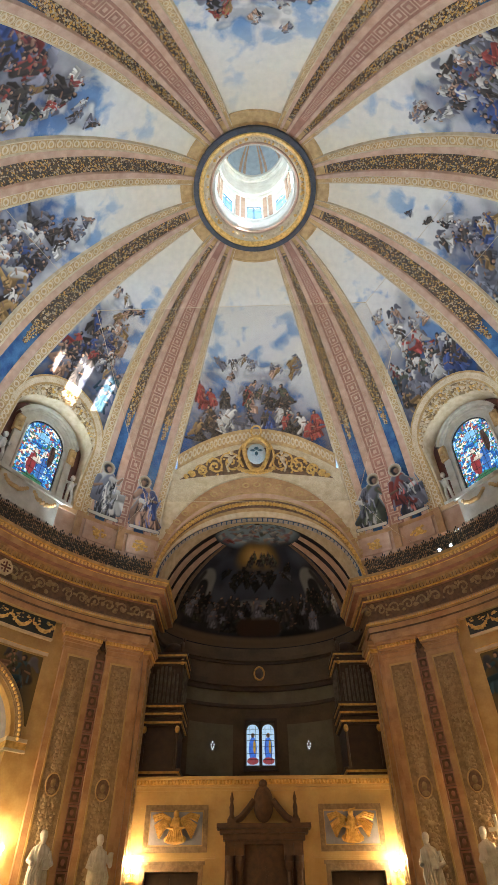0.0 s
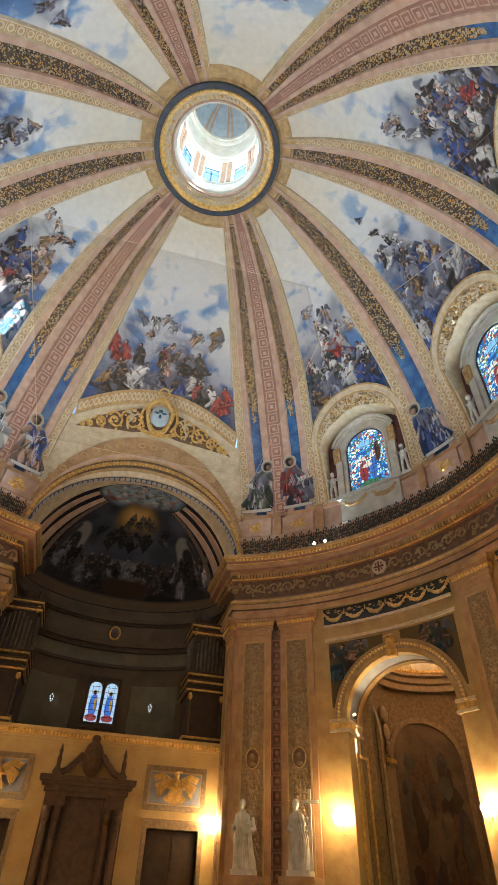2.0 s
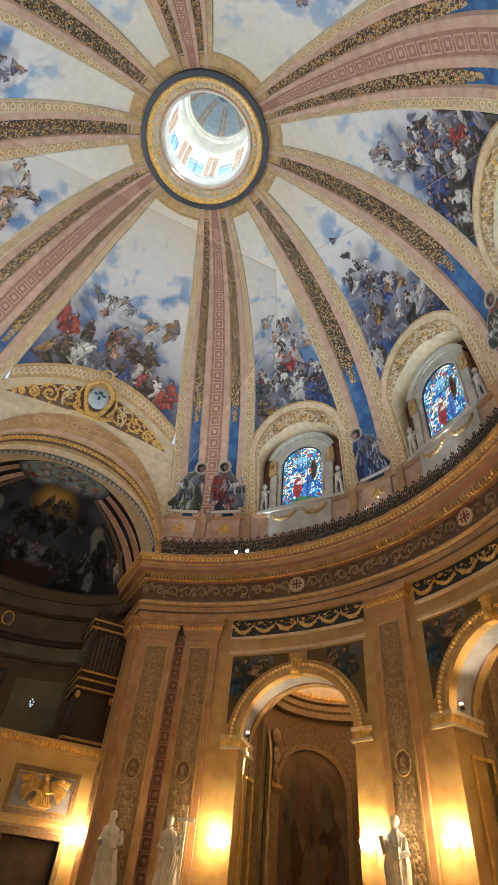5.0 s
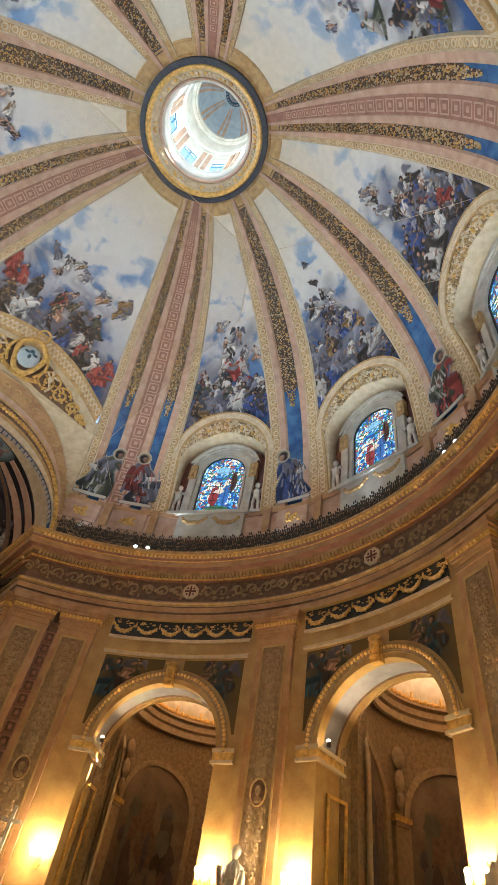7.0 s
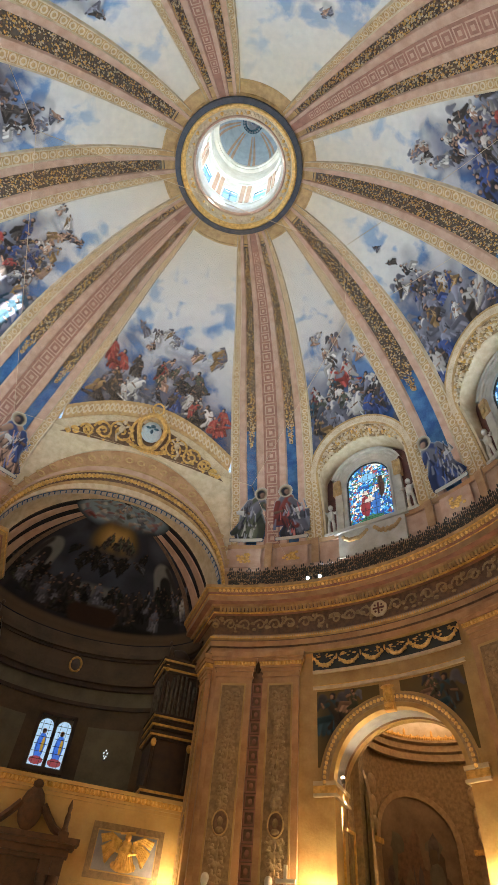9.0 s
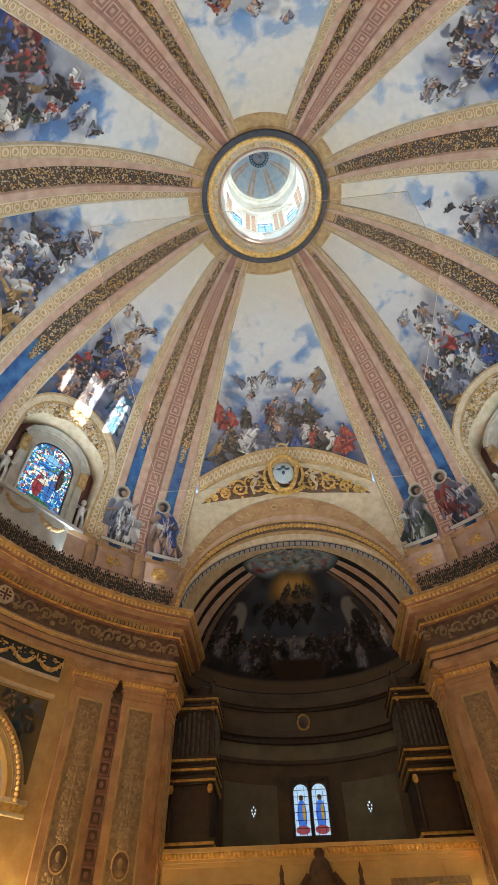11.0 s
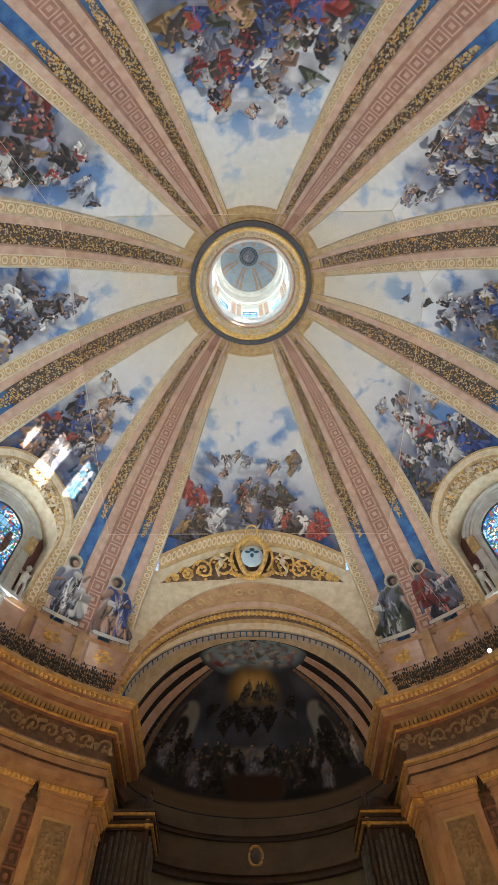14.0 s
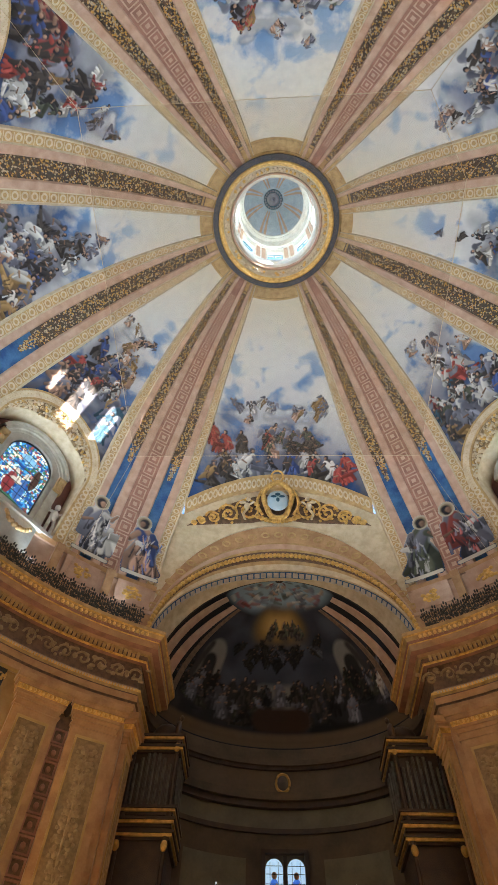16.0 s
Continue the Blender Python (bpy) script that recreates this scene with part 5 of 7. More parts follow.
def putto(side):
    """A winged child of white stucco that stands beside the window."""
    g = Geo()
    x = side * 2.55
    y = FLAT_Y + 0.02
    g.blob((x, y, 23.6), 0.24, 0.2, 0.42, 0).blob((x, y - 0.03, 24.25), 0.17, 0.17, 0.2, 0)
    g.tube([(x - 0.1, y, 23.4), (x - 0.14, y - 0.05, 22.8), (x - 0.12, y, 22.25)], 0.1, 0, 7)
    g.tube([(x + 0.1, y, 23.4), (x + 0.2, y - 0.08, 22.9), (x + 0.22, y, 22.3)], 0.1, 0, 7)
    g.tube([(x + side * 0.2, y, 23.85), (x + side * 0.42, y - 0.08, 24.0), (x + side * 0.5, y - 0.1, 24.3)], 0.07, 0, 6)
    g.tube([(x - side * 0.2, y, 23.85), (x - side * 0.4, y - 0.1, 23.6), (x - side * 0.45, y - 0.15, 23.75)], 0.07, 0, 6)
    g.blob((x + side * 0.22, y + 0.14, 23.95), 0.3, 0.06, 0.18, 0)
    g.box(x - 0.4, x + 0.4, y - 0.2, y + 0.3, 22.0, 22.2, 0)
    return g.data("putto", MARBLE)


l0 = lunette(1)
l0.matrix_world = pose(0, 0, 0, 0, 0, -CHAPELS[0])
for c in CHAPELS[1:]:
    copy_thing(l0, pose(0, 0, 0, 0, 0, -c))
for side in (-1, 1):
    me = putto(side)
    for c in CHAPELS:
        o = tagged(new("putto_statue", me), "white stucco winged child beside a window", "statue", "putti beside the windows")
        o.matrix_world = pose(0, 0, 0, 0, 0, -c)
for i, (az, rb, ck) in enumerate(((27.2, P_GREEN, P_GREY), (37.2, P_GREY, P_RED), (72.25, P_BLUE, P_GREY), (107.75, P_RED, P_GREEN), (142.8, P_RED, P_GREY), (152.8, P_BLUE, P_OCHRE), (332.8, P_FLESH, P_BLUE), (322.8, P_WHITE, P_GREY), (287.75, P_WHITE, P_UMBER), (252.25, P_GREY, P_BLUE), (217.2, P_RED, P_UMBER), (207.2, P_GREEN, P_OCHRE))):
    painted_apostle(az, rb, ck, i)


# ---- great arches over entrance and chancel ----
def great_arch():
    """On the axis +y: lace band, crescent of gilt scrolls, pink coffered band, gilt bead, coffered soffit."""
    ob = tagged(new("great_arch"), "great pink arch with gilt crescent relief, lace band and coat of arms", "arch", "great arches", "structure")
    CZ = 18.5

    def ell(u, a, b):
        return a * math.sin(radians(u)), CZ + b * math.cos(radians(u))
    g = Geo()
    xs = steps(-5.85, 5.85, 40)
    g.grid(lambda u, w: surf(0, u, axis_arch(u) - 1.05 * (1 - w), 0.14), xs, [0, 0.5, 1], 0)
    g.grid(lambda u, w: surf(0, u, axis_arch(u), 0.14 * w), xs, [0, 1], 0, True)
    g.grid(lambda u, w: surf(0, u, axis_arch(u) - 1.05, 0.14 * w), xs, [0, 1], 0)
    part("lace_band", g, LACE, ob, "gilt lace band")
    g = Geo()
    for u in steps(-5.6, 5.6, 36):
        ring_motif(g, lambda a, b, d: surf(0, u + a, axis_arch(u + a) - 0.52 + b, 0.14 + d), 0.16, 0.32, 0, 0.03)
    tagged(part("lace_rings", g, LIGHT, ob, "pale pierced rings"), kind="stuff")
    # cream spandrel down to the pink band
    g = Geo()
    xs = steps(-7.0, 7.0, 60)

    def top(x):
        return axis_arch(x) - 1.0 if abs(x) < 5.7 else 27.6

    def out(x):
        return CZ + 9.3 * math.sqrt(max(0.0, 1 - (x / 6.75) ** 2))
    g.grid(lambda u, w: surf(0, u, out(u) + (top(u) - out(u)) * w, 0.0), xs, steps(0, 1, 6), 0)
    part("spandrel", g, CREAM, ob, "cream stucco spandrel")
    # maroon crescent with gilt scrolls
    g = Geo()
    xs = steps(-5.6, 5.6, 44)

    def ctop(x):
        return axis_arch(x) - 1.35 - 0.02 * x * x

    def cbot(x):
        return min(ctop(x) - 0.02, max(out(x) + 0.35, ctop(x) - 2.0 * (1 - (x / 5.6) ** 2)))
    g.grid(lambda u, w: surf(0, u, cbot(u) + (ctop(u) - cbot(u)) * w, 0.03), xs, [0, 0.5, 1], 0)
    cres = part("crescent", g, BROWN, ob, "maroon crescent ground")
    g = Geo()
    rng = random.Random(8)
    for s in (-1, 1):
        for x, r in ((1.9, 0.85), (3.1, 0.75), (4.1, 0.55), (4.8, 0.4), (5.2, 0.25)):
            z = (cbot(x) + ctop(x)) / 2
            r = min(r, (ctop(x) - cbot(x)) * 0.48)
            g.tube([surf(0, s * (x + r * (1 - t / 12) * math.cos(t)), z + r * (1 - t / 12) * math.sin(t), 0.12) for t in steps(0, 11, 26)], 0.08, 0, 5)
            for k in range(14):
                t, q = rng.uniform(0, 6.28), r * rng.uniform(0.2, 1.0)
                g.blob(surf(0, s * (x + q * math.cos(t)), z + q * math.sin(t), 0.1), 0.11, 0.08, 0.09, 0, None, 6, 4)
    tagged(part("gilt_scrolls", g, GOLD, cres, "gilt acanthus scrolls"), kind="stuff")
    # coat of arms: shield, gilt frame, crest and two pale winged children
    arms = new("coat_of_arms")
    arms.parent = ob
    arms["label"] = "gilt cartouche with a pale blue shield"
    g = Geo()
    g.blob(surf(0, 0, 29.4, 0.3), 0.72, 0.2, 1.05, 0, None, 14, 8)
    g.blob(surf(0, 0, 29.75, 0.5), 0.18, 0.06, 0.16, 1).blob(surf(0, -0.28, 29.6, 0.5), 0.2, 0.06, 0.1, 1).blob(surf(0, 0.28, 29.6, 0.5), 0.2, 0.06, 0.1, 1).blob(surf(0, 0, 29.35, 0.5), 0.14, 0.06, 0.25, 1).blob(surf(0, 0.05, 28.95, 0.5), 0.26, 0.06, 0.12, 1)
    part("shield", g, [material("paint_shield_blue", (0.42, 0.54, 0.60), (0.52, 0.60, 0.62), 3.0, 0.6), P_TEAL], arms, "pale blue shield with a dark device")
    g = Geo()
    g.tube([surf(0, 0.9 * math.cos(t) * (1 + 0.12 * math.sin(3 * t)), 29.4 + 1.25 * math.sin(t), 0.3) for t in steps(0, 6.283, 28)[:-1]], 0.18, 0, 7, True)
    for s in (-1, 1):
        g.tube([surf(0, s * (1.0 + 0.35 * math.sin(t)), 28.4 + 0.55 * t, 0.25) for t in steps(0, 3.2, 8)], 0.1, 0, 6)
    for t in steps(-1, 1, 10):
        g.blob(surf(0, 1.3 * t, 27.95 + 0.3 * t * t, 0.25), 0.2, 0.14, 0.18, 0, None, 6, 4)
    g.tube([surf(0, 0.4 * math.cos(t), 31.1 + 0.4 * math.sin(t), 0.25) for t in steps(0, 6.283, 16)[:-1]], 0.07, 0, 6, True)
    part("cartouche", g, GOLD, arms)
    for s in (-1, 1):
        g = Geo()
        x = s * 2.0
        g.blob(surf(0, x, 28.9, 0.25), 0.2, 0.16, 0.35, 0).blob(surf(0, x - s * 0.08, 29.4, 0.28), 0.15, 0.14, 0.17, 0)
        g.tube([surf(0, x, 28.7, 0.25), surf(0, x + s * 0.25, 28.3, 0.3), surf(0, x + s * 0.1, 27.95, 0.25)], 0.09, 0, 6)
        g.tube([surf(0, x - s * 0.1, 29.0, 0.25), surf(0, x - s * 0.45, 29.25, 0.3)], 0.07, 0, 6)
        g.blob(surf(0, x + s * 0.28, 29.2, 0.18), 0.25, 0.06, 0.16, 0)
        part("winged_child", g, LIGHT, arms)
    # pink band with coffers, gilt bead, and the soffit
    g = Geo()
    us = steps(-90, 90, 48)
    rings = ((7.04, 9.3, 0.0), (7.02, 9.15, 0.12), (6.92, 8.0, 0.14), (6.9, 7.85, 0.2), (6.86, 7.5, 0.2), (6.84, 7.4, 0.1), (6.72, 6.75, 0.1), (6.68, 6.45, 0.16), (6.65, 6.05, 0.12))
    for k in range(len(rings) - 1):
        g.grid(lambda u, w: surf(0, *ell(u, *rings[w][:2]), rings[w][2]), us, [k + 1, k], (4, 1, 5, 0, 5, 6, 5, 3)[k])
    part("band", g, [ROSE, PINK, WHITE, LIGHT, CREAM, LACE, BROWN], ob, "pink arch bands")
    g = Geo()
    for u in steps(-74, 74, 22):
        c = ell(u, 6.97, 8.55)
        ring_motif(g, lambda a, b, d: surf(0, c[0] + a, c[1] + b, 0.14 + d), 0.3, 0.22, 0, 0.03)
    tagged(part("inscribed_ornament", g, LACE, ob, "row of gilt ornaments"), kind="stuff")
    g = Geo()
    for u in steps(-89, 89, 84):
        x, z = ell(u, 6.78, 7.08)
        g.blob(surf(0, x, z, 0.16), 0.15, 0.12, 0.17, 0, None, 7, 5)
    tagged(part("bead_moulding", g, GOLD, ob, "gilt bead moulding"), kind="stuff")
    g = Geo()

    def soffit(u, y):
        x, z = ell(u, 6.65, 6.05)
        return Vector((x, y, z))
    y_of = lambda u: surf(0, *ell(u, 6.65, 6.05), 0.12).y
    g.grid(lambda u, w: soffit(u, y_of(u) + (17.35 - y_of(u)) * w).lerp(Vector((6.65 * math.sin(radians(u)), 17.35, 17.2 + 7.3 * math.cos(radians(u)))), w * w), us, steps(0, 1, 8), 0, True)
    part("soffit", g, [CREAM], ob)
    f = lambda u, y, k: (lambda p: Vector((p.x * k, p.y, CZ + (p.z - CZ) * k)))(soffit(u, y))
    g = Geo()
    g.grid(lambda u, w: f(u, y_of(u) + 0.12 + 0.5 * w, 0.996), us, [0, 1], 0, True)
    ground = part("coffer_band", g, BLUE, ob, "blue band of the soffit")
    us2 = steps(-78, 78, 48)
    for i in range(len(us2) - 1):
        a, b = us2[i] + 0.35, us2[i + 1] - 0.35
        g = Geo()
        g.fan([f(a, y_of(a) + 0.18, 0.993), f(b, y_of(b) + 0.18, 0.993), f(b, y_of(b) + 0.56, 0.993), f(a, y_of(a) + 0.56, 0.993)][::-1], 0)
        part("coffer", g, P_WHITE, ground, smooth=0)
    return ob


a0_ = great_arch()
copy_thing(a0_, pose(0, 0, 0, 0, 0, 180))


# ---- oculus and lantern ----
g = Geo()
g.lathe([(5.14, 40.12), (5.14, 39.99), (5.02, 40.01), (5.0, 40.05), (4.4, 40.2), (4.36, 40.15), (4.22, 40.20)], seg=72, mat=5)
g.lathe([(4.24, 40.10), (4.2, 39.86), (3.88, 39.86), (3.86, 40.0)], seg=72, mat=2)
g.lathe([(3.86, 40.0), (3.84, 39.88), (3.76, 39.84), (3.68, 39.9), (3.62, 40.05), (3.55, 40.15)], seg=72, mat=3)
g.lathe([(3.55, 40.15), (3.45, 40.3), (3.15, 40.45), (3.12, 40.55)], seg=72, mat=0)
g.lathe([(3.12, 40.55), (3.06, 40.45), (2.98, 40.5), (2.96, 40.75)], seg=72, mat=4)
ring = tagged(part("oculus_ring", g, [CREAM, LACE, SLATE, GOLD, ROSE, LACE]), "round moulded ring of the oculus in gilt and slate blue", "ring", kind="structure")
g = Geo()
rng = random.Random(2)
for k in range(150):
    a = 360 * k / 150
    s = 0.13 if k % 2 else 0.10
    g.blob(at(a, 3.32 + (0.05 if k % 2 else -0.05), 40.3), s, s, 0.07, 0 if rng.random() < 0.75 else 1, None, 6, 4)
tagged(part("leaf_wreath", g, [LIGHT, GOLD], ring, "pale leaf wreath"), kind="stuff")
g = Geo()
LZ0, LZ1 = 40.75, 49.7
NWIN = 8
for k in range(NWIN):
    c = 360 / NWIN * k
    h = 11.5
    zs0, zs1 = 42.3, 44.85
    g.grid(lambda u, w: at(u, 2.82, w), steps(c - 22.5, c - h, 4), [LZ0, zs0, zs1, LZ1], 0)
    g.grid(lambda u, w: at(u, 2.82, w), steps(c + h, c + 22.5, 4), [LZ0, zs0, zs1, LZ1], 0)
    g.grid(lambda u, w: at(u, 2.82, w), steps(c - h, c + h, 6), [LZ0, zs0], 0)
    g.grid(lambda u, w: at(u, 2.82, w), steps(c - h, c + h, 6), [zs1, LZ1], 0)
    for s in (-1, 1):
        g.grid(lambda u, w: at(c + s * h, u, w), [2.82, 3.15], [zs0, zs1], 0, s < 0)
    g.grid(lambda u, w: at(u, w, zs0), steps(c - h, c + h, 4), [2.82, 3.15], 0)
    g.grid(lambda u, w: at(u, w, zs1), steps(c - h, c + h, 4), [2.82, 3.15], 0)
g.lathe([(2.82, 49.3), (2.6, 49.4), (2.58, 49.55), (2.46, 49.6), (2.45, 49.95), (2.6, 50.0)], seg=48, mat=0)
g.lathe([(2.82, 41.9), (2.76, 41.95), (2.76, 42.1), (2.82, 42.15)], seg=48, mat=0)
g.lathe([(2.82, 46.6), (2.7, 46.65), (2.7, 46.9), (2.82, 46.95)], seg=48, mat=0)
g.lathe([(2.96, 40.7), (2.8, 40.8), (2.76, 41.2), (2.8, 41.5), (2.82, 41.6)], seg=48, mat=0)
g.lathe([(2.5 * math.cos(radians(t)), 49.95 + 3.4 * math.sin(radians(t))) for t in steps(0, 86, 12)], seg=48, mat=1)
lant = tagged(part("lantern_wall", g, [WHITE, material("cupola_blue_grey", (0.46, 0.54, 0.60), (0.36, 0.43, 0.50), 2.0, 0.7)]), "white lantern drum with eight windows under a small cupola", "lantern", kind="structure")
for k in range(8):
    c = 45 * k + 22.5
    for s in (-4.6, 4.6):
        g = Geo()
        m = on_wall(c + s, 2.82)
        g.box(-0.15, 0.15, 0, 0.06, 42.3, 45.8, 0, m).box(-0.2, 0.2, 0, 0.11, 45.8, 46.0, 1, m)
        part("pilaster", g, [ROSE, WHITE], lant, "pink lantern pilaster")
        g = Geo()
        g.grid(lambda u, w: at(u, 2.47 * math.cos(radians(w)), 49.93 + 3.36 * math.sin(radians(w))), steps(c + s - 2.6, c + s + 2.6, 2), steps(0, 66, 8), 0)
        part("rib", g, ROSE, lant, "painted cupola rib")
g = Geo()
g.lathe([(0.85, 53.2), (0.8, 53.05), (0.65, 53.1), (0.55, 53.2)], seg=28, mat=1)
g.lathe([(0.55, 53.2), (0.42, 53.1), (0.2, 53.2), (0.05, 52.95)], seg=20, mat=0)
for k in range(20):
    a = 18 * k
    g.blob(at(a, 0.7, 53.05), 0.1, 0.1, 0.08, 0, None, 6, 4)
part("rosette", g, [P_GREY, P_TEAL], lant, "grey and teal rosette")
for k in range(8):
    c = 45 * k
    win = tagged(new("lantern_window"), "bright lantern window with thin bars", "window", "lantern windows", "structure")
    g = Geo()
    for u in (-11.3, -0.0, 11.3):
        g.tube([at(c + u, 3.1, 42.3), at(c + u, 3.1, 44.85)], 0.045, 0, 5)
    for z in (42.35, 44.0, 44.8):
        g.tube([at(c - 11.3, 3.1, z), at(c + 11.3, 3.1, z)], 0.045, 0, 5)
    part("bars", g, P_TEAL, win, "dark blue window bars")

# ---- outer shells that close the place ----
g = Geo()
g.lathe([(16.9, 32), (16.2, 34), (12.5, 38.5), (8, 41), (4.4, 41.6), (3.5, 41.6)], seg=64)
for a in (22.5, 202.5):
    g.lathe([(17.8, 14.0), (17.8, 24), (17.6, 28), (16.9, 32)], seg=24, a0=a, a1=a + 135)
tagged(part("dome_shell", g, CREAM), "outer masonry shell of the dome", "shell", kind="structure")


# ---- the entrance bay: screen, loft, organ cases, apse ----
SY = 16.7
AP_Y, AP_B, AP_Z = 17.3, 4.7, 17.2
VAULT_PAINT = fresco("dark_fresco", 31, 0.6, False)
# The fresco's colour ramps, all scaled down to a very dark tone.
for el in VAULT_PAINT.node_tree.nodes:
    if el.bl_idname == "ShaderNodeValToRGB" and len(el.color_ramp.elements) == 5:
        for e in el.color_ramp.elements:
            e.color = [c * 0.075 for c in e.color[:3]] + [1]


def apse(x, z, d=0.0):
    """A place on the half dome over the loft: x is the bearing, z the climb, both in degrees."""
    a, b = radians(x), radians(z)
    return Vector(((6.65 - d) * math.sin(a) * math.cos(b), AP_Y + (AP_B - d) * math.cos(a) * math.cos(b), AP_Z + (7.3 - d) * math.sin(b)))


def apse_wall(x, z, d=0.0):
    a = radians(x)
    return Vector(((6.65 - d) * math.sin(a), AP_Y + (AP_B - d) * math.cos(a), z))


def bay_shell(front):
    g = Geo()
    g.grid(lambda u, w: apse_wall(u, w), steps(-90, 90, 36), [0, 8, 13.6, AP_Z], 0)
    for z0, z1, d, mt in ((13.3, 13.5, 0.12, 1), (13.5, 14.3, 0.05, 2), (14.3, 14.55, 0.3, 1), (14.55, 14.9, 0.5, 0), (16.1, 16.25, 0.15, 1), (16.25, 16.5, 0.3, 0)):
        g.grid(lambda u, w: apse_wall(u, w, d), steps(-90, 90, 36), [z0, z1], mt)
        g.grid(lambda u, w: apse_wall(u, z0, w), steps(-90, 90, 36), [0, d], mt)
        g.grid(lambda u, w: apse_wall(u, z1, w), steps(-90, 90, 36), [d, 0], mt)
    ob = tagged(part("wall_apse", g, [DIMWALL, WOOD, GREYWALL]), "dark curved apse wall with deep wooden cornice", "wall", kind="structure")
    g = Geo()
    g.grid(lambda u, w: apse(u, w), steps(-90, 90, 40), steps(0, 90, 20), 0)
    q = tagged(part("apse_vault", g, VAULT_PAINT), "very dark painted half dome", "vault", kind="structure")
    return ob, q


apse_ob, vault = bay_shell(True)
copy_thing(apse_ob, pose(0, 0, 0, 0, 0, 180))
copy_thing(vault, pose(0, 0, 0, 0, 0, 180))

# the dim altarpiece fresco on the vault: sky with angels, a golden glow, dark clouds, an altar between two arched windows, a crowd
rng = random.Random(77)
us, ws = np.linspace(-88, 88, 200), np.linspace(0.5, 88, 150)
cv = Canvas(*np.meshgrid(us, ws))
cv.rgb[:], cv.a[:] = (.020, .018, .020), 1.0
cv.stroke((-80, 78), (80, 78), 14, 14, (.24, .33, .39), 0.2, 1.0, 0.0)
for k in range(120):
    x, z = rng.uniform(-80, 80), rng.uniform(65, 86)
    c = PIGMENT[rng.choice((7, 7, 6, 0, 3, 3, 5, 1))] * rng.uniform(0.5, 0.9)
    cv.stroke((x - 6, z), (x + 6, z + rng.uniform(-1.5, 1.5)), rng.uniform(0.8, 2.2), 0.7, c, 0.5, 0.6, 0.4)
for k in range(60):
    x, z = rng.gauss(0, 27), rng.uniform(24, 62)
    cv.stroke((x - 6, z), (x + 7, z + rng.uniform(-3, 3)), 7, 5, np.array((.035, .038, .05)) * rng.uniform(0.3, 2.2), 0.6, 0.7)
for k in range(8):
    cv.stroke((-14 + k, 58), (14 - k, 58), 10 - k, 10 - k, np.array((.10, .06, .018)) * (1 + 0.6 * k), 0.5, 0.7)
for k in range(9):
    cv.figure(rng.gauss(0, 10), 50 + rng.uniform(-3, 3), rng.uniform(7, 11), 0, 5, rng, 1, False, False, 0.8)
for k in range(18):
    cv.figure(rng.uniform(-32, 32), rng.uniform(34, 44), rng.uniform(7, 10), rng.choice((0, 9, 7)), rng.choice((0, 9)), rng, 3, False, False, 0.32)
for s in (-1, 1):
    cv.stroke((s * 44, 22), (s * 44, 36), 8, 8, (.19, .18, .16), 0.12)
    cv.stroke((s * 44, 18), (s * 45, 32), 5, 4.5, (.02, .018, .018), 0.15)
    cv.stroke((s * 58, 10), (s * 49, 40), 3, 2, (.04, .036, .034), 0.5)
cv.stroke((-9, 21), (9, 21), 6, 6, (.17, .16, .14), 0.25)
for k in range(90):
    x = rng.uniform(-64, 64)
    z = rng.uniform(6, 20) + (4 if abs(x) > 30 else 0)
    if abs(x) > 9 or z > 17:
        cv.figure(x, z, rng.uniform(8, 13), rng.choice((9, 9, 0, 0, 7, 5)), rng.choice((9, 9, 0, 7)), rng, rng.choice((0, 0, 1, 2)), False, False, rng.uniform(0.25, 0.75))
for x, z in ((0, 18), (58, 12), (60, 14), (36, 8), (-30, 10), (-50, 14)):
    cv.figure(x, z, 12, 7, 3 if x > 50 else 7, rng, 0, False, False, 0.7)
cv.stroke((-9, 12), (9, 12), 5, 5, (.035, .018, .012), 0.2)
cv.stroke((17, 6), (34, 5), 4, 3, (.008, .008, .008), 0.3)
for k in range(14):
    cv.stroke((-66, 0.6 + 0.4 * k), (66, 0.4 + 0.3 * k), 1.2, 1.2, np.array((.13, .088, .055)) * rng.uniform(0.6, 1.2), 0.6, 0.5 if k > 6 else 0.8)
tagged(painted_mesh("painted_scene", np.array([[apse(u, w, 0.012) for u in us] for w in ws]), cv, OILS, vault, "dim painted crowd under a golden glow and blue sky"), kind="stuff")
# pink and gilt ribs beside the fresco
for s in (-1, 1):
    for x0, x1, wdt, mt in ((72, 58, 3.4, 0), (63, 50, 1.6, 1), (83, 76, 4.0, 0)):
        g = Geo()
        g.grid(lambda u, w: apse(s * (x0 + (x1 - x0) * (w / 60.0) ** 2) + u, w, 0.09), [-wdt, wdt] if s > 0 else [-wdt, wdt], steps(10, 62, 16), 0)
        g.grid(lambda u, w: apse(s * (x0 + (x1 - x0) * (w / 60.0) ** 2) - wdt, w, u), [0, 0.09], steps(10, 62, 16), 0)
        g.grid(lambda u, w: apse(s * (x0 + (x1 - x0) * (w / 60.0) ** 2) + wdt, w, u), [0, 0.09], steps(10, 62, 16), 0)
        part("vault_rib", g, (ROSE, BROWN)[mt], vault, "pink moulded vault rib")
# roundel in the frieze
g = Geo()
m = Matrix.Translation((0, AP_Y + AP_B - 0.1, 15.5))
g.tube([m @ Vector((0.33 * math.cos(t), 0, 0.42 * math.sin(t))) for t in steps(0, 6.283, 20)[:-1]], 0.07, 0, 6, True)
g.blob((0, 0, 0), 0.3, 0.05, 0.4, 1, m, 14, 6)
part("roundel", g, [GOLD, P_UMBER], apse_ob, "gilt-framed oval roundel")

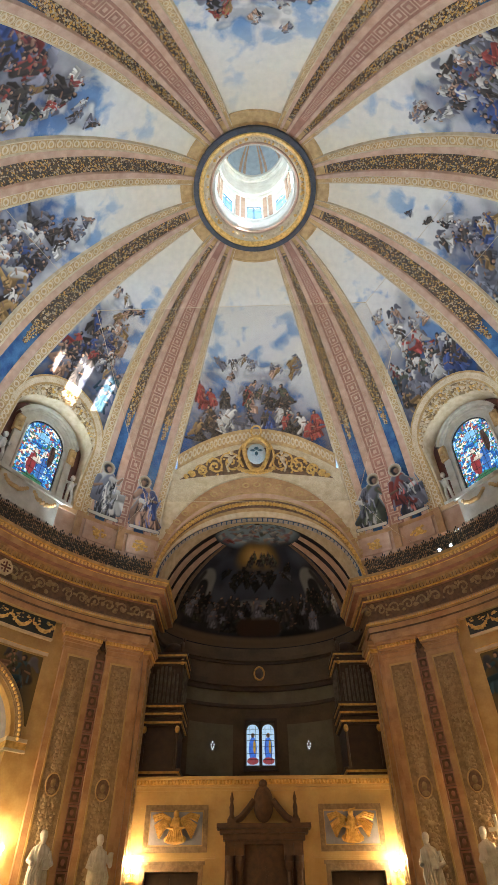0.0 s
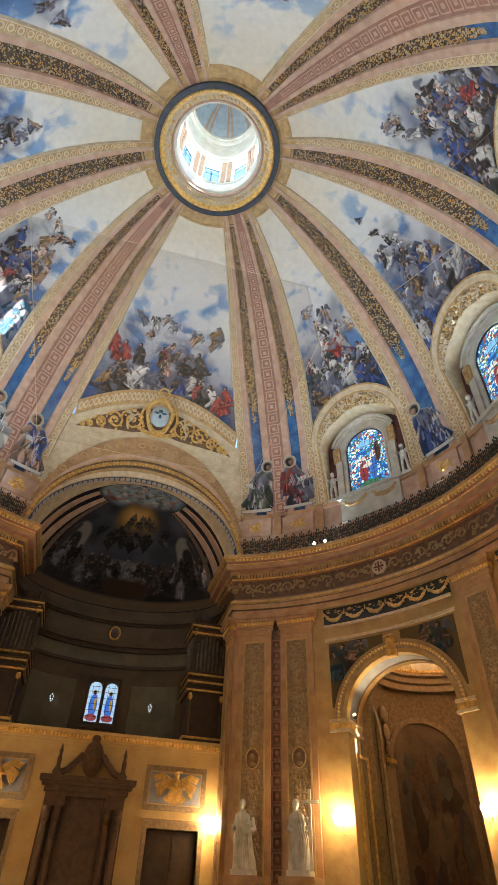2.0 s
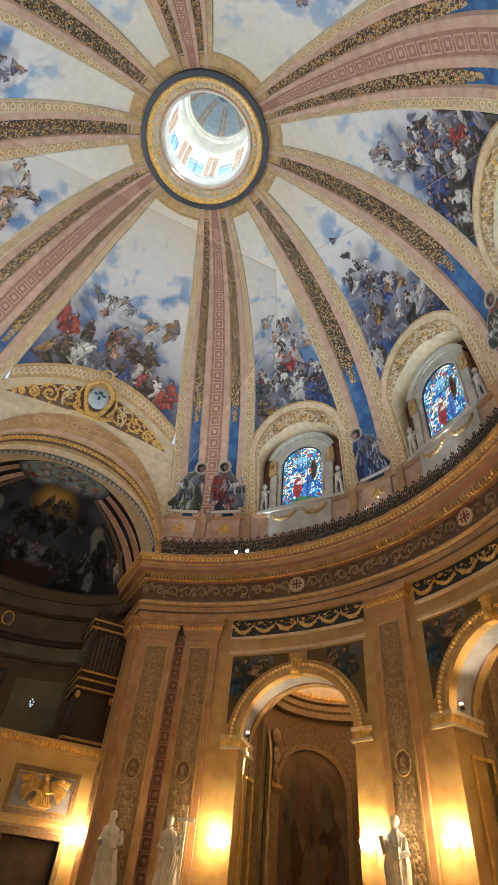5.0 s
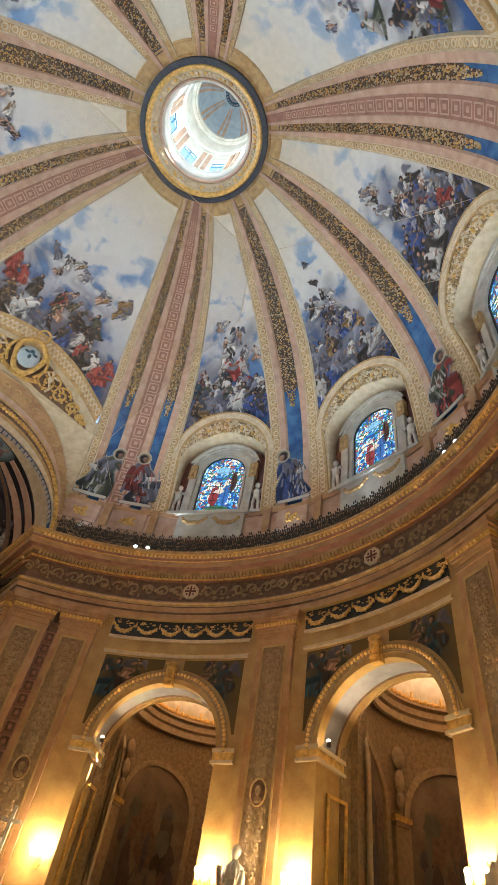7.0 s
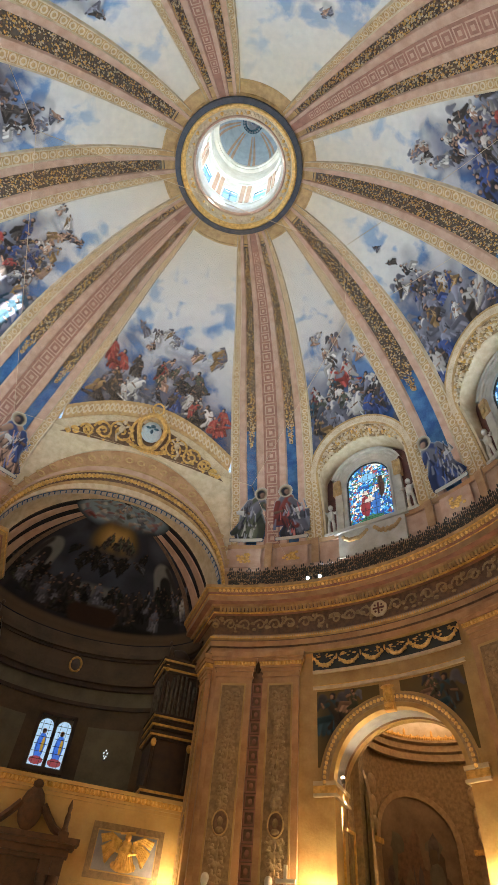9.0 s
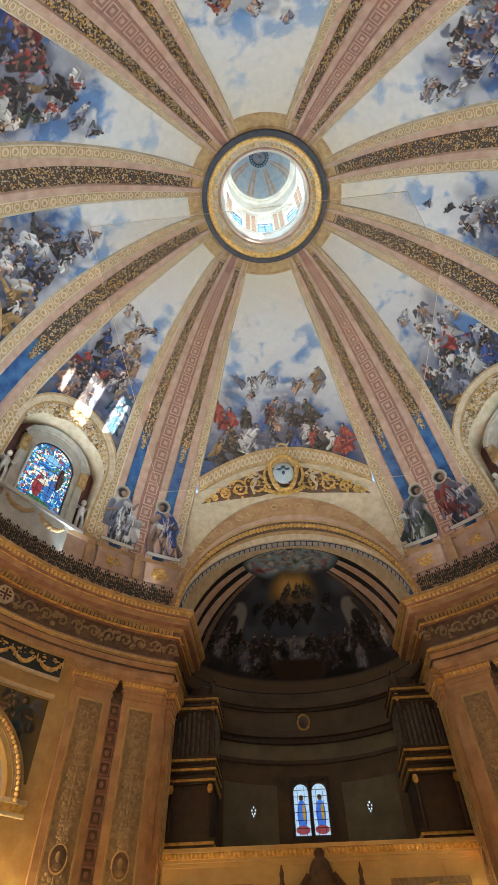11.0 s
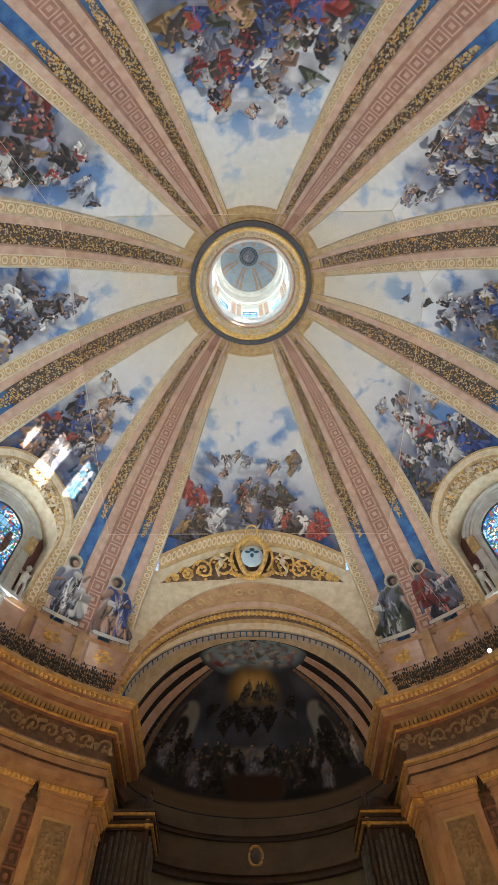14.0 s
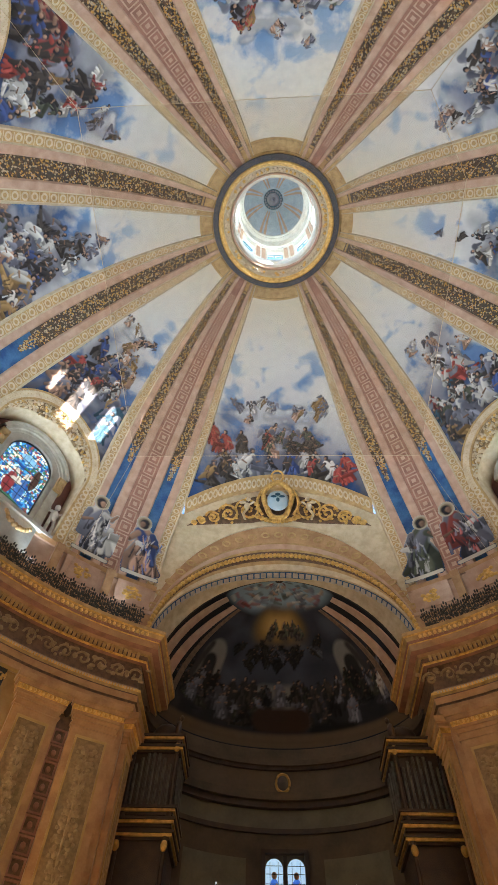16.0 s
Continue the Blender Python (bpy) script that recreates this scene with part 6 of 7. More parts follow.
# lancet window of the loft
win = tagged(new("window_loft"), "two-light stained glass window with standing saints' shapes", "window", kind="structure")
WY = AP_Y + AP_B - 0.14
for s in (-1, 1):
    pts = [(s * 0.48 + x, z) for x, z in arch_pts(0.38, 11.95, 10.05, 12)]
    g = Geo()
    g.grid(lambda u, w: Vector((pts[u][0], WY, 10.05 + (pts[u][1] - 10.05) * w)), list(range(len(pts))), [0, 1], 0)
    p = part("pane", g, DAY, win, "bright lancet pane")
    g = Geo()
    x = s * 0.48
    for cx, cz, a, b, mt in ((0, 10.95, 0.25, 0.68, 0), (0.1, 11.05, 0.08, 0.4, 1), (0, 11.7, 0.12, 0.14, 2), (0, 10.28, 0.36, 0.2, 3)):
        g.fan([Vector((x + cx + a * math.cos(t), WY - 0.006 - 0.003 * mt, cz + b * math.sin(t))) for t in steps(0, 6.283, 12)[:-1]], mt)
    part("figure_glass", g, [material("deep_blue_glass", (0.03, 0.10, 0.4), (0.05, 0.2, 0.55), 6.0, 0.3, emit=(0.04, 0.14, 0.6), strength=0.15), material("amber_glass", (0.5, 0.3, 0.05), (0.3, 0.18, 0.03), 6.0, 0.3, emit=(0.6, 0.38, 0.06), strength=0.09), P_FLESH, material("wine_glass", (0.3, 0.04, 0.06), (0.2, 0.1, 0.1), 6.0, 0.3, emit=(0.4, 0.08, 0.1), strength=0.09)], p, "coloured standing figure", 0)
g = Geo()
g.box(-1.05, -0.87, WY - 0.12, WY + 0.1, 9.9, 12.6, 0).box(0.87, 1.05, WY - 0.12, WY + 0.1, 9.9, 12.6, 0).box(-0.08, 0.08, WY - 0.1, WY + 0.1, 9.9, 12.4, 0).box(-1.05, 1.05, WY - 0.14, WY + 0.1, 9.75, 9.98, 0).box(-1.05, 1.05, WY - 0.12, WY + 0.1, 12.5, 12.65, 0)
part("window_frame", g, WOOD, win, "dark window frame")
g = Geo()
for s in (-1, 1):
    for z in (10.35, 10.7, 11.05, 11.4, 11.75, 12.05):
        g.tube([(s * 0.12, WY - 0.03, z), (s * 0.84, WY - 0.03, z)], 0.014, 0, 4)
    for x in (0.3, 0.66):
        g.tube([(s * x, WY - 0.03, 10.05), (s * x, WY - 0.03, 12.2)], 0.01, 0, 4)
part("leading", g, LEAD, win, "thin lead bars")
# grey panels beside the window; glowing beads on brackets imitate reflections, no lamps there
for s in (-1, 1):
    g = Geo()
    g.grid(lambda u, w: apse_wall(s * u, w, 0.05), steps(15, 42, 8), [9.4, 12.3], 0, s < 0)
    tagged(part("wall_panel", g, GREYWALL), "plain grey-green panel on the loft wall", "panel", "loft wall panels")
    ob = thing("panel_reflection", "glowing beads imitating a reflection on a grey panel", "wall light", "loft wall lights")
    g = Geo()
    p = apse_wall(s * 27, 11.0, 0.2)
    g.box(-0.04, 0.04, -0.04, 0.16, -0.25, 0.2, 0, Matrix.Translation(p))
    part("bracket", g, WOOD, ob)
    g = Geo()
    for dx, dz in ((0, 0.18), (-0.09, 0.05), (0.09, 0.05), (-0.06, -0.1), (0.06, -0.1), (0, -0.2)):
        g.blob(p + Vector((dx, -0.08, dz)), 0.035, 0.035, 0.05, 0, None, 6, 4)
    part("glint_beads", g, material("reflected_glint", (0.8, 0.9, 1), (0.8, 0.9, 1), 1.0, emit=(0.75, 0.88, 1.0), strength=0.2), ob, "glowing beads of the imitated reflection")


# organ cases
def organ(s):
    ob = thing("organ_case", "dark walnut organ case with gilt bands and tin pipes", "organ", "organ cases")
    X = lambda a, b: (min(s * a, s * b), max(s * a, s * b))
    g = Geo()
    g.box(*X(4.55, 6.6), 17.0, 19.2, 8.0, 15.0, 0)
    body = part("case", g, WOOD, ob)
    for z in (8.5, 10.9, 11.35, 11.75, 14.15, 14.6):
        g = Geo()
        for dz, o, mt in ((0, 0.12, 0), (0.1, 0.2, 1), (0.2, 0.26, 0)):
            g.box(*X(4.55 - o, 6.6), 17.0 - o, 19.2, z + dz, z + dz + 0.1, mt)
        part("cornice", g, [WOOD, GOLD], ob, "gilt-edged case cornice")
    for i in range(7):
        g = Geo()
        x = 4.82 + i * 0.235
        h = 0.5 * math.sin(math.pi * i / 6)
        g.lathe([(0.0, 11.9), (0.065, 12.15), (0.065, 13.7 + h), (0.0, 13.7 + h)], (s * x, 16.96, 0), 8, 0)
        part("pipe", g, PIPE, ob)
    for y in (17.3, 17.75, 18.2, 18.65):
        g = Geo()
        g.lathe([(0.0, 11.9), (0.07, 12.15), (0.07, 14.1), (0.0, 14.1)], (s * 4.5, y, 0), 8, 0)
        part("pipe", g, PIPE, ob)
    for x in (4.6, 6.4):
        g = Geo()
        g.lathe([(0.11, 8.7), (0.09, 9.0), (0.08, 10.8), (0.12, 11.0)], (s * x, 16.92, 0), 10, 0)
        g.lathe([(0.11, 11.7), (0.09, 11.9), (0.08, 14.4), (0.12, 14.6)], (s * x, 16.92, 0), 10, 0)
        g.blob((s * x, 16.85, 10.7), 0.14, 0.1, 0.2, 1).blob((s * x, 16.85, 14.35), 0.14, 0.1, 0.2, 1)
        part("column", g, [WOOD, GOLD], ob, "case column with gilt capital")
    g = Geo()
    g.blob((s * 5.3, 17.6, 15.35), 0.6, 0.4, 0.45, 0).blob((s * 4.7, 17.1, 15.3), 0.16, 0.16, 0.4, 0).blob((s * 4.6, 17.1, 15.8), 0.1, 0.1, 0.14, 0)
    part("crest", g, WOOD, ob, "carved crest")
    return ob


organ(1)
organ(-1)


# the screen below the loft
screen = tagged(new("wall_screen"), "golden marble screen wall below the organ loft", "wall", kind="structure")
YEL = material("golden_marble", (0.62, 0.42, 0.17), (0.50, 0.31, 0.11), 0.9, 0.35, bump=0.04)
g = Geo()
for x0, x1, z0, z1 in ((-6.7, -5.6, 0, 8.0), (-3.1, 3.1, 0, 8.0), (5.6, 6.7, 0, 8.0), (-5.6, -3.1, 4.57, 8.0), (3.1, 5.6, 4.57, 8.0)):
    g.box(x0, x1, SY, SY + 0.5, z0, z1, 0)
part("masonry", g, YEL, screen)
for s in (-1, 1):
    for x0 in (2.35, 3.62, 4.89):
        for z0, z1 in ((7.05, 7.85),):
            g = Geo()
            a, b = sorted((s * x0, s * (x0 + 1.24)))
            g.box(a, b, SY - 0.025, SY, z0, z1, 0)
            part("marble_slab", g, YEL, screen)
g = Geo()
for z0, z1, o, mt in ((7.78, 7.92, 0.06, 0), (7.92, 8.02, 0.14, 0), (8.02, 8.24, 0.2, 1), (8.24, 8.38, 0.3, 0)):
    g.box(-6.7, 6.7, SY - o, SY + 0.5, z0, z1, mt)
part("ledge", g, [YEL, GOLD], screen, "gilt egg-moulded ledge")
g = Geo()
for k in range(76):
    g.blob((-6.6 + 13.2 * k / 75, SY - 0.21, 8.13), 0.06, 0.05, 0.1, 0, None, 6, 4)
tagged(part("egg_moulding", g, GILT, screen, "gilt eggs"), kind="stuff")
g = Geo()
for s in (-1, 1):
    a, b = sorted((s * 2.3, s * 6.65))
    g.box(a, b, SY - 0.08, SY, 5.12, 5.22, 0).box(a, b, SY - 0.05, SY, 5.06, 5.12, 0)
part("string", g, YEL, screen)


def angel_relief(s):
    ob = thing("angel_relief", "gilded winged figure relief in a framed marble panel", "relief", "gilt reliefs of the screen")
    cx, cz = s * 4.27, 6.24
    # Marble ground coloured grey, giving the relief its deep shadows by colour.
    g = Geo()
    g.box(cx - 1.28, cx + 1.28, SY - 0.02, SY + 0.01, cz - 0.66, cz + 0.66, 0)
    part("ground", g, P_GREY, ob)
    g = Geo()
    for x0, x1, z0, z1 in ((-1.55, 1.55, -0.95, -0.72), (-1.55, 1.55, 0.72, 0.95), (-1.55, -1.32, -0.72, 0.72), (1.32, 1.55, -0.72, 0.72)):
        g.box(cx + x0, cx + x1, SY - 0.06, SY, cz + z0, cz + z1, 0)
    part("frame", g, TAN, ob, "carved stone frame")
    g = Geo()
    m = Matrix.Translation((cx, SY - 0.12, cz))
    g.blob((0, 0, 0.0), 0.3, 0.16, 0.5, 0, m, 12, 8).blob((0, -0.06, 0.55), 0.14, 0.13, 0.17, 0, m, 10, 7).blob((0, 0, -0.45), 0.55, 0.12, 0.22, 0, m, 12, 6)
    for q in (-1, 1):
        for k in range(9):
            t = k / 8
            p0, p1 = Vector((q * (0.25 + 0.1 * t), 0, 0.35 - 0.2 * t)), Vector((q * (1.15 - 0.35 * t), 0.02, 0.35 - 0.75 * t))
            if k < 3:
                p1.z += 0.12
            g.tube([m @ p0, m @ ((p0 + p1) / 2 + Vector((0, -0.05, 0.16 - 0.1 * t))), m @ p1], 0.065, 0, 6)
        g.tube([m @ Vector((q * 0.25, -0.08, 0.3)), m @ Vector((q * 0.42, -0.14, 0.0)), m @ Vector((q * 0.1, -0.18, -0.05))], 0.08, 0, 6)
    if s > 0:
        g.tube([m @ Vector((-0.35, -0.1, 0.62)), m @ Vector((0.25, -0.12, 0.72))], 0.04, 0, 5)
    for k in range(8):
        g.tube([m @ Vector((-0.25 + 0.07 * k, -0.13, -0.05)), m @ Vector((-0.45 + 0.13 * k, -0.1, -0.58))], 0.035, 0, 5)
    part("figure", g, GOLD, ob, "gilded winged figure")


def side_door(s):
    ob = tagged(new("door_side"), "dark wooden double door in a moulded stone frame", "door", "side doors of the screen", "structure")
    a, b = sorted((s * 3.1, s * 5.6))
    g = Geo()
    g.box(a, b, SY + 0.3, SY + 0.38, 0.0, 4.57, 0)
    part("leaf", g, WOOD, ob)
    mid = (a + b) / 2
    for x0 in (a + 0.12, mid + 0.06):
        for z0, z1 in ((0.3, 1.6), (1.8, 3.0), (3.2, 4.35)):
            g = Geo()
            g.box(x0, x0 + 1.05, SY + 0.26, SY + 0.3, z0, z1, 0)
            part("door_panel", g, WOOD, ob)
    g = Geo()
    g.box(a - 0.22, a, SY - 0.06, SY + 0.3, 0, 4.57, 0).box(b, b + 0.22, SY - 0.06, SY + 0.3, 0, 4.57, 0).box(a - 0.22, b + 0.22, SY - 0.06, SY + 0.3, 4.57, 4.82, 0)
    g.box(a - 0.3, b + 0.3, SY - 0.12, SY, 4.82, 4.95, 0)
    part("frame", g, TAN, ob, "carved stone door frame")


for s in (-1, 1):
    angel_relief(s)
    side_door(s)


CARVED = material("carved_oak", (0.12, 0.055, 0.024), (0.06, 0.027, 0.012), 4.0, 0.42, bump=0.5)


def portal():
    ob = tagged(new("door_portal"), "tall carved walnut portal with broken crest and columns", "door", kind="structure")
    y = SY
    g = Geo()
    g.box(-1.85, 1.85, y - 0.25, y, 0, 5.75, 0)
    part("body", g, CARVED, ob)
    g = Geo()
    for z0, z1, o in ((5.55, 5.7, 0.1), (5.7, 5.95, 0.2), (5.95, 6.12, 0.36), (6.12, 6.32, 0.5)):
        g.box(-1.75 - o, 1.75 + o, y - 0.3 - o, y, z0, z1, 0)
    part("cornice", g, CARVED, ob)
    for s in (-1, 1):
        for x in (1.15, 1.6):
            g = Geo()
            g.lathe([(0.2, 0.9), (0.16, 1.1), (0.15, 4.2), (0.13, 4.6), (0.22, 4.95), (0.22, 5.1)], (s * x, y - 0.42, 0), 12, 0)
            g.blob((s * x, y - 0.5, 4.75), 0.22, 0.16, 0.25, 0)
            part("column", g, CARVED, ob)
            g = Geo()
            g.box(s * x - 0.24, s * x + 0.24, y - 0.66, y - 0.2, 0, 0.9, 0).box(s * x - 0.22, s * x + 0.22, y - 0.64, y - 0.2, 5.1, 5.55, 0)
            part("plinth", g, CARVED, ob)
        g = Geo()
        g.lathe([(0.16, 6.32), (0.2, 6.5), (0.1, 6.7), (0.12, 7.0), (0.07, 7.2), (0.1, 7.35), (0.02, 7.65)], (s * 1.55, y - 0.5, 0), 10, 0)
        g.box(s * 1.55 - 0.2, s * 1.55 + 0.2, y - 0.7, y - 0.3, 6.3, 6.5, 0)
        part("finial", g, CARVED, ob)
        g = Geo()
        g.tube([(s * 1.4, y - 0.4, 6.45), (s * 1.1, y - 0.4, 6.6), (s * 0.75, y - 0.4, 6.95), (s * 0.45, y - 0.4, 7.3)], 0.16, 0, 7)
        part("scroll", g, CARVED, ob)
        g = Geo()
        g.box(min(s * 0.06, s * 0.85), max(s * 0.06, s * 0.85), y - 0.3, y - 0.25, 0.3, 4.9, 0)
        g.box(min(s * 0.18, s * 0.72), max(s * 0.18, s * 0.72), y - 0.33, y - 0.3, 3.2, 4.6, 0).box(min(s * 0.18, s * 0.72), max(s * 0.18, s * 0.72), y - 0.33, y - 0.3, 0.6, 2.9, 0)
        part("leaf", g, CARVED, ob)
    g = Geo()
    g.blob((0, y - 0.4, 7.15), 0.5, 0.2, 0.8, 0, None, 16, 8).blob((0, y - 0.58, 7.15), 0.3, 0.08, 0.5, 0).blob((0, y - 0.4, 8.0), 0.22, 0.15, 0.2, 0)
    part("crest", g, CARVED, ob, "carved oval crest")


portal()


# the chancel behind the path: a plain screen closes it
g = Geo()
g.box(-6.7, 6.7, -20.2, -19.8, 0, 8.2, 0)
tagged(part("wall_chancel", g, YEL), "golden marble wall closing the chancel", "wall", kind="structure")


# ---- chapels behind the arches ----
def chapel(seed):
    """A round room behind an arch: painted arches on its wall, corbels between them, a lit cupola over a gilt cresting."""
    ob = tagged(new("wall_chapel"), "dim round side chapel with painted arches and a lit cupola", "chapel", "side chapels", "structure")
    C, RW, ZP, ZR, RR = 22.7, 4.6, 8.7, 13.5, 4.1
    rng = random.Random(seed)

    def pl(a, r, z):
        return at(a, r, z) + Vector((0, C, 0))

    def wall(c):
        return lambda x, z, d: pl(c + math.degrees(x / RW), RW - d - max(0.0, (z - 10.0) / 3.5) ** 2 * 0.5, z)
    g = Geo()
    g.grid(lambda u, w: wall(0)(radians(u) * RW, w, 0), steps(-143, 143, 60), [0, 4, 8, 10, 11, 12, 13, ZR], 0)
    for s in (-1, 1):
        a, b = sorted((s * 3.06, s * 5.0))
        g.box(a, b, 18.0, 18.6, 0, 14.2, 0)
        a, b = sorted((s * 2.72, s * 5.0))
        g.box(a, b, 18.6, 19.12, 0, 14.2, 0)
    g.grid(lambda u, w: Vector((3.0 * math.sin(radians(u)), 18.3, (Z_SPRING + 2.85 * math.cos(radians(u))) * (1 - w) + 14.2 * w)), steps(-90, 90, 20), [0, 1], 0, True)
    part("masonry", g, TAN, ob, "brown carved chapel walls")
    for c in (-45, 45, -118, 118):
        f = wall(c)
        g = Geo()
        pts = arch_pts(2.2, ZP, 1.5)
        g.grid(lambda u, w: f(pts[u][0], 1.5 + (pts[u][1] - 1.5) * w, 0.03), list(range(len(pts))), steps(0, 1, 8), 0)
        q = part("painting", g, DARKWALL, ob, "very dark painting under a round arch")
        g = Geo()
        for i in range(60):
            x, z, a, b = rng.uniform(-1.8, 1.8), rng.uniform(2.2, 9.3), rng.uniform(0.12, 0.5), rng.uniform(0.4, 1.3)
            g.fan([f(x + a * math.cos(t) * rng.uniform(0.7, 1.1), z + b * math.sin(t) * rng.uniform(0.7, 1.1), 0.06 + 0.002 * i) for t in steps(0, 6.283, 9)[:-1]], rng.randrange(5))
        tagged(part("painted_shapes", g, [P_UMBER, DARKWALL, GREYWALL, BROWN, DIMWALL], q, "dim painted shapes", 0), kind="stuff")
        g = Geo()
        arch_band(g, 0, 2.2, 2.5, 0.0, 0.14, 0, ZP, 0.0, f)
        part("arch_band", g, RELIEF, ob, "carved arch band")
    for a in (0, -81, 81):
        g = Geo()
        m = Matrix.Translation(pl(a, RW - 0.22, 0)) @ Matrix.Rotation(radians(-a), 4, "Z")
        g.box(-0.5, 0.5, -0.25, 0.25, ZP - 0.28, ZP - 0.05, 1, m).box(-0.4, 0.4, -0.18, 0.25, ZP - 0.45, ZP - 0.28, 0, m).box(-0.36, 0.36, -0.1, 0.25, 0, ZP - 0.45, 0, m)
        g.blob((0, -0.1, ZP + 0.5), 0.22, 0.2, 0.4, 0, m).blob((0, -0.1, ZP + 1.3), 0.3, 0.15, 0.5, 0, m).blob((0, -0.1, ZP + 2.3), 0.4, 0.15, 0.5, 0, m)
        part("corbel_pier", g, [RELIEF, GOLD], ob, "carved pier with gilt cap")
    g = Geo()
    g.lathe([(RR + 0.1, ZR - 0.9), (RR - 0.05, ZR - 0.85), (RR - 0.05, ZR - 0.5), (RR - 0.2, ZR - 0.4), (RR - 0.2, ZR - 0.1), (RR - 0.4, ZR), (RR - 0.4, ZR + 0.12), (RR + 0.4, ZR + 0.13)], (0, C, 0), 48, 0)
    part("ring_cornice", g, RELIEF, ob, "moulded ring cornice")
    g = Geo()
    for k in range(60):
        a = 6 * k
        h = 0.42 if k % 4 == 0 else 0.22
        g.blob(pl(a, RR - 0.35, ZR + 0.13 + h * 0.6), 0.08, 0.05, h * 0.75, 0, None, 6, 4)
        for s in (-1, 1):
            g.blob(pl(a + 1.9 * s, RR - 0.35, ZR + 0.24), 0.1, 0.05, 0.1, 0, None, 6, 4)
    tagged(part("cresting", g, GOLD, ob, "gilt leaf cresting"), kind="stuff")
    g = Geo()
    g.lathe([(RR * math.cos(radians(t)) + 0.2, ZR + 0.1 + 3.4 * math.sin(radians(t))) for t in steps(0, 88, 12)], (0, C, 0), 40, 0)
    part("cupola", g, CREAM, ob, "pale rose cupola")
    return ob


ch0 = chapel(50)
ch0.matrix_world = pose(0, 0, 0, 0, 0, -CHAPELS[0])
for c in CHAPELS[1:]:
    copy_thing(ch0, pose(0, 0, 0, 0, 0, -c))
# Unseen wide lamps, added to brighten the chapels' cupolas from within.
for c in CHAPELS:
    p = at(c, 22.7, 14.0)
    lamp("cupola_fill_light", "AREA", look(p, p + Vector((0, 0, 1))), 95, (1.0, 0.78, 0.62), 5.0)


# ---- marble statues on pedestals ----
def statue(seed):
    """A robed standing figure of white marble: one plain mesh, 2.55 m high."""
    rng = random.Random(seed)
    g = Geo()
    ph = rng.uniform(0, 6.28)
    lean = rng.uniform(-0.08, 0.08)

    def robe(u, w):
        z, r = ((0.0, 0.46), (0.25, 0.44), (0.7, 0.38), (1.1, 0.37), (1.45, 0.33), (1.75, 0.36), (1.98, 0.30), (2.1, 0.13), (2.18, 0.11))[w]
        a = radians(u)
        fold = 1 + 0.10 * math.sin(7 * a + ph + z * 1.6) * (1 if z < 1.6 else 0.3) + 0.06 * math.sin(13 * a - z * 2)
        return Vector((r * fold * math.sin(a) * 1.05 + lean * z, r * fold * math.cos(a) * 0.78, 0.2 + z * 1.0))
    g.grid(robe, [6 * k for k in range(60)], list(range(9)), 0, False, True)
    hx = lean * 2.3
    g.blob((hx, 0.03, 2.55), 0.145, 0.165, 0.2, 0, None, 12, 9).blob((hx, -0.03, 2.62), 0.165, 0.165, 0.18, 0, None, 10, 7)
    if seed % 3:
        g.blob((hx, 0.14, 2.42), 0.1, 0.07, 0.13, 0)
    s = 1 if seed % 2 else -1
    g.tube([(s * 0.32, 0.02, 2.05), (s * 0.48, 0.1, 1.72), (s * 0.4, 0.34, 1.62 if seed % 3 else 2.1)], 0.105, 0, 8)
    g.tube([(-s * 0.32, 0.02, 2.05), (-s * 0.46, 0.12, 1.65), (-s * 0.18, 0.34, 1.5)], 0.11, 0, 8)
    for k in range(7):
        x = -0.3 + 0.1 * k
        g.tube([(s * x, 0.26 - abs(x) * 0.2, 1.95 - 0.05 * k), (s * (x + 0.12), 0.31 - abs(x) * 0.2, 1.3), (s * (x + 0.02), 0.34 - abs(x) * 0.25, 0.45)], 0.045, 0, 5)
    if seed == 2:
        g.box(-0.62, -0.5, 0.2, 0.32, 0.2, 3.1, 0).box(-0.95, -0.2, 0.2, 0.32, 2.55, 2.68, 0)
    else:
        g.box(-s * 0.32, -s * 0.02, 0.28, 0.42, 1.45, 1.78, 0) if s < 0 else g.box(-0.3, -0.02, 0.28, 0.42, 1.45, 1.78, 0)
    g.box(-0.5, 0.5, -0.42, 0.46, 0.0, 0.22, 0)
    return g.data("apostle_statue", MARBLE)


def pedestal():
    g = Geo()
    for h, z0, z1 in ((0.78, 0, 0.35), (0.66, 0.35, 0.55), (0.58, 0.55, 2.45), (0.66, 2.45, 2.6), (0.76, 2.6, 2.85)):
        g.box(-h, h, -h, h, z0, z1, 0)
    return g.data("pedestal", PINK, 0)


STATUES = [27.4, 36.7, 72.0, 107.9, 143.3, 152.6]
ped = pedestal()
for i, a in enumerate(STATUES + [180 + q for q in STATUES]):
    m = on_wall(a, 15.5)
    o = tagged(new("statue_pedestal", ped), "square pink marble pedestal beneath a statue", "pedestal", "statue pedestals")
    o.matrix_world = m
    o = tagged(new("apostle_statue", statue(i + 1)), "white marble robed statue " + ("holding a tall cross" if i == 1 else "on a pedestal"), "statue", "marble statues of the rotunda")
    o.matrix_world = m @ Matrix.Translation((0, 0, 2.85))


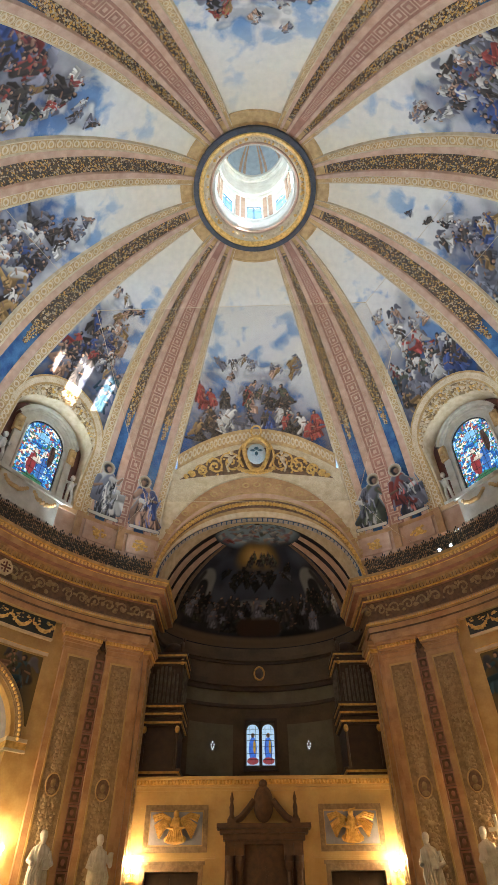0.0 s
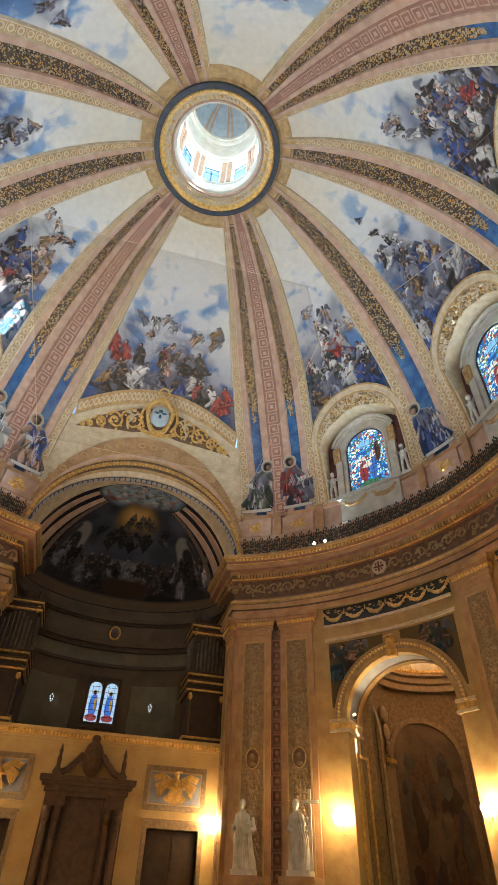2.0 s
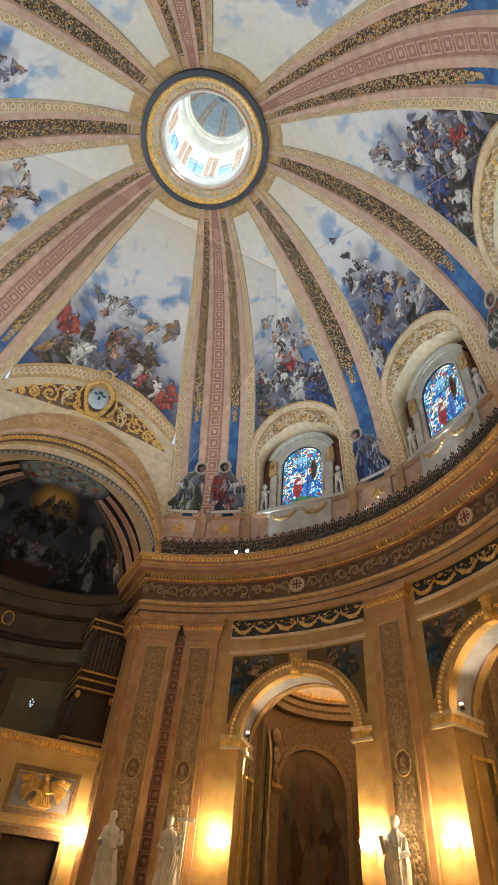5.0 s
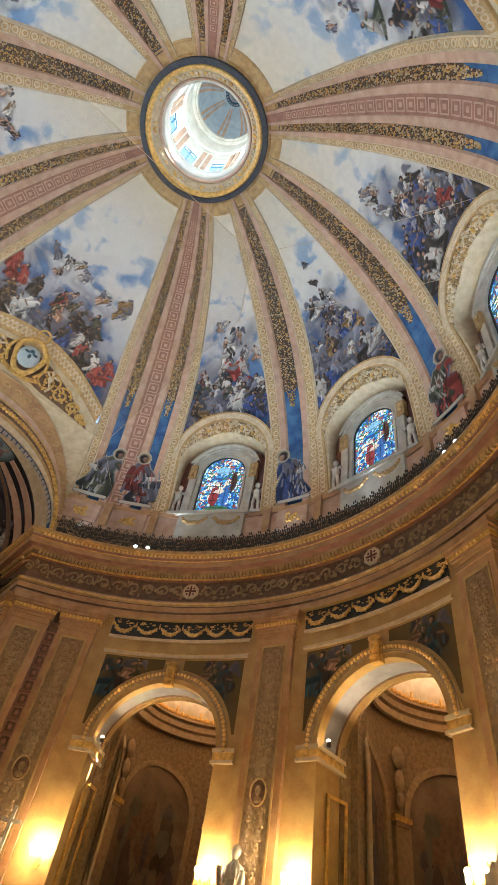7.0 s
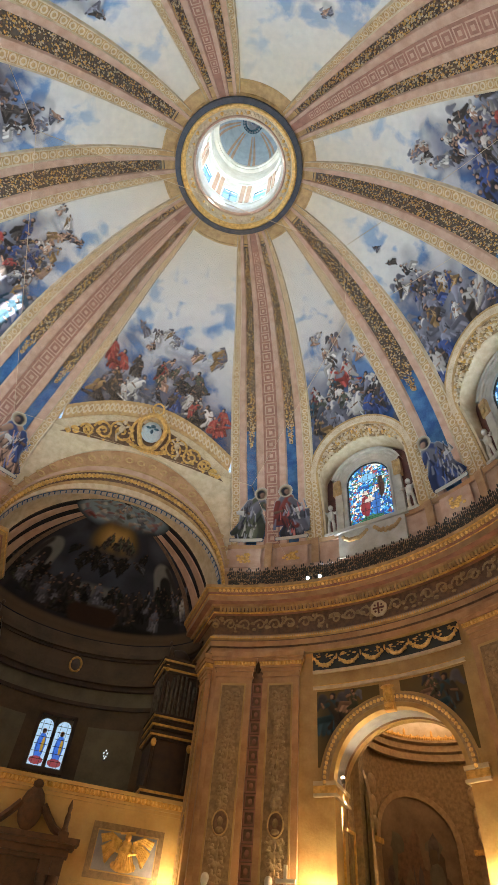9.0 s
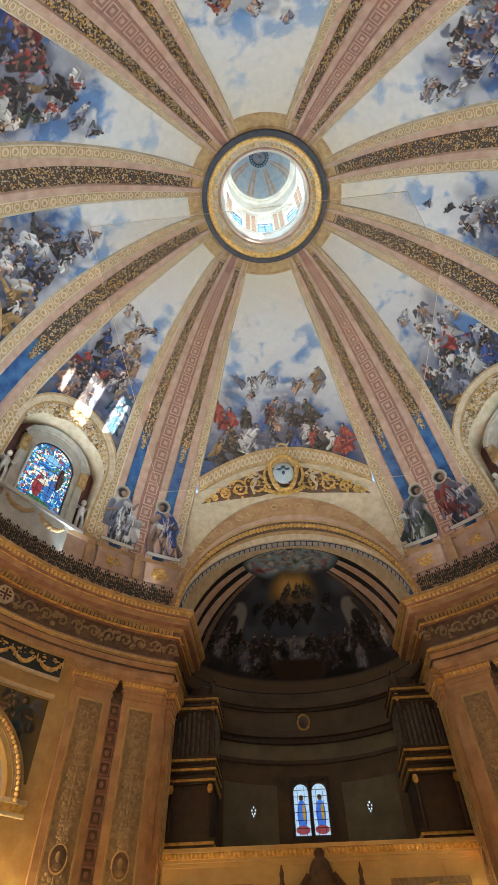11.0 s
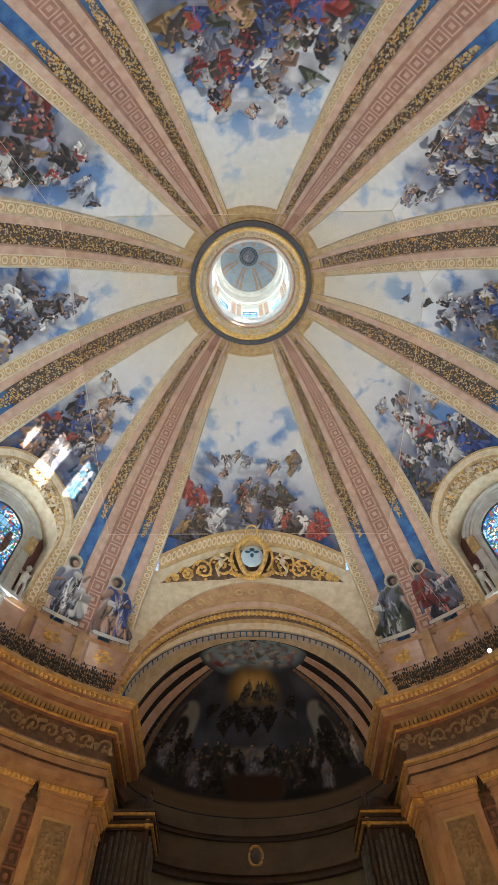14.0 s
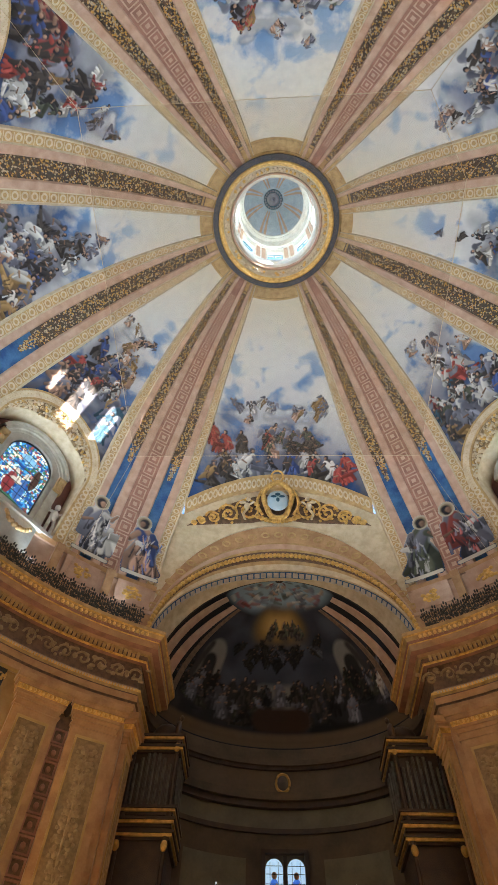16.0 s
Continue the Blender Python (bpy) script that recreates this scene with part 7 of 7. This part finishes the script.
# ---- candle lamps on the walls ----
def wall_lamp():
    ob = thing("wall_lamp", "gilt wall bracket with five lit globe bulbs", "wall lamp", "wall lamps of the rotunda")
    g = Geo()
    g.box(-0.1, 0.1, 0, 0.06, -0.7, 0.15, 0)
    g.tube([(0, 0.05, -0.35), (0, 0.3, -0.5), (0, 0.42, -0.25)], 0.035, 0, 6)
    part("bracket", g, GOLD, ob)
    for dx, dy, dz in ((0, 0.44, 0.12), (-0.3, 0.36, -0.1), (0.3, 0.36, -0.1), (-0.16, 0.5, -0.3), (0.16, 0.5, -0.3)):
        g = Geo()
        g.tube([(0, 0.4, -0.35), (dx * 0.6, dy, dz - 0.38), (dx, dy, dz - 0.12)], 0.02, 0, 5)
        arm = part("arm", g, GOLD, ob)
        g = Geo()
        g.blob((dx, dy, dz), 0.085, 0.085, 0.11, 0, None, 10, 7)
        part("bulb", g, GLOW, arm, "lit globe bulb")
    return ob


w0 = wall_lamp()
lamp_spots = []
for c in CHAPELS:
    for s in (-1, 1):
        lamp_spots.append((on_wall(c + s * 11.75), 5.1))
for s in (-1, 1):
    lamp_spots.append((pose(s * 6.15, SY - 0.02, 0, 0, 0, 180), 4.9))
for i, (m, z) in enumerate(lamp_spots):
    m = m @ Matrix.Translation((0, 0, z))
    if i == 0:
        w0.matrix_world = m
    else:
        copy_thing(w0, m)
    p = m @ Vector((0, 0.45, 0.05))
    lamp("wall_lamp_light", "POINT", Matrix.Translation(p), 74, WARM, 0.18)


# small spots on the imposts that light the arch soffits
for c in CHAPELS:
    ob = thing("impost_spot", "small bright spotlight on an impost", "spotlight", "impost spotlights")
    m = Matrix.Rotation(radians(-c), 4, "Z")
    g = Geo()
    g.lathe([(0.0, 0), (0.09, 0.0), (0.09, 0.12), (0.06, 0.2)], (-2.6, 16.75, 9.07), 10, 0)
    part("housing", g, IRON, ob)
    g = Geo()
    g.blob((-2.6, 16.72, 9.28), 0.08, 0.08, 0.05, 0, None, 10, 6)
    part("lens", g, GLOW, ob, "glowing lens")
    ob.matrix_world = m
    lamp("impost_light", "SPOT", m @ look((-2.5, 16.9, 9.36), (2.2, 17.8, 11.0)), 95, (1.0, 0.78, 0.46), 0.05, 150)


# floodlight housings on the cornice
def floodlight():
    ob = thing("floodlight", "pair of black floodlights with cool white lenses on the cornice", "floodlight", "cornice floodlights")
    for s in (-1, 1):
        g = Geo()
        g.box(s * 0.35 - 0.16, s * 0.35 + 0.16, 0.75, 1.0, 18.42, 18.75, 0)
        h = part("housing", g, IRON, ob)
        g = Geo()
        g.blob((s * 0.35, 1.01, 18.62), 0.1, 0.03, 0.1, 0, None, 12, 6)
        part("lens", g, GLOWBLUE, h, "glowing cool white lens")
    return ob


f0 = floodlight()
f0.matrix_world = on_wall(43.0)
for a in (110.0, 139.5, 219.5, 250.0):
    copy_thing(f0, on_wall(a))


# ---- safety net hung under the dome ----
def safety_net():
    ob = thing("safety_net", "fine pale safety net hung on thin ropes under the dome", "net")
    mat = bpy.data.materials.new("fine_net")
    mat.use_nodes = True
    n, l = mat.node_tree.nodes, mat.node_tree.links
    b = n["Principled BSDF"]
    b.inputs["Base Color"].default_value, b.inputs["Roughness"].default_value = (0.62, 0.58, 0.52, 1), 0.9
    tr = n.new("ShaderNodeBsdfTransparent")
    mx = n.new("ShaderNodeMixShader")
    mx.inputs[0].default_value = 0.12
    l.new(tr.outputs[0], mx.inputs[1])
    l.new(b.outputs[0], mx.inputs[2])
    l.new(mx.outputs[0], n["Material Output"].inputs["Surface"])
    corners = [(-5.0, -6.4), (2.9, -6.6), (4.0, -4.8), (4.0, 2.9), (-4.9, 2.9)]
    g = Geo()
    g.fan([(x, y, 15.6) for x, y in corners], 0)
    sheet = part("net_sheet", g, mat, ob, "fine see-through mesh", 0)
    sheet.visible_shadow = False
    g = Geo()
    g.tube([(x, y, 15.6) for x, y in corners], 0.009, 0, 5, True)
    part("border_rope", g, LIGHT, ob)
    for (x, y), az in zip(corners, (218, 150, 142, 41, 319)):
        g = Geo()
        e = at(az, 15.7, 18.6)
        a = Vector((x, y, 15.6))
        g.tube([a.lerp(e, t) - Vector((0, 0, 0.5 * math.sin(math.pi * t))) for t in steps(0, 1, 10)], 0.006, 0, 5)
        part("stay_rope", g, LIGHT, ob)
    return ob


safety_net()
